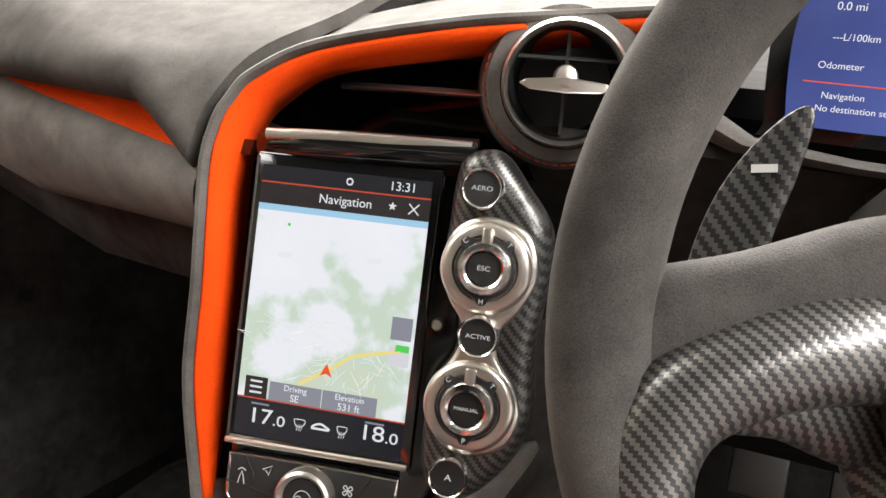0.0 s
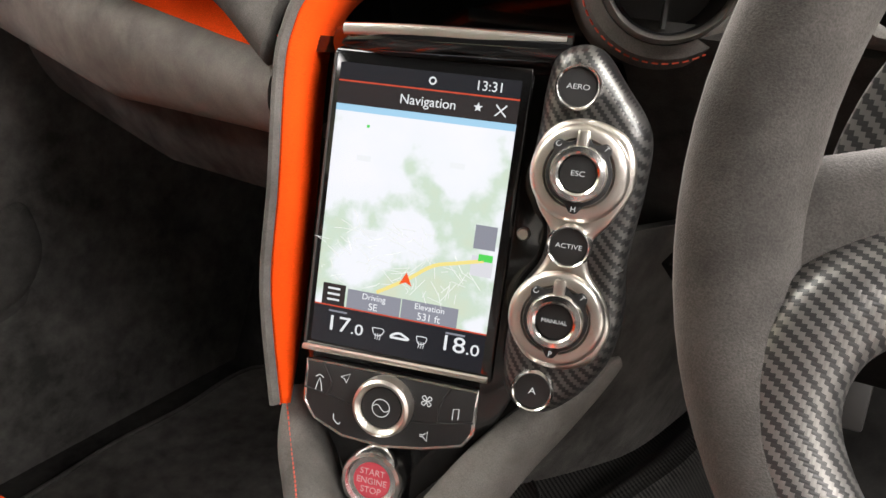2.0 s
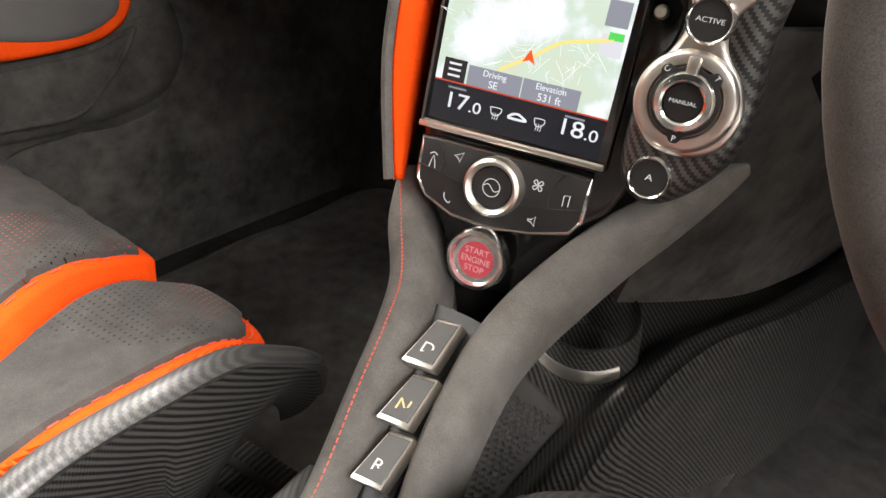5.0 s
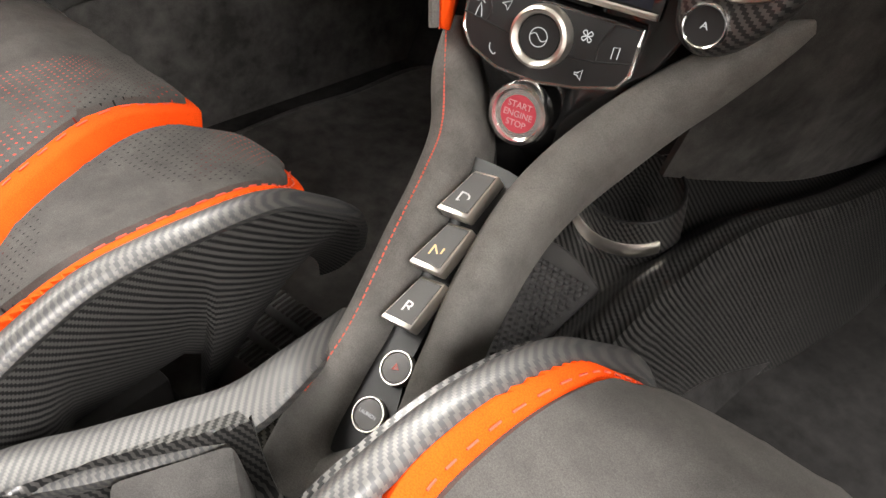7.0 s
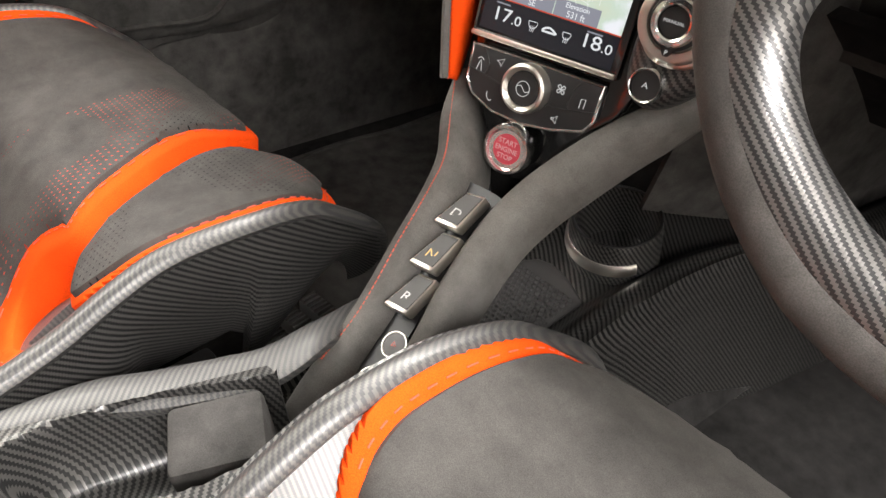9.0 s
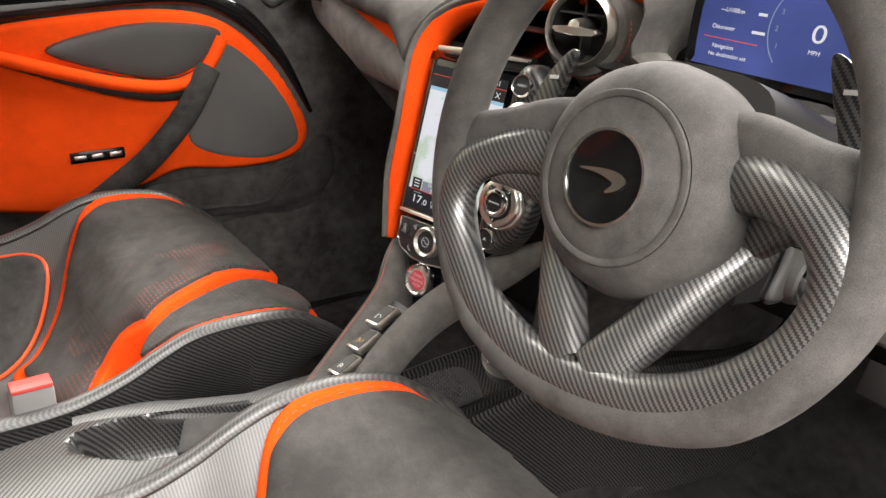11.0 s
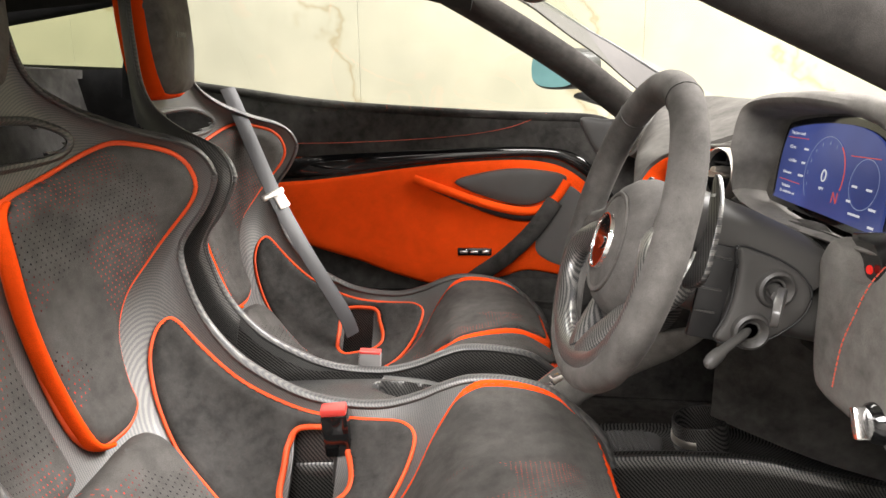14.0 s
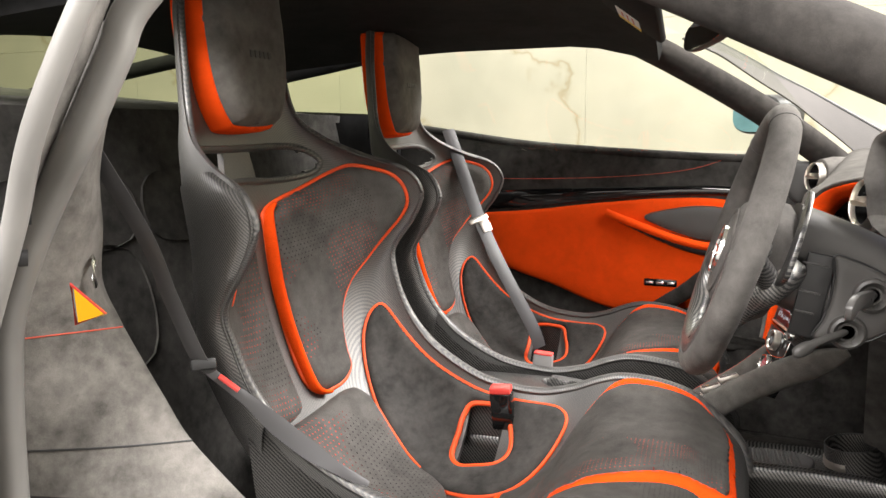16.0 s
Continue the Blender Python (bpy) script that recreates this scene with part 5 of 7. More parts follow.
trough = [(-0.022, 0.026), (0.012, 0.030), (0.012, 0.020), (0.020, -0.03), (0.033, -0.09), (0.052, -0.130), (0.044, -0.152), (0.028, -0.160), (0.020, -0.150), (0.010, -0.09), (-0.008, -0.03), (-0.022, 0.02)]
part("gear_tray", slab([gp(a, b, -0.008) for a, b in spline(trough, 3, True)], GN * -0.02), SATIN_BLACK, console, "satin black gear tray")
left = [((-0.0985, 0.092), 0.012), ((-0.078, 0.062), 0.016), ((-0.048, 0.032), 0.018), ((-0.032, 0.0), 0.019), ((-0.020, -0.04), 0.0185), ((-0.005, -0.09), 0.017), ((0.004, -0.13), 0.017), ((0.012, -0.165), 0.020), ((0.028, -0.195), 0.030)]
line = spline([(*gp(a, b, -0.022), r) for (a, b), r in left], 6)
part("left_arm", tube(line[:, :3], line[:, 3], 0.030, 16, up=GN, power=2.6), GREY_SUEDE, console, "dark suede left arm")
line2 = on(flat(GO, GX, GY), [(-0.1025, 0.088), (-0.072, 0.055), (-0.047, 0.026), (-0.036, 0.0), (-0.022, -0.045), (-0.004, -0.10), (0.002, -0.145)], 40, False, 0.0075)
for k in range(0, len(line2) - 2, 3):
    part("stitch", tube([line2[k], line2[k + 2]], 0.0006, seg=5), THREAD, console)
right = [((0.086, 0.199), 0.002), ((0.079, 0.187), 0.006), ((0.066, 0.160), 0.0105), ((0.048, 0.120), 0.0150), ((0.035, 0.078), 0.0175), ((0.027, 0.040), 0.0175), ((0.0265, 0.005), 0.0165), ((0.035, -0.04), 0.0155), ((0.0490, -0.085), 0.0135), ((0.063, -0.13), 0.0135), ((0.054, -0.165), 0.022), ((0.040, -0.195), 0.030)]
line = spline([(*gp(a, b, -0.020), r) for (a, b), r in right], 6)
part("right_arm", tube(line[:, :3], line[:, 3], np.minimum(0.024, 0.003 + line[:, 3] * 1.6), 16, up=GN, power=2.6), GREY_SUEDE, console, "dark suede right arm")
# gear keys
AMBER = glow("amber_letter", (0.9, 0.45, 0.03), 1.0)
for (a, b), ch, mat in (((0.0, 0.0), "D", INK), ((0.0095, -0.034), "N", AMBER), ((0.0190, -0.068), "R", INK)):
    q = [(a - 0.0100, b + 0.0165), (a + 0.0060, b + 0.0215), (a + 0.0120, b - 0.0110), (a - 0.0090, b - 0.0165)]
    key = part("gear_key", slab([gp(x, y, 0.004 + (0.008 if i > 1 else 0.0)) for i, (x, y) in enumerate(q)], GN * -0.012, 0.0015), SILVER, console, "satin metal gear key")
    q2 = [(a - 0.0085, b + 0.0150), (a + 0.0052, b + 0.0192), (a + 0.0102, b - 0.0082), (a - 0.0072, b - 0.0125)]
    part("key_top", slab([gp(x, y, 0.0050 + (0.0072 if i > 1 else 0.0)) for i, (x, y) in enumerate(q2)], GN * -0.003), SHROUD, key, "dark grey key top")
    writing(ch, 0.0105, GM @ pose(a + 0.0005, b - 0.002, 0.0098, -14, 0, 12), mat, key, squash=1.15)
for (a, b), txt in (((0.0311, -0.1005), ""), ((0.0365, -0.130), "LAUNCH")):
    m = GM @ pose(a, b, -0.0075)
    k = part("round_key", turned([(0.001, 0.004), (0.0086, 0.0035), (0.0092, -0.002)], m, 32), GREY_PLASTIC, console, "round grey button")
    part("key_ring", turned([(0.0092, -0.002), (0.0094, 0.004), (0.0100, 0.004), (0.0104, -0.002)], m, 32), SILVER, k, "chrome ring")
    if txt:
        writing(txt, 0.0030, m @ pose(0, 0, 0.0042, 0, 0, 12), WHITE_INK, k)
    else:
        part("key_sign", turned([(0.0022, 0.004), (0.0022, 0.0044), (0.0028, 0.0044), (0.0028, 0.004)], m, 3), glow("dim_red", (0.6, 0.06, 0.03), 0.6), k)

# ---- dashboard ----
dash = thing("dashboard", "dashboard covered in dark suede with an orange inlay", "dashboard")


def inlay_y(x):
    return 0.477 - 0.275 * (x + 0.406)


def inlay_z(x):
    return 0.651 - 0.115 * (x + 0.406)


def inlay_w(x):
    """Height of the orange inlay: a wedge that opens towards the console and closes sharply."""
    u = (x + 0.42) / 0.30
    if u <= 0 or u >= 1:
        return 0.002
    return 0.002 + (0.032 * u / 0.8 if u < 0.8 else 0.032 * (1 - u) / 0.2)


# passenger side: upper roll, then a lower roll under the orange inlay
def upper_fn(u, v):
    x = -0.615 + 0.492 * u
    iy, iz = inlay_y(x), inlay_z(x)
    w = inlay_w(x)
    pts = [(0.80, 0.735), (0.68, 0.762), (iy + 0.10, iz + 0.090 - 0.02 * (1 - u)), (iy + 0.025, iz + 0.062), (iy - 0.008, iz + w + 0.016), (iy - 0.008, iz + w + 0.003), (iy + 0.014, iz + w - 0.002)]
    y, z = spline(pts, 5)[int(round(v * 30))]
    return (x + 0.09 * u ** 4 * max(0, 1 - v / 0.62), y, z)


part("upper_roll", sheet(upper_fn, 24, 30, 0.01), DASH_DIMMED, dash, "grey suede dashboard top")


def lower_fn(u, v):
    x = -0.615 + 0.494 * u
    iy, iz = inlay_y(x), inlay_z(x)
    k = min(1.05, 1.0 - 1.1 * (u - 0.54))
    pts = [(iy + 0.018, iz - 0.004), (iy - 0.006, iz - 0.020 * k), (iy - 0.008, iz - 0.052 * k), (iy + 0.006, iz - 0.080 * k), (iy + 0.035, iz - 0.094 * k), (iy + 0.08, iz - 0.098 * k), (iy + 0.30, iz - 0.10 * k - 0.02)]
    y, z = spline(pts, 5)[int(round(v * 30))]
    return (x, y, z)


part("lower_roll", sheet(lower_fn, 24, 30, 0.01), DASH_SUEDE, dash, "dark suede knee roll")


# the face's downward shade is put into its colour
part("knee_face", sheet(lambda u, v: (-0.615 + 0.494 * u, inlay_y(-0.615 + 0.494 * u) + 0.045 + 0.03 * v * v, inlay_z(-0.615 + 0.494 * u) - 0.090 * min(1.05, 1.0 - 1.1 * (u - 0.54)) - 0.075 * v), 20, 8, 0.008), LINING, dash, "lower face of the dashboard, its shade put into a darker lining")
# hidden slab, added only to block light falling through the dashboard
part("light_seal", sheet(lambda u, v: (-0.70 + 1.42 * u, 0.56 + 0.56 * v, 0.685 + 0.02 * v), 6, 4, 0.02), CARPET, dash, "hidden slab added to keep light off the footwells")


def inlay_fn(u, v):
    x = -0.42 + 0.31 * u
    iy, iz = inlay_y(x), inlay_z(x)
    return (x, iy - 0.004 + 0.012 * v, iz - 0.004 + (inlay_w(x) + 0.004) * v)


part("orange_inlay", sheet(inlay_fn, 30, 3, 0.004), ORANGE, dash, "orange suede inlay")
part("glove_box_panel", sheet(lambda u, v: (-0.61 + 0.52 * u, 0.62 + 0.25 * v - 0.10 * u, 0.50 - 0.12 * v), 8, 6, 0.01), CARPET, dash, "dark under-dash panel")

# orange band that frames the screen and runs on over the vents
outer = [(-0.0765, -0.134, 0.006), (-0.0870, -0.06, 0.014), (-0.0885, 0.003, 0.015), (-0.0920, 0.074, 0.015), (-0.0890, 0.0990, 0.015), (-0.083, 0.1165, 0.014), (-0.070, 0.1335, 0.012), (-0.030, 0.1552, 0.010), (0.0518, 0.1743, 0.008), (0.116, 0.185, 0.0), (0.1845, 0.1955, -0.01)]
inner = [(-0.0800, -0.1345, -0.012), (-0.0805, -0.0757, -0.02), (-0.0830, 0.0, -0.025), (-0.0866, 0.0411, -0.03), (-0.0868, 0.0876, -0.03), (-0.0800, 0.110, -0.03), (-0.064, 0.130, -0.03), (-0.0308, 0.1517, -0.03), (0.040, 0.168, -0.035), (0.1145, 0.182, -0.04), (0.189, 0.1955, -0.05)]
so, si = spline(outer, 8), spline(inner, 8)
hood = part("orange_band", skin([[sp(*a), sp(*(a * 0.5 + b * 0.5 + np.array((0.002, -0.002, 0)))), sp(*b)] for a, b in zip(so, si)], False, False), ORANGE, dash, "broad orange suede band round the screen")
hood.modifiers.new("thickness", "SOLIDIFY").thickness = 0.003
part("band_edge", tube([sp(*(a + np.array((-0.003 if i < 40 else 0.0, 0.0 if i < 40 else 0.004, -0.002)))) for i, a in enumerate(so)], 0.0038, 0.0075, 10, up=SN), GREY_SUEDE, dash, "dark suede edge of the band")
st = [sp(*(a * 0.88 + b * 0.12 + np.array((0.001, -0.001, 0.002)))) for a, b in zip(spline(outer, 20), spline(inner, 20))]
for k in range(0, len(st) - 2, 3):
    part("stitch", tube([st[k], st[k + 1]], 0.0006, seg=5), THREAD, dash)
# the hood's top behind the band, up to the windscreen
so2 = spline(outer[4:], 8)
part("hood_top", skin([[sp(*(a + np.array((-0.003, 0.004, 0)))), sp(*(a + np.array((-0.004, 0.012, -0.03)))), sp(*a) + V(-0.012, 0.10, 0.022), V(sp(*a).x - 0.02, 0.80, 0.745)] for a in so2], False, False), DASH_DIMMED, dash, "grey suede hood over the console")
# left cheek between the band and the passenger roll
so3 = spline(outer[:6], 8)
part("band_side", skin([[sp(*(a + np.array((-0.005, 0, 0.0)))), sp(*(a + np.array((-0.006, 0, -0.02)))), sp(*(a + np.array((-0.003, 0, -0.12))))] for a in so3], False, False), BLACK_SUEDE, dash, "dark suede side of the console")
# black recess with slats, behind the screen's top
part("vent_recess", slab([sp(-0.09, 0.10, -0.10), sp(0.20, 0.10, -0.10), sp(0.20, 0.21, -0.10), sp(-0.07, 0.20, -0.10)], SN * -0.01), PIANO, dash, "gloss black vent recess")
part("recess_floor", slab([sp(-0.09, 0.098, -0.008), sp(0.09, 0.103, -0.008), sp(0.12, 0.105, -0.10), sp(-0.09, 0.100, -0.10)], SU * -0.01), PIANO, dash, "gloss black shelf above the screen")
part("slat", tube([V(-0.058, 0.462, 0.671), V(0.045, 0.462, 0.6745)], 0.010, 0.0026, 8), SILVER, dash, "silver vent slat")
part("slat", tube([V(-0.04, 0.495, 0.692), V(0.05, 0.50, 0.695)], 0.010, 0.002, 8), DARK, dash, "dark vent slat")


def round_vent(c, facing, r, name="round_vent"):
    z = Vector(facing).normalized()
    m = frame_of(c, V(0, 0, 1).cross(z), V(0, 0, 1))
    m = frame_of(c, V(0, 0, 1).cross(z).normalized(), z.cross(V(0, 0, 1).cross(z).normalized()))
    v = part(name, turned([(r * 0.88, -0.02), (r * 0.90, 0.001), (r * 0.95, 0.005), (r, 0.002), (r * 1.03, -0.02), (r * 1.05, -0.075)], m, 48, False), SILVER, dash, "satin metal vent ring")
    part("vent_throat", turned([(0.001, -0.055), (r * 0.80, -0.055), (r * 0.88, -0.004)], m, 40, False), SATIN_BLACK, v, "black vent throat")
    blade = [(-0.72, -0.10), (-0.62, 0.10), (-0.25, 0.20), (0.0, 0.26), (0.25, 0.20), (0.62, 0.10), (0.72, -0.10), (0.55, -0.34), (0.0, -0.42), (-0.55, -0.34)]
    part("vent_blade", slab([m @ V(a * r, b * r * 0.35, 0.002 + 0.012 * (1 - a * a)) for a, b in blade], (m.to_3x3() @ V(0, 0, -0.012)), 0.001), SILVER, v, "satin metal vent blade")
    part("vent_knob", turned([(0.001, 0.016), (r * 0.16, 0.014), (r * 0.2, 0.0), (r * 0.2, -0.03)], m @ pose(0, r * 0.10, -0.004), 24), SILVER, v, "vent knob")
    part("vent_fin", box((0.002, r * 1.6, 0.02), m @ pose(0, 0, -0.02), 0), DARK, v)
    part("vent_fin", box((r * 1.6, 0.002, 0.02), m @ pose(0, r * 0.4, -0.02), 0), DARK, v)
    return v, m


va, vm = round_vent(V(0.097, 0.440, 0.688), (0.25, -1, 0.12), 0.037)
rings = [[vm @ V(r * math.cos(k), r * math.sin(k), h) for k in np.linspace(0, 2 * math.pi, 49)[:-1]] for r, h in ((0.0385, -0.012), (0.046, -0.014), (0.052, -0.03), (0.058, -0.08), (0.060, -0.14))]
part("vent_cowl", skin(rings, True, False), GREY_SUEDE, va, "suede vent cowl")
loop = [vm @ V(0.0485 * math.cos(k), 0.0485 * math.sin(k), -0.019) for k in np.linspace(math.pi * 0.9, math.pi * 2.1, 100)]
for k in range(0, 98, 3):
    part("stitch", tube(loop[k:k + 3], 0.0006, seg=5), THREAD, dash)
vb, vm2 = round_vent(V(-0.535, 0.462, 0.688), (0.35, -1, 0.1), 0.034)
rings = [[vm2 @ V(r * math.cos(k), r * math.sin(k), h) for k in np.linspace(0, 2 * math.pi, 49)[:-1]] for r, h in ((0.0355, -0.010), (0.042, -0.012), (0.050, -0.04), (0.056, -0.12))]
part("vent_cowl", skin(rings, True, False), GREY_SUEDE, vb, "suede vent cowl")
vc, vm3 = round_vent(V(0.590, 0.418, 0.685), (-0.05, -1, 0.12), 0.036)
rings = [[vm3 @ V(r * math.cos(k), r * math.sin(k), h) for k in np.linspace(0, 2 * math.pi, 49)[:-1]] for r, h in ((0.0375, -0.010), (0.044, -0.012), (0.050, -0.02), (0.056, -0.08))]
part("vent_cowl", skin(rings, True, False), GREY_SUEDE, vc, "suede vent cowl")

loop = [vm3 @ V(0.0475 * math.cos(k), 0.0475 * math.sin(k), -0.013) for k in np.linspace(math.pi * 0.6, math.pi * 1.7, 100)]
for k in range(0, 98, 3):
    part("stitch", tube(loop[k:k + 3], 0.0006, seg=5), THREAD, dash)

# knee panel below the switch panel, behind the wheel
part("under_vent_panel", sheet(lambda u, v: (0.06 + 0.38 * u, 0.46 + 0.06 * u * 0 + 0.02 * math.sin(v * 3) + 0.12 * v, 0.66 - 0.22 * v), 10, 10, 0.01), BLACK_SUEDE, dash, "dark suede panel behind the wheel")
part("knee_panel", sheet(lambda u, v: (0.10 + 0.52 * u, 0.54 + 0.14 * v, 0.49 - 0.13 * v), 10, 8, 0.01), CARPET, dash, "dark under-dash panel")

# driver side fascia to the right of the column
fas = [(0.400, 0.640), (0.405, 0.60), (0.404, 0.55), (0.408, 0.515), (0.425, 0.498), (0.47, 0.495), (0.53, 0.4965), (0.60, 0.497), (0.68, 0.50), (0.72, 0.53), (0.72, 0.60), (0.70, 0.71), (0.62, 0.745), (0.545, 0.70), (0.520, 0.668), (0.492, 0.6385), (0.460, 0.635), (0.447, 0.652), (0.42, 0.666)]


def fascia_s(a, b):
    return V(a, 0.447 + 0.10 * (0.60 - b) ** 2 * 3 + 0.25 * max(0, a - 0.56) ** 2, b), V(0, -1, 0)


part("fascia", pad(fascia_s, fas, 0.014, 0.02, 0.014, 0.014), GREY_SUEDE, dash, "grey suede fascia beside the wheel")
st = [fascia_s(a, b)[0] + V(0, -0.015, 0) for a, b in spline([(0.524, 0.662), (0.504, 0.638), (0.486, 0.602), (0.472, 0.572), (0.464, 0.540), (0.460, 0.520)], 14)]
for k in range(0, len(st) - 2, 3):
    part("stitch", tube(st[k:k + 3], 0.0007, seg=5), THREAD, dash)
# pocket with the red warning light
part("pocket", slab([V(0.425, 0.462, 0.672), V(0.560, 0.462, 0.700), V(0.545, 0.462, 0.625), V(0.425, 0.462, 0.620)], V(0, -0.006, 0), 0.002), PIANO, dash, "gloss black pocket")
part("warning_light", turned([(0.001, 0.002), (0.004, 0.002), (0.0045, 0.0)], frame_of(V(0.468, 0.4535, 0.6445), (1, 0, 0), (0, 0, 1)), 16), glow("red_lamp", (1.0, 0.02, 0.01), 1.2), dash, "lit red warning light")
# two silver knobs, key and parking switch
for x in (0.585, 0.614):
    m = frame_of(V(x, 0.430, 0.612), (1, 0, 0), (0, 0, 1))
    k = part("fascia_button", turned([(0.001, 0.006), (0.009, 0.006), (0.0110, 0.004), (0.0112, -0.006)], m, 28), GREY_PLASTIC, dash, "round grey button")
    part("button_ring", turned([(0.0110, 0.0), (0.0115, 0.006), (0.0138, 0.005), (0.0142, -0.006)], m, 28), SILVER, k, "silver ring")
m = frame_of(V(0.535, 0.432, 0.519), (1, 0, 0), (0, 0, 1))
k = part("light_switch", turned([(0.001, 0.006), (0.014, 0.006), (0.018, 0.002), (0.020, -0.006)], m, 32), PIANO, dash, "gloss black switch")
part("switch_handle", box((0.010, 0.030, 0.016), m @ pose(0, 0, 0.010, 0, 0, 25), 0.003), CHROME, k, "chrome switch handle")
part("park_switch", box((0.030, 0.016, 0.040), pose(0.590, 0.437, 0.521, 0, 12, 0), 0.004), PIANO, dash, "gloss black parking brake switch")

# instrument binnacle
bin_ = thing("instrument_cluster", "wide digital instrument display under a suede hood", "instrument display")
BM = frame_of(V(0.335, 0.475, 0.722), (1, 0.0, 0), (0, math.sin(radians(8)), math.cos(radians(8))))
disp = [(-0.113, -0.0475), (-0.1185, -0.042), (-0.122, 0.0), (-0.117, 0.030), (-0.105, 0.040), (-0.03, 0.050), (0.04, 0.050), (0.085, 0.038), (0.106, 0.015), (0.112, -0.015), (0.1135, -0.043), (0.109, -0.050), (0.0, -0.0487)]
BN = BM.to_3x3() @ V(0, 0, 1)


def display_material():
    m = glow("cluster_screen", (0.02, 0.03, 0.22), 1.0)
    N, L = m.node_tree.nodes, m.node_tree.links
    b = N["Principled BSDF"]
    n = noise_node(N, L, 9, 2)
    r = ramp(N, L, n.outputs[0], [(0.3, (0.040, 0.058, 0.21)), (0.7, (0.080, 0.115, 0.40))])
    L.new(r.outputs[0], b.inputs["Emission Color"])
    return m


# black sheet makes the shade in the gap next to the hood
part("gap_shade_sheet", slab([V(0.455, 0.53, 0.60), V(0.66, 0.53, 0.62), V(0.66, 0.53, 0.755), V(0.455, 0.53, 0.755)], V(0, 0.01, 0)), SATIN_BLACK, dash, "black sheet put in for the shade beside the display")
part("dash_top_right", sheet(lambda u, v: (0.40 + 0.32 * u, 0.505 + 0.32 * v + 0.05 * u * (1 - v), 0.742 + 0.012 * math.sin(math.pi * v) - 0.035 * max(0, 0.12 - v) / 0.12 - 0.02 * u), 12, 16, 0.01), DASH_DIMMED, dash, "grey suede dashboard top behind the display")
body = part("display", slab([BM @ V(a, b, 0) for a, b in spline(disp, 3, True)], BN * -0.01), display_material(), bin_, "glowing blue instrument screen")
rimo = spline([(-0.143, -0.066), (-0.150, -0.02), (-0.150, 0.045), (-0.118, 0.072), (-0.03, 0.082), (0.06, 0.082), (0.128, 0.068), (0.154, 0.032), (0.158, -0.02), (0.150, -0.066)], 4, True)
rimi = spline([(-0.126, -0.054), (-0.130, 0.0), (-0.126, 0.036), (-0.108, 0.050), (-0.03, 0.058), (0.045, 0.058), (0.095, 0.046), (0.116, 0.020), (0.122, -0.015), (0.122, -0.058)], 4, True)
rings = []
rimi = rimi * 1.05
for f, d in ((0.0, -0.006), (0.0, 0.020), (0.04, 0.036), (0.14, 0.048), (0.30, 0.055), (0.50, 0.058), (0.70, 0.055), (0.86, 0.047), (0.96, 0.034), (1.0, 0.018), (1.0, -0.02), (0.95, -0.055)):
    rings.append([BM @ V(*(i + (o - i) * f), d * (0.55 + 0.45 * min(1, max(0, (o[1] + 0.074) / 0.07))) * (1 - 0.72 * min(1, max(0, (o[0] - 0.02) / 0.10)))) for i, o in zip(rimi, rimo)])
part("hood", skin(rings, True, False), GREY_SUEDE, bin_, "dark suede instrument hood")
part("bezel", slab([BM @ V(a * 1.09, b * 1.16, -0.003) for a, b in spline(disp, 3, True)], BN * -0.006), PIANO, bin_, "gloss black bezel")
SCALE = glow("scale_lines", (0.45, 0.55, 0.85), 0.6)
WHITE = glow("cluster_white", (0.9, 0.9, 0.95), 1.0)
ORED = glow("cluster_red", (0.9, 0.12, 0.08), 0.9)


def mark(pts, w, mat, n=6, closed=False, name="dial_mark"):
    part(name, tube([BM @ V(a, b, 0.0006) for a, b in spline(pts, n, closed)], w, 0.0002, 4, up=BN, closed=closed), mat, body)


arc = lambda cx, cy, r, a, b, k=12: [(cx + r * math.cos(t), cy + r * math.sin(t)) for t in np.linspace(a, b, k)]
mark(arc(-0.012, -0.006, 0.042, 3.9, 0.6, 14), 0.0005, SCALE)
mark(arc(-0.012, -0.006, 0.042, 0.9, -0.3, 8), 0.0011, ORED)
mark(arc(0.070, -0.006, 0.026, 0, 6.28, 16), 0.0005, SCALE)
mark([(0.035, 0.020), (0.090, 0.022)], 0.0005, ORED)
mark([(-0.113, 0.028), (-0.062, 0.029)], 0.0004, ORED)
mark([(-0.113, -0.023), (-0.060, -0.024)], 0.0004, ORED)


def show(text, size, a, b, mat=WHITE, squash=1.0):
    writing(text, size, BM @ pose(a, b, 0.0008), mat, body, "lettering", "CENTER", 0.0001, squash)


show("0", 0.020, -0.010, -0.008, squash=1.3)
show("MPH", 0.005, -0.010, -0.022)
show("N", 0.017, 0.022, -0.028, ORED)
for t, ch in ((3.6, "1"), (3.2, "2"), (2.8, "3"), (2.4, "4"), (2.0, "5"), (1.55, "6"), (1.1, "7")):
    show(ch, 0.006, -0.012 + 0.035 * math.cos(t), -0.006 + 0.035 * math.sin(t), SCALE)
show("Trip (since start)", 0.0052, -0.090, 0.034)
show("0.0 mi", 0.0060, -0.096, 0.017)
show("---L/100km", 0.0052, -0.091, 0.001)
show("Odometer", 0.0052, -0.096, -0.014)
show("Navigation", 0.0050, -0.092, -0.030)
show("No destination set", 0.0050, -0.086, -0.037)
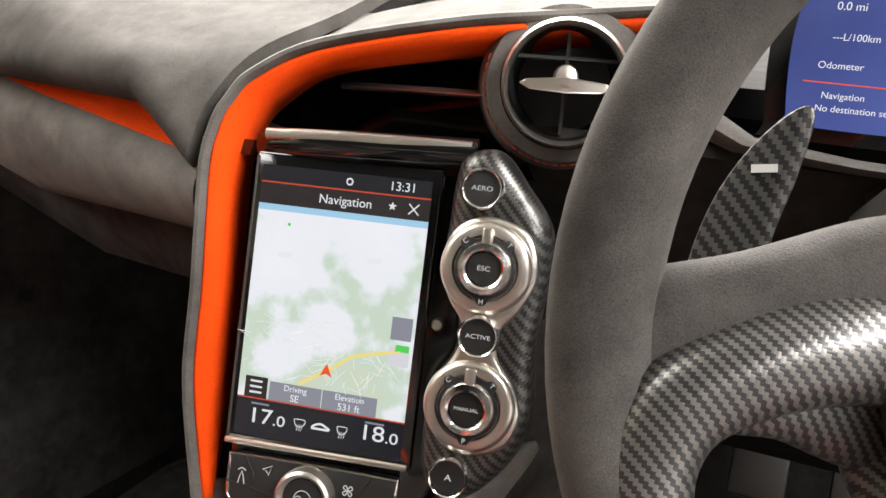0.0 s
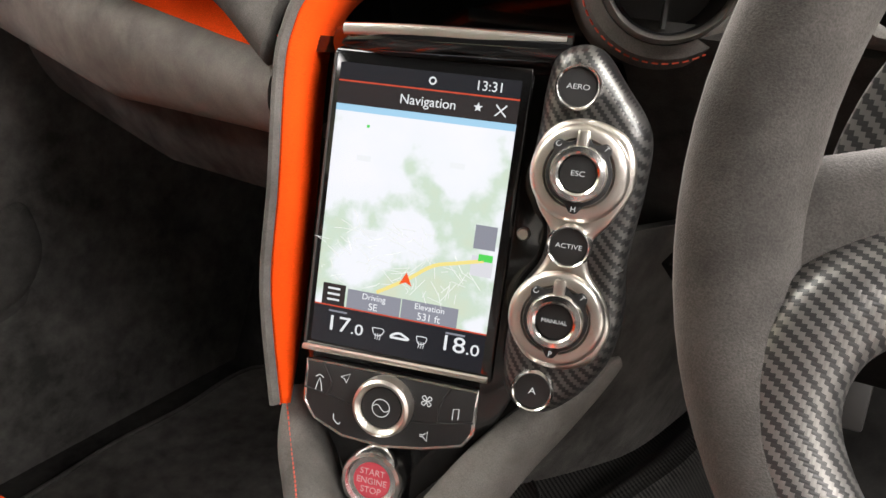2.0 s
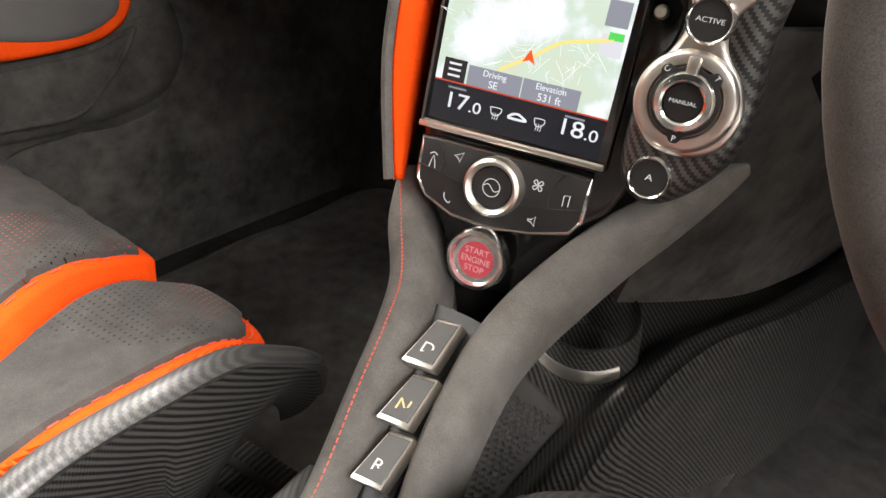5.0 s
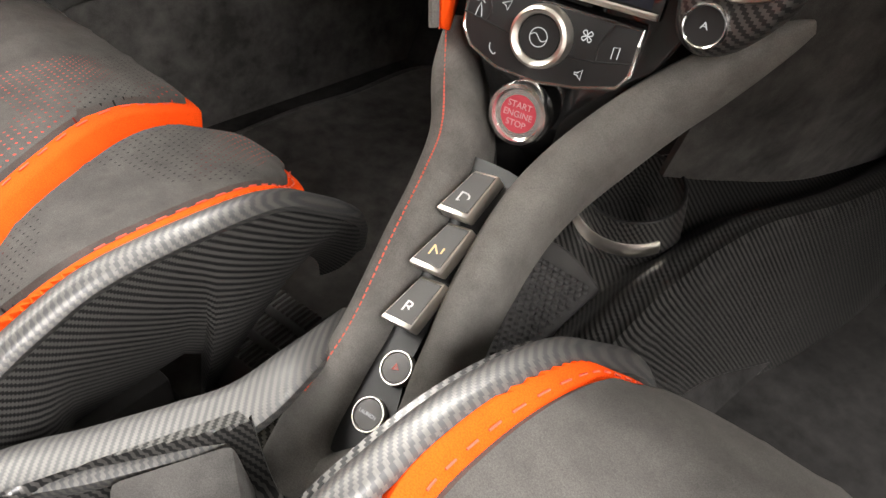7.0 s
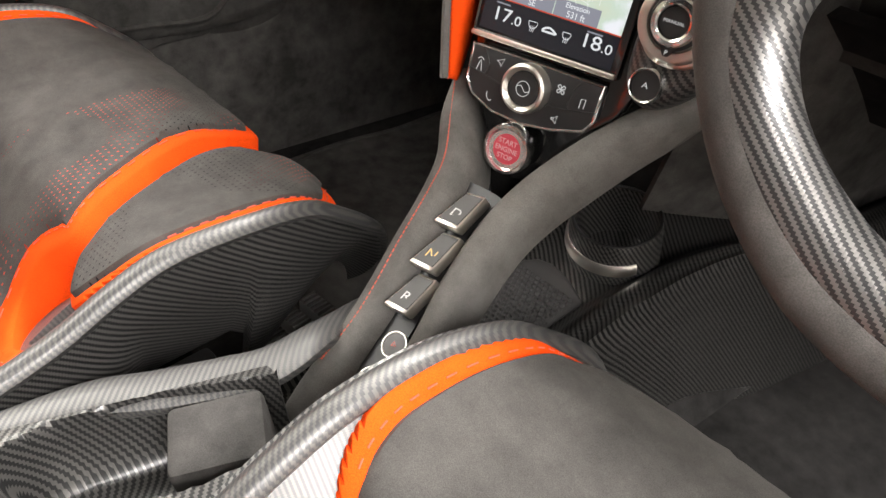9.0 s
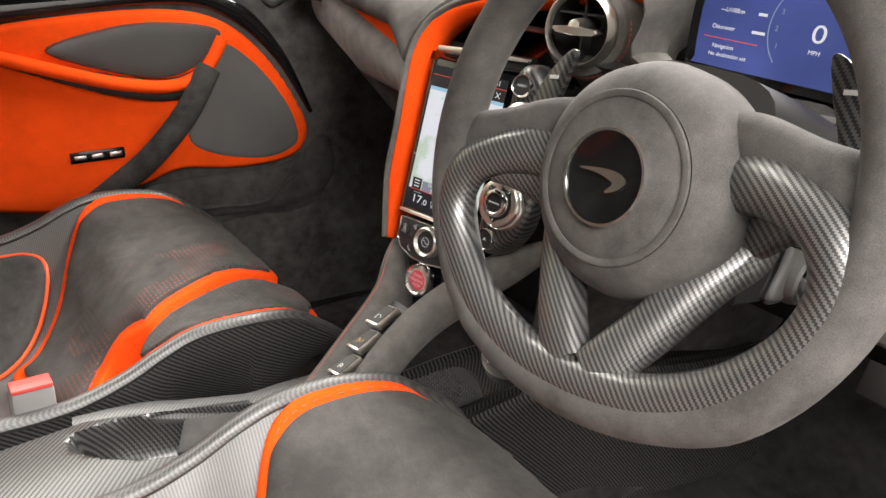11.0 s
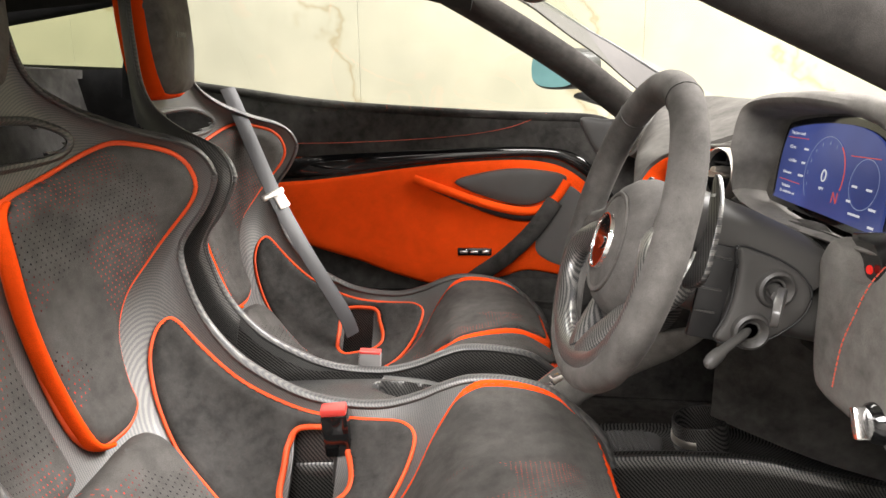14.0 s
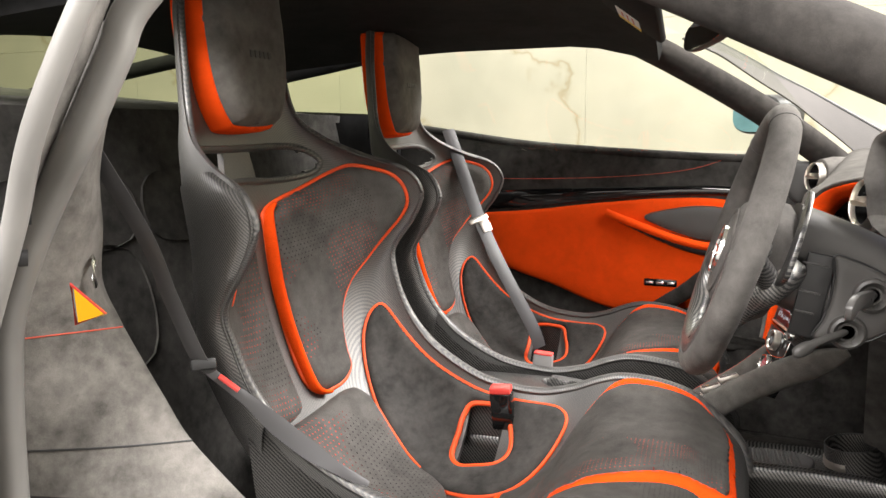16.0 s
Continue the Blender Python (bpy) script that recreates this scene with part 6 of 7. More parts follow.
for a, b, w in ((-0.062, 0.017, 0.010), (-0.062, 0.001, 0.008), (-0.062, -0.014, 0.012), (0.055, -0.010, 0.010), (0.082, -0.010, 0.010), (0.050, -0.026, 0.008), (0.095, -0.028, 0.012), (0.066, -0.038, 0.022), (0.100, -0.045, 0.010)):
    part("readout_bar", box((w, 0.0024, 0.0004), BM @ pose(a, b, 0.0008), 0), WHITE, body, "small unreadable readout")

# ---- passenger door ----
door = thing("passenger_door", "closed passenger door with orange suede panel and dark trim", "car door")


def door_s(off=0.0):
    """The door's inner face: a runs forward (y), b is the height; it leans out a little below the sill."""
    def f(a, b):
        bow = 0.05 * max(0, b - 0.62) - 0.18 * max(0, 0.36 - b) ** 1.5
        x = -0.66 + 0.11 * (a - 0.09) - bow + off
        return V(x, a, b), V(1, -0.11, 0).normalized()
    return f


D0 = door_s(-0.02)
main = [(-0.70, 0.10), (-0.70, 0.45), (-0.68, 0.70), (-0.60, 0.815), (-0.45, 0.795), (-0.20, 0.762), (0.19, 0.735), (0.40, 0.726), (0.50, 0.66), (0.545, 0.50), (0.570, 0.36), (0.562, 0.29), (0.525, 0.245), (0.46, 0.230), (0.33, 0.235), (0.0, 0.20), (-0.4, 0.12)]
part("door_panel", pad(D0, main, 0.012, 0.02, 0.03, 0.03), BLACK_SUEDE, door, "dark suede door lining")
orange = [(-0.62, 0.535), (-0.40, 0.566), (-0.24, 0.580), (-0.04, 0.606), (0.12, 0.622), (0.267, 0.624), (0.361, 0.597), (0.434, 0.526), (0.491, 0.420), (0.486, 0.366), (0.444, 0.342), (0.354, 0.340), (0.26, 0.352), (0.20, 0.335), (0.135, 0.320), (0.042, 0.310), (-0.065, 0.336), (-0.165, 0.372), (-0.261, 0.400), (-0.45, 0.46), (-0.62, 0.50)]
part("orange_panel", pad(door_s(-0.008), orange, 0.012, 0.010, 0.035, 0.03), ORANGE, door, "orange suede door insert")
gloss = [(-0.62, 0.545), (-0.40, 0.574), (-0.234, 0.588), (0.017, 0.617), (0.272, 0.632), (0.368, 0.604), (0.442, 0.530), (0.500, 0.425), (0.508, 0.430), (0.458, 0.545), (0.385, 0.630), (0.28, 0.656), (0.017, 0.651), (-0.234, 0.638), (-0.40, 0.630), (-0.62, 0.618)]
g_low, g_top = spline(gloss[:8], 6), spline(gloss[:7:-1], 6)


def gloss_fn(u, v):
    k = int(round(u * 42))
    a, b = g_low[k] * (1 - v) + g_top[k] * v
    return door_s(-0.005 + 0.006 * math.sin(math.pi * v) ** 0.5)(a, b)[0]


part("gloss_strip", sheet(gloss_fn, 42, 6, 0.004), PIANO, door, "gloss black strip")
part("sill_roll", tube([door_s(-0.014)(a, b)[0] for a, b in spline([(-0.66, 0.80), (-0.56, 0.806), (-0.45, 0.792), (-0.20, 0.758), (0.19, 0.731), (0.40, 0.722), (0.46, 0.70)], 8)], 0.012, 0.011, 12), BLACK_SUEDE, door, "rounded suede top of the door")
speaker = [(0.338, 0.566), (0.395, 0.535), (0.452, 0.458), (0.474, 0.388), (0.452, 0.362), (0.400, 0.354), (0.316, 0.374), (0.275, 0.412), (0.300, 0.490)]
part("speaker_grille", pad(door_s(0.004), speaker, 0.004, 0.010, 0.02, 0.02), SPEAKER, door, "dark perforated speaker grille")
eye = [(-0.019, 0.580), (0.06, 0.549), (0.168, 0.511), (0.259, 0.497), (0.319, 0.520), (0.350, 0.575), (0.262, 0.560), (0.17, 0.570), (0.06, 0.585)]
lip = spline([(-0.019, 0.582), (0.06, 0.553), (0.168, 0.517), (0.255, 0.503), (0.312, 0.524), (0.348, 0.576)], 8)
De = door_s(0.012)
k = len(lip)
# the shadow below the orange lip is built as a dark strip
part("pull_shadow", pad(door_s(0.004), [(-0.022, 0.576), (0.06, 0.536), (0.168, 0.493), (0.25, 0.477), (0.305, 0.495), (0.335, 0.54), (0.25, 0.515), (0.10, 0.548)], 0.012, 0.01, 0.02, 0.01), RUBBER, door, "dark strip standing in for the shadow under the pull")
part("pull_edge", tube([De(a, b)[0] for a, b in lip], [0.004 + 0.010 * math.sin(math.pi * i / (k - 1)) ** 0.7 for i in range(k)], 0.011, 12), ORANGE, door, "orange suede edge of the door pull")
pocket = [(0.080, 0.572), (0.165, 0.600), (0.252, 0.606), (0.345, 0.588), (0.318, 0.545), (0.262, 0.518), (0.185, 0.528)]
part("pull_pocket", pad(door_s(0.010), pocket, 0.003, 0.02, 0.02, 0.012), SATIN_GREY, door, "smooth dark pocket of the pull")
part("armrest_strap", tube([door_s(o)(a, b)[0] for a, b, o in spline([(0.320, 0.528, 0.012), (0.268, 0.460, 0.032), (0.200, 0.395, 0.040), (0.140, 0.348, 0.030), (0.10, 0.312, 0.008)], 6)], 0.021, 0.016, 12, up=(1, 0, 0)), BLACK_SUEDE, door, "dark suede grab handle")
sw_ = part("window_switch", box((0.006, 0.085, 0.020), Matrix.Translation(door_s(0.002)(0.128, 0.399)[0]) @ pose(0, 0, 0, 0, 0, -6.3), 0.002), PIANO, door, "gloss black switch plate")
for d in (-0.027, -0.001, 0.027):
    part("switch", box((0.006, 0.020, 0.009), Matrix.Translation(door_s(0.006)(0.128 + d, 0.399)[0]) @ pose(0, 0, 0, 0, 0, -6.3), 0.002), CHROME, sw_, "chrome switch")
st = [door_s(-0.006)(a, b)[0] for a, b in spline([(-0.45, 0.668), (-0.2, 0.668), (0.05, 0.680), (0.2, 0.700), (0.30, 0.735)], 16)]
part("stitch_line", tube(st, 0.0006, seg=5), THREAD, door, "fine red stitch line")
lower = [(0.20, 0.330), (0.35, 0.332), (0.45, 0.335), (0.515, 0.38), (0.545, 0.37), (0.55, 0.31), (0.515, 0.262), (0.45, 0.248), (0.33, 0.250), (0.20, 0.27)]
part("lower_pocket", pad(door_s(-0.010), lower, 0.012, 0.02, 0.03, 0.02), BLACK_SUEDE, door, "dark suede lower panel")
part("pocket_rim", tube([door_s(0.004)(a, b)[0] for a, b in spline([(0.485, 0.352), (0.465, 0.322), (0.430, 0.290), (0.393, 0.268), (0.315, 0.274), (0.20, 0.282)], 6)], 0.004, seg=8), BLACK_SUEDE, door, "raised rim of the door pocket")
part("tweeter_trim", pad(door_s(-0.004), [(0.378, 0.724), (0.43, 0.722), (0.475, 0.712), (0.480, 0.65), (0.445, 0.618), (0.415, 0.645), (0.393, 0.68)], 0.010, 0.012, 0.02, 0.02), SOFT_DARK, door, "dark corner trim")
# outside mirror
mir = thing("side_mirror", "dark wing mirror outside the passenger window", "wing mirror")
mm = frame_of(V(-0.955, 0.362, 0.838), V(1, 0.9, 0), V(0, 0, 1))
part("housing", slab([mm @ V(0.088 * math.copysign(abs(math.cos(k)) ** 0.7, math.cos(k)), 0.056 * math.copysign(abs(math.sin(k)) ** 0.7, math.sin(k)), 0) for k in np.linspace(0, 2 * math.pi, 33)[:-1]], mm.to_3x3() @ V(0, 0, -0.10), 0.01), DARK, mir, "dark mirror housing")
# the teal reflection is put into the glass colour
part("mirror_glass", slab([mm @ V(0.080 * math.copysign(abs(math.cos(k)) ** 0.7, math.cos(k)), 0.049 * math.copysign(abs(math.sin(k)) ** 0.7, math.sin(k)), 0.003) for k in np.linspace(0, 2 * math.pi, 33)[:-1]], mm.to_3x3() @ V(0, 0, -0.002)), material("mirror_glass", (0.26, 0.52, 0.58), 0.03, 1.0)[0], mir, "mirror glass, its teal reflection put into the colour")
part("mirror_arm", tube([V(-0.96, 0.44, 0.765), V(-0.86, 0.50, 0.745), V(-0.74, 0.52, 0.735)], 0.03, 0.010, 12), DARK, mir, "thin mirror arm")

# ---- tunnel between the seats ----
tunnel = thing("tunnel", "carbon fibre centre tunnel with a rubber-lined tray", "centre tunnel", kind="structure")


def tunnel_fn(u, v):
    y = -0.55 + 1.45 * v
    zc = 0.241 - 0.10 * max(0, y - 0.55)
    pts = [(-0.085, 0.0), (-0.080, zc - 0.07), (-0.062, zc - 0.016), (-0.040, zc - 0.024), (0.030, zc - 0.024), (0.046, zc - 0.018), (0.060, zc - 0.003), (0.074, zc - 0.002), (0.093, zc - 0.024), (0.104, 0.0)]
    x, z = spline(pts, 4)[int(round(u * 36))]
    return (x + float(np.interp(y, (0.40, 0.48, 0.534, 0.58, 0.636, 0.75, 0.90), (0.0, 0.008, 0.020, 0.038, 0.060, 0.090, 0.115))), y, z)


part("tunnel_cover", sheet(tunnel_fn, 36, 58, 0.006), CARBON_DARK, tunnel, "glossy carbon fibre cover")


# shallow carbon tub between the seats: outer rim, inner oval hollow
def tub_edge(k, f, z):
    y = -0.36 + 0.46 * k
    l = -0.082 + 0.066 * min(1, max(0, (y + 0.05) / 0.15))
    r = 0.088 - 0.03 * max(0, y)
    c = 0.5 * (l + r)
    return (c + (l - c) * f, y, z), (c + (r - c) * f, y, z)


HOLLOW_L = ((-0.075, -0.062, -0.021, 0.030, 0.076, 0.114, 0.16), (-0.040, -0.053, -0.052, -0.036, -0.009, 0.012, 0.02))
HOLLOW_R = ((-0.075, -0.062, -0.045, -0.020, 0.020, 0.08, 0.16), (-0.028, -0.012, 0.008, 0.027, 0.044, 0.056, 0.06))


def tub_fn(u, v):
    a, b = tub_edge(v, 1.0, 0.0)
    y = a[1]
    x = a[0] + (b[0] - a[0]) * u
    l, r = float(np.interp(y, *HOLLOW_L)), float(np.interp(y, *HOLLOW_R))
    q = abs(2 * (x - l) / (r - l) - 1)
    dip = min(1, max(0, (y + 0.075) / 0.030)) * (0.5 + 0.5 * math.tanh((0.14 - y) / 0.02))
    hollow = dip * dip * (3 - 2 * dip) * max(0, 1 - min(1, q ** 4))
    s = abs(2 * u - 1)
    edge = -0.07 * max(0, s - 0.86) / 0.14 - 0.006 * s * s
    return (x, y, 0.318 - 0.055 * hollow + edge - 0.02 * max(0, -0.15 - y))


part("tub", sheet(tub_fn, 60, 90, 0.006), CARBON_TOP, tunnel, "carbon fibre tub between the seats")
part("tub_rail", tube(spline([(-0.076, -0.06, 0.308), (-0.062, 0.0, 0.306), (-0.040, 0.042, 0.304), (-0.016, 0.10, 0.302), (-0.020, 0.15, 0.298), (-0.034, 0.20, 0.285)], 6), np.interp(range(31), (0, 8, 16, 24, 30), (0.011, 0.016, 0.019, 0.013, 0.007)), 0.006, 16, power=3.0), CARBON_EDGE, tunnel, "carbon edge of the tub, its highlight put into the colour")
part("tray_mat", pad(flat((0, 0, 0.2185), (1, 0, 0), (0, 1, 0)), [(-0.036, 0.20), (0.036, 0.20), (0.040, 0.36), (0.034, 0.40), (-0.036, 0.40)], 0.004, 0.005, 0.02, 0.02), MAT_RUBBER, tunnel, "studded rubber mat")
stud = bmesh.new()
for i in range(14):
    for j in range(33):
        x, y = -0.036 + 0.0056 * i + (0.0028 if j % 2 else 0), 0.203 + 0.0058 * j
        if x < 0.036:
            bmesh.ops.create_cone(stud, cap_ends=True, segments=6, radius1=0.0026, radius2=0.0015, depth=0.0022, matrix=pose(x, y, 0.2236))
tagged(part("mat_studs", stud, MAT_RUBBER, tunnel, "small raised studs"), kind="stuff")
part("armrest_pad", box((0.050, 0.060, 0.050), pose(0.014, 0.052, 0.287, 6, 4, -28), 0.005), BLACK_SUEDE, tunnel, "dark suede block")
cup = thing("cup_holder", "black cup holder with a satin ring", "cup holder")
cm = pose(0.014, 0.478, 0.210, 10, 0, 0)
part("cup", turned([(0.047, -0.014), (0.046, 0.004), (0.0445, 0.050), (0.043, 0.062), (0.040, 0.061), (0.038, 0.050), (0.036, 0.006), (0.001, 0.005)], cm, 48), CARBON_SIDE, cup, "carbon cup wall")
part("rim", tube([cm @ V(0.0415 * math.cos(k), 0.0415 * math.sin(k), 0.062) for k in np.linspace(0, 2 * math.pi, 49)[:-1]], 0.0016, 0.0016, 8, closed=True), SATIN_BLACK, cup, "thin black rim")
part("ring", tube([cm @ V(0.0458 * math.cos(k), 0.0458 * math.sin(k), 0.034) for k in np.linspace(math.pi * 0.95, math.pi * 1.85, 28)], 0.0022, 0.0065, 10, power=3), SILVER, cup, "satin metal band")
part("foot_ring", tube([cm @ V(0.0485 * math.cos(k), 0.0485 * math.sin(k), -0.002) for k in np.linspace(math.pi * 1.0, math.pi * 2.0, 28)], 0.003, 0.003, 8), SATIN_BLACK, cup, "satin black foot ring")

# ---- belts ----
def ribbon(name, parent, pts, w, face):
    """Soft webbing along a line, its broad side towards face; w: half its width, one number or one for each point."""
    line = spline(pts, 8)
    rings, n = [], Vector(face).normalized()
    half = np.interp(np.linspace(0, 1, len(line)), np.linspace(0, 1, len(pts)), w if hasattr(w, "__len__") else [w] * len(pts))
    for i in range(len(line)):
        t = Vector(line[min(i + 1, len(line) - 1)] - line[max(i - 1, 0)]).normalized()
        side, p = t.cross(n).normalized(), Vector(line[i])
        up = side.cross(t).normalized()
        crown = 0.10 * half[i]
        over = [p + side * half[i] * k + up * (crown * (1 - k * k) + 0.0008) for k in (-1, -0.6, 0, 0.6, 1)]
        rings.append([q - up * 0.0016 for q in over] + over[::-1])
    part(name, skin(rings), WEBBING, parent, "dark grey belt webbing")


def belt(name, pts, w, label, face=(0.75, 0.6, 0.2)):
    b = thing(name, label, "seat belt", "seat belts")
    ribbon("webbing", b, pts, w, face)
    return b


pb = belt("seat_belt", [(-0.562, -0.428, 0.805), (-0.553, -0.412, 0.770), (-0.53, -0.370, 0.672), (-0.50, -0.322, 0.567), (-0.48, -0.256, 0.442), (-0.475, -0.18, 0.305), (-0.475, -0.16, 0.25)], 0.0175, "grey passenger belt hanging before the seat back")
down, out = V(0.05, 0.14, -0.23), V(0.75, 0.6, 0.2)
m = frame_of(V(-0.498, -0.325, 0.566), (-down).cross(out), -down)
part("tongue", box((0.056, 0.014, 0.008), m @ pose(0, 0.008, 0.004), 0.003), SILVER, pb, "chrome belt tongue")
part("tongue_blade", box((0.026, 0.034, 0.003), m @ pose(0.010, -0.014, 0.004), 0.001), SILVER, pb, "chrome belt tongue")
db = belt("seat_belt", [(0.70, -0.45, 0.80), (0.672, -0.405, 0.69), (0.655, -0.389, 0.615), (0.635, -0.373, 0.541), (0.622, -0.366, 0.515)], 0.010, "grey driver belt folded over the seat bolster", (1, 0.1, 0.25))
ribbon("lap_webbing", db, [(0.626, -0.374, 0.526), (0.611, -0.352, 0.499), (0.597, -0.328, 0.473), (0.586, -0.297, 0.441), (0.578, -0.257, 0.409), (0.571, -0.215, 0.383), (0.556, -0.188, 0.362)], [0.006, 0.006, 0.008, 0.012, 0.012, 0.007, 0.005], (0.65, -0.1, 0.75))
part("tongue", box((0.030, 0.012, 0.014), pose(0.630, -0.368, 0.528, 20, 0, -50), 0.003), DARK, db, "dark belt tongue")
part("tongue_blade", box((0.010, 0.030, 0.004), pose(0.616, -0.343, 0.502, -40, 0, 20), 0.001), RED, db, "red edged blade")


def buckle(at, turn, mat, label, cap=0.012):
    b = thing("belt_buckle", label, "belt buckle", "belt buckles")
    m = Matrix.Translation(at) @ pose(0, 0, 0, *turn)
    part("case", box((0.024, 0.040, 0.070), m @ pose(0, 0, -0.035), 0.004), mat, b, "dark buckle case")
    part("button", box((0.024, 0.038, cap), m @ pose(0, 0, cap * 0.5 - 0.001), min(0.003, cap * 0.3)), RED, b, "red release button")
    part("stem", tube([m @ V(0, 0, -0.065), m @ V(0.0, -0.01, -0.12)], 0.010, 0.006, 8), SOFT_DARK, b, "dark stem")
    return b


buckle(V(0.130, -0.117, 0.345), (4, 6, 0), PIANO, "black belt buckle with a red button beside the seat")
buckle(V(-0.115, -0.085, 0.345), (-4, -4, 0), GREY_PLASTIC, "grey belt buckle with a red button beside the seat", 0.005)

# ---- door aperture behind the driver seat ----
SEAL_LINE = [(0.62, -0.16, 1.075), (0.70, -0.25, 1.02), (0.76, -0.318, 0.931), (0.78, -0.335, 0.877), (0.80, -0.364, 0.805), (0.80, -0.40, 0.755), (0.80, -0.439, 0.694), (0.80, -0.474, 0.623), (0.80, -0.488, 0.536), (0.80, -0.495, 0.421), (0.815, -0.48, 0.28), (0.84, -0.38, 0.12)]
pillar("door_seal", SEAL_LINE, 0.017, 0.014, SEAL, "broad grey rubber seal round the open door aperture", up=(1, 0, 0))
pillar("cant_rail_right", [(0.49, -0.06, 1.06), (0.54, -0.12, 1.075), (0.62, -0.16, 1.075)], 0.035, 0.03, ROOF, "roof rail covered in dark suede")
# trim between the seal and the seat
inner_line = [(0.70, -0.371, 0.943), (0.70, -0.43, 0.785), (0.68, -0.455, 0.70), (0.665, -0.476, 0.635), (0.66, -0.461, 0.589), (0.66, -0.446, 0.562), (0.66, -0.405, 0.496), (0.66, -0.369, 0.443), (0.67, -0.288, 0.381)]
outer_line = [(0.762, -0.325, 0.931), (0.795, -0.378, 0.805), (0.795, -0.410, 0.755), (0.795, -0.447, 0.694), (0.795, -0.480, 0.623), (0.795, -0.490, 0.57), (0.795, -0.495, 0.536), (0.795, -0.500, 0.47), (0.795, -0.500, 0.421)]
a_, b_ = spline(inner_line, 6), spline(outer_line, 6)


def trim_at(k, f, lift=0.0):
    p = Vector(a_[k] * (1 - f) + b_[k] * f)
    h = math.sin(math.pi * f)
    return p + V(0.45, 0.75, 0.2) * (0.022 * h + lift)


trim = part("b_pillar_trim", skin([[trim_at(k, f) for f in np.linspace(0, 1, 9)] for k in range(len(a_))], False, False), TRIM_SUEDE)
tagged(trim, "grey suede trim behind the driver door", "trim", kind="structure")
part("seam", tube([trim_at(42, f, 0.001) for f in np.linspace(0, 1, 9)], 0.0012, seg=6), RUBBER, trim, "dark seam")
part("stitching", tube([trim_at(27, f, 0.001) for f in np.linspace(0.02, 1, 9)], 0.0008, seg=6), THREAD, trim, "orange stitch line")
side_in = part("b_pillar_return", skin([[Vector(p), Vector(p) + V(-0.03, -0.05, -0.01), Vector(p) + V(-0.05, -0.16, -0.02)] for p in a_], False, False), BLACK_SUEDE)
tagged(side_in, "dark inner side of the door pillar", "trim", kind="structure")
# shut face outside the seal with its bolts
o_line = [(0.84, -0.255, 1.0), (0.88, -0.275, 0.907), (0.90, -0.314, 0.81), (0.90, -0.345, 0.73), (0.905, -0.39, 0.62), (0.91, -0.43, 0.50), (0.91, -0.44, 0.36)]
i_line = [(0.755, -0.33, 0.98), (0.785, -0.345, 0.90), (0.805, -0.385, 0.805), (0.81, -0.425, 0.73), (0.81, -0.48, 0.62), (0.81, -0.50, 0.50), (0.815, -0.50, 0.36)]
oo, ii = spline(o_line, 5), spline(i_line, 5)
shut = part("shut_face", skin([[Vector(p * (1 - f) + q * f) + V(0, -0.012, 0) * math.sin(math.pi * f) for f in np.linspace(0, 1, 5)] for p, q in zip(oo, ii)], False, False), TRIM_SUEDE)
tagged(shut, "grey suede shut face beside the door seal", "trim", kind="structure")
part("outer_seal", tube(oo, 0.010, 0.010, 10), SEAL, shut, "grey outer seal")
for p in ((0.885, -0.350, 0.738), (0.885, -0.358, 0.702)):
    part("bolt", turned([(0.001, 0.006), (0.006, 0.005), (0.0075, 0.0), (0.0075, -0.006)], frame_of(p, (0.45, 0.5, 0), (0, 0.1, 1)), 16), RUBBER, shut, "black bolt")
# sticker is given emission for brightness, though it is no lamp
tri = part("warning_sticker", slab([V(0.769, -0.418, 0.652), V(0.769, -0.378, 0.625), V(0.769, -0.416, 0.612)], V(0.003, 0.003, 0)), glow("glowing_amber_sticker", (1.0, 0.46, 0.01), 1.7))
tagged(tri, "small orange triangular warning sticker, made to glow", "reflector")
part("edge", tube([V(0.772, -0.418, 0.653), V(0.772, -0.377, 0.625), V(0.772, -0.416, 0.611)], 0.0018, seg=6, closed=True), RED, tri, "red edge")
# belt guide and quilted bulkhead pads
guide = thing("belt_guide", "chrome belt guide loop on the door pillar", "belt guide")
part("loop", tube([V(0.70, -0.455, 0.668), V(0.715, -0.440, 0.665), V(0.722, -0.435, 0.648), V(0.715, -0.440, 0.640)], 0.0025, 0.005, 8), CHROME, guide, "chrome loop")
for x0, x1, z0, z1 in ((0.29, 0.53, 0.42, 0.61), (0.28, 0.54, 0.63, 0.745), (-0.05, 0.20, 0.62, 0.74)):
    bp = part("bulkhead_pad", pad(flat((0, -0.645, 0), (1, 0, 0), (0, -0.16, 0.8)), [(x0, z0), (x1, z0), (x1, z1), (x0, z1)], 0.018, 0.02, 0.03, 0.03, n=5), BLACK_SUEDE)
    tagged(bp, "dark quilted pad on the bulkhead", "pad", kind="structure")

# ---- roof fittings ----
visor = thing("sun_visor", "dark suede sun visor with a small label", "sun visor")
vmx = frame_of(V(0.28, 0.095, 0.980), (1, 0, 0.05), (0, 0.80, -0.60))
part("visor_body", box((0.30, 0.12, 0.014), vmx, 0.006), ROOF, visor, "dark suede visor")
lab = part("label", box((0.06, 0.042, 0.001), vmx @ pose(-0.10, 0.0, -0.0078), 0), plastic("paper_label", (0.72, 0.70, 0.66), 0.6), visor, "white printed label")
part("label_strip", box((0.022, 0.042, 0.001), vmx @ pose(-0.142, 0.0, -0.0078), 0), plastic("yellow_label", (0.80, 0.50, 0.02), 0.6), visor, "yellow label strip")
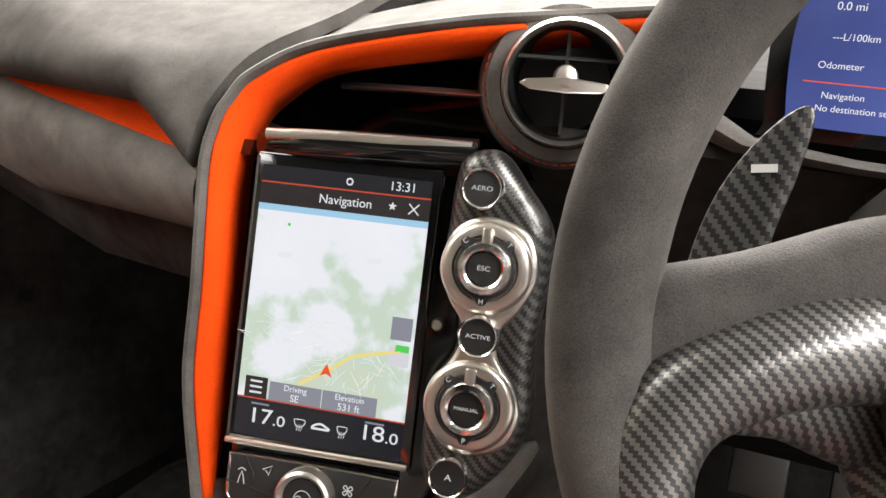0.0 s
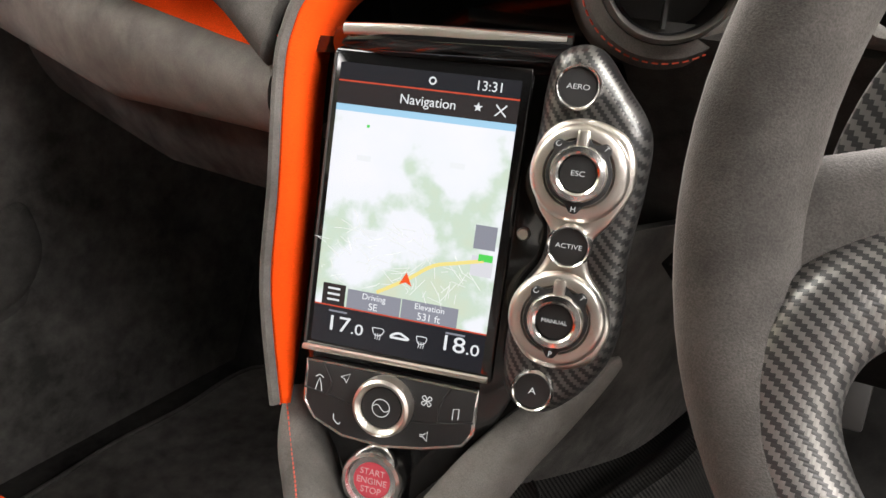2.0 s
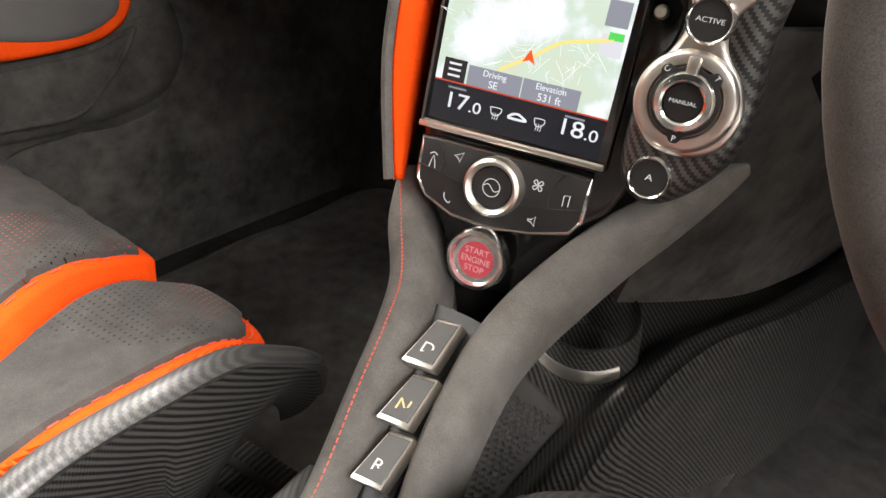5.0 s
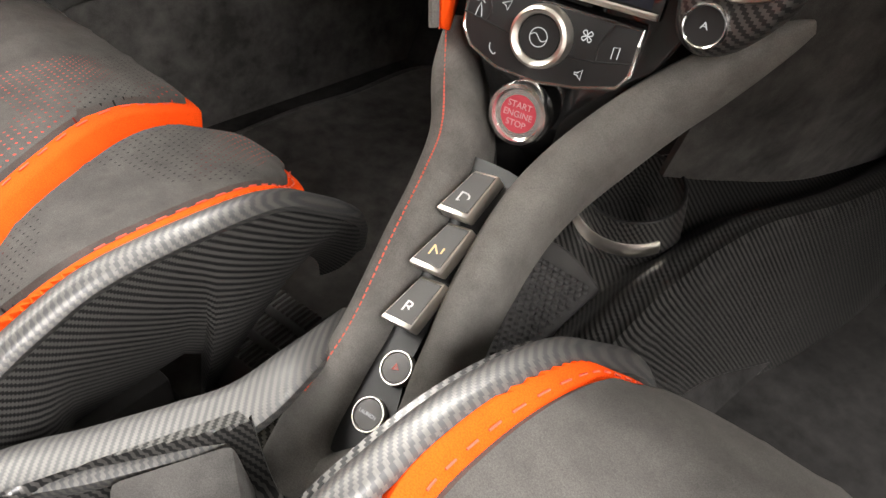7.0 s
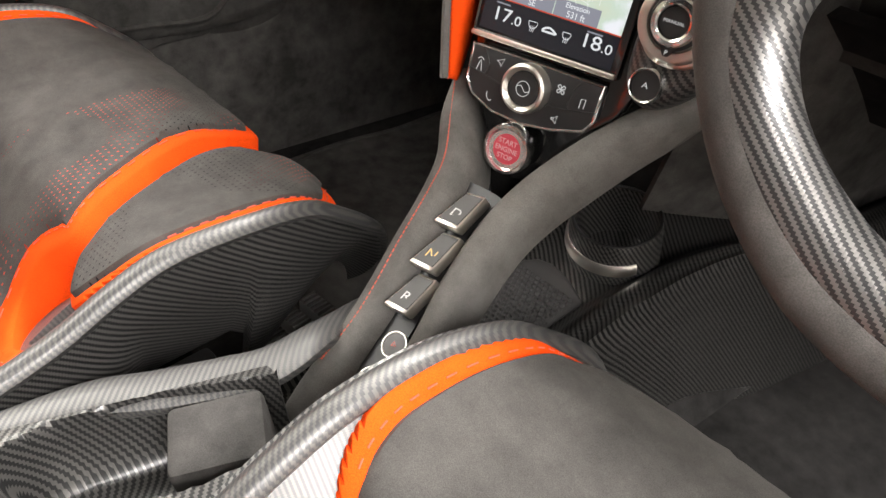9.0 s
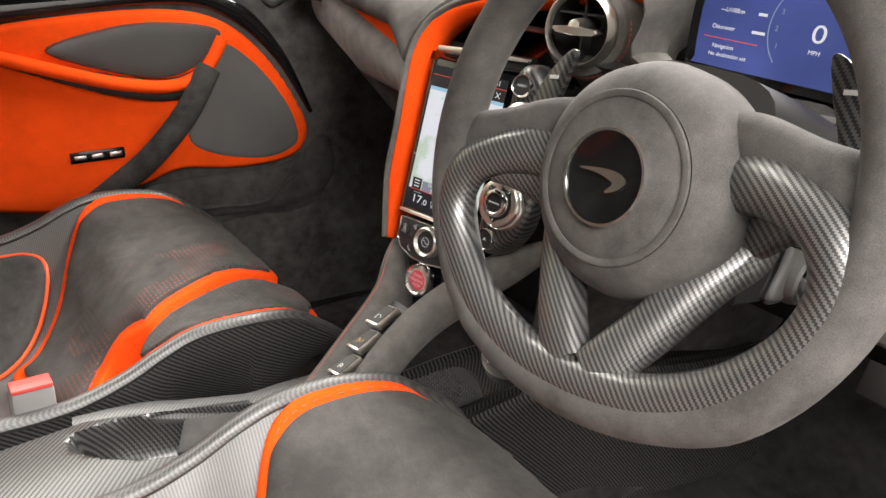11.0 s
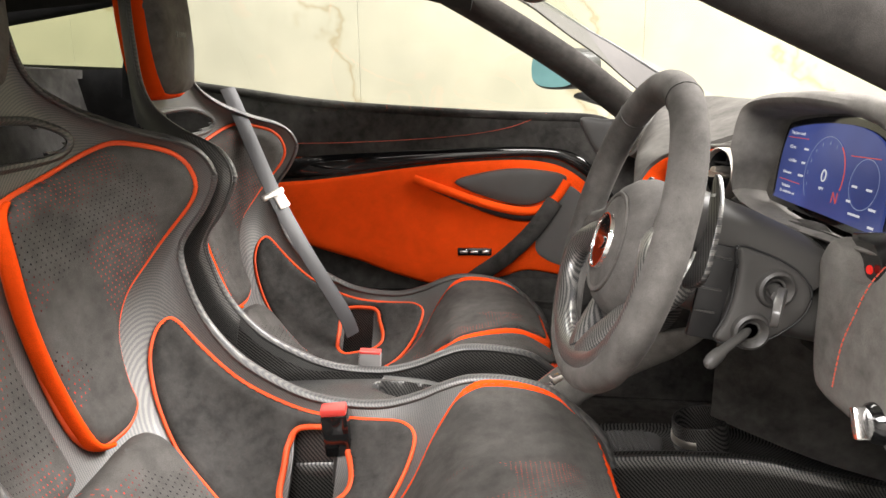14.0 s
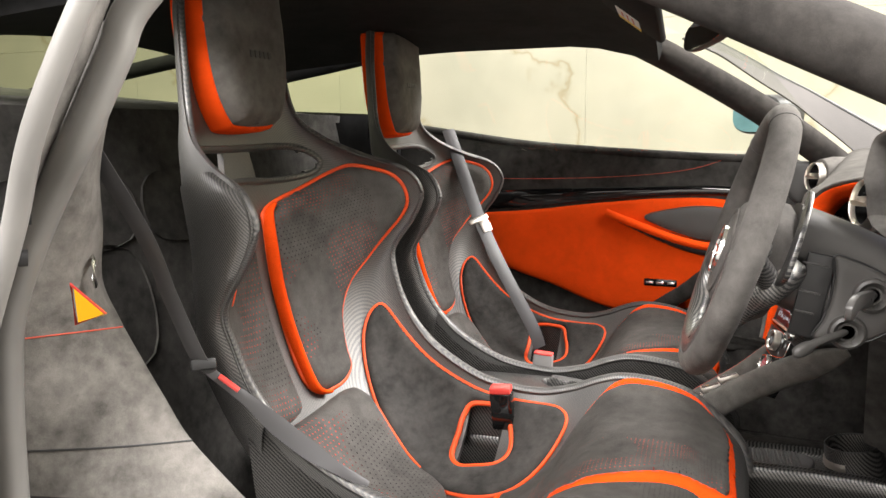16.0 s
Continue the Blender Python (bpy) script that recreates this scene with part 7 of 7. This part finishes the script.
for k in range(3):
    part("print_bar", box((0.045 - 0.01 * k, 0.003, 0.0006), vmx @ pose(-0.10, 0.010 - 0.010 * k, -0.0087), 0), RED, lab, "red print")
mirror = thing("rear_view_mirror", "frameless interior mirror on a short stem", "mirror")
mm = frame_of(V(0.055, 0.202, 0.960), (0.95, 0.30, 0.05), (0, 0.15, 1))
oval = [(0.105 * math.copysign(abs(math.cos(k)) ** 0.6, math.cos(k)), 0.026 * math.copysign(abs(math.sin(k)) ** 0.6, math.sin(k))) for k in np.linspace(0, 2 * math.pi, 33)[:-1]]
part("back", slab([mm @ V(a, b, 0) for a, b in oval], mm.to_3x3() @ V(0, 0, -0.014), 0.003), SOFT_DARK, mirror, "dark mirror back")
part("glass", slab([mm @ V(a * 0.97, b * 0.93, 0.0015) for a, b in oval], mm.to_3x3() @ V(0, 0, -0.001)), material("interior_mirror", (0.9, 0.9, 0.88), 0.02, 1.0)[0], mirror, "mirror glass")
part("stem", tube([V(0.055, 0.225, 0.96), V(0.05, 0.19, 1.0), V(0.04, 0.12, 1.04)], 0.011, seg=10), DARK, mirror, "dark stem")
# ribbed heel blocks on the floor beside the tunnel
for k in range(3):
    hm = pose(-0.178 - 0.004 * k, 0.267 - 0.030 * k, 0.0, 0, 0, 3)
    strip = part("heel_block", box((0.085, 0.022, 0.100), hm @ pose(0, 0, 0.072), 0.003), GREY_PLASTIC)
    tagged(strip, "pale ribbed heel block beside the tunnel", "trim", kind="structure")
    for i in range(14):
        part("rib", box((0.0028, 0.020, 0.003), hm @ pose(-0.039 + 0.006 * i, 0, 0.1225), 0.0006, 1), PALE_TRIM, strip)
# loose mat in the passenger footwell
mat = thing("floor_mat", "dark suede-edged floor mat in the passenger footwell", "floor mat")
m_out = [(-0.545, 0.50), (-0.520, 0.64), (-0.488, 0.79), (-0.30, 0.80), (-0.12, 0.78), (-0.10, 0.50), (-0.11, 0.20), (-0.30, 0.16), (-0.54, 0.20)]
part("mat_body", pad(flat((0, 0, 0.040), (1, 0, 0), (0, 1, 0)), m_out, 0.008, 0.008, 0.04, 0.04), LINING, mat, "dark carpet mat")
part("mat_edge", tube([V(a, b, 0.046) for a, b in spline(m_out, 8, True)], 0.004, seg=8, closed=True), BLACK_SUEDE, mat, "sewn suede edge")
# pedals
for x in (0.27, 0.365):
    p = thing("pedal", "dark metal pedal with a ribbed face", "pedal", "pedals")
    part("face", box((0.055, 0.010, 0.055), pose(x, 0.755, 0.285, -25), 0.004), SOFT_DARK, p, "dark pedal face")
    for k in range(3):
        part("rib", box((0.048, 0.004, 0.005), pose(x, 0.7455 + 0.007 * k, 0.270 + 0.015 * k, -25), 0.001), SILVER, p, "metal rib")
    part("arm", tube([V(x, 0.765, 0.30), V(x, 0.83, 0.39), V(x, 0.90, 0.47)], 0.009, seg=8), DARK, p, "dark pedal arm")
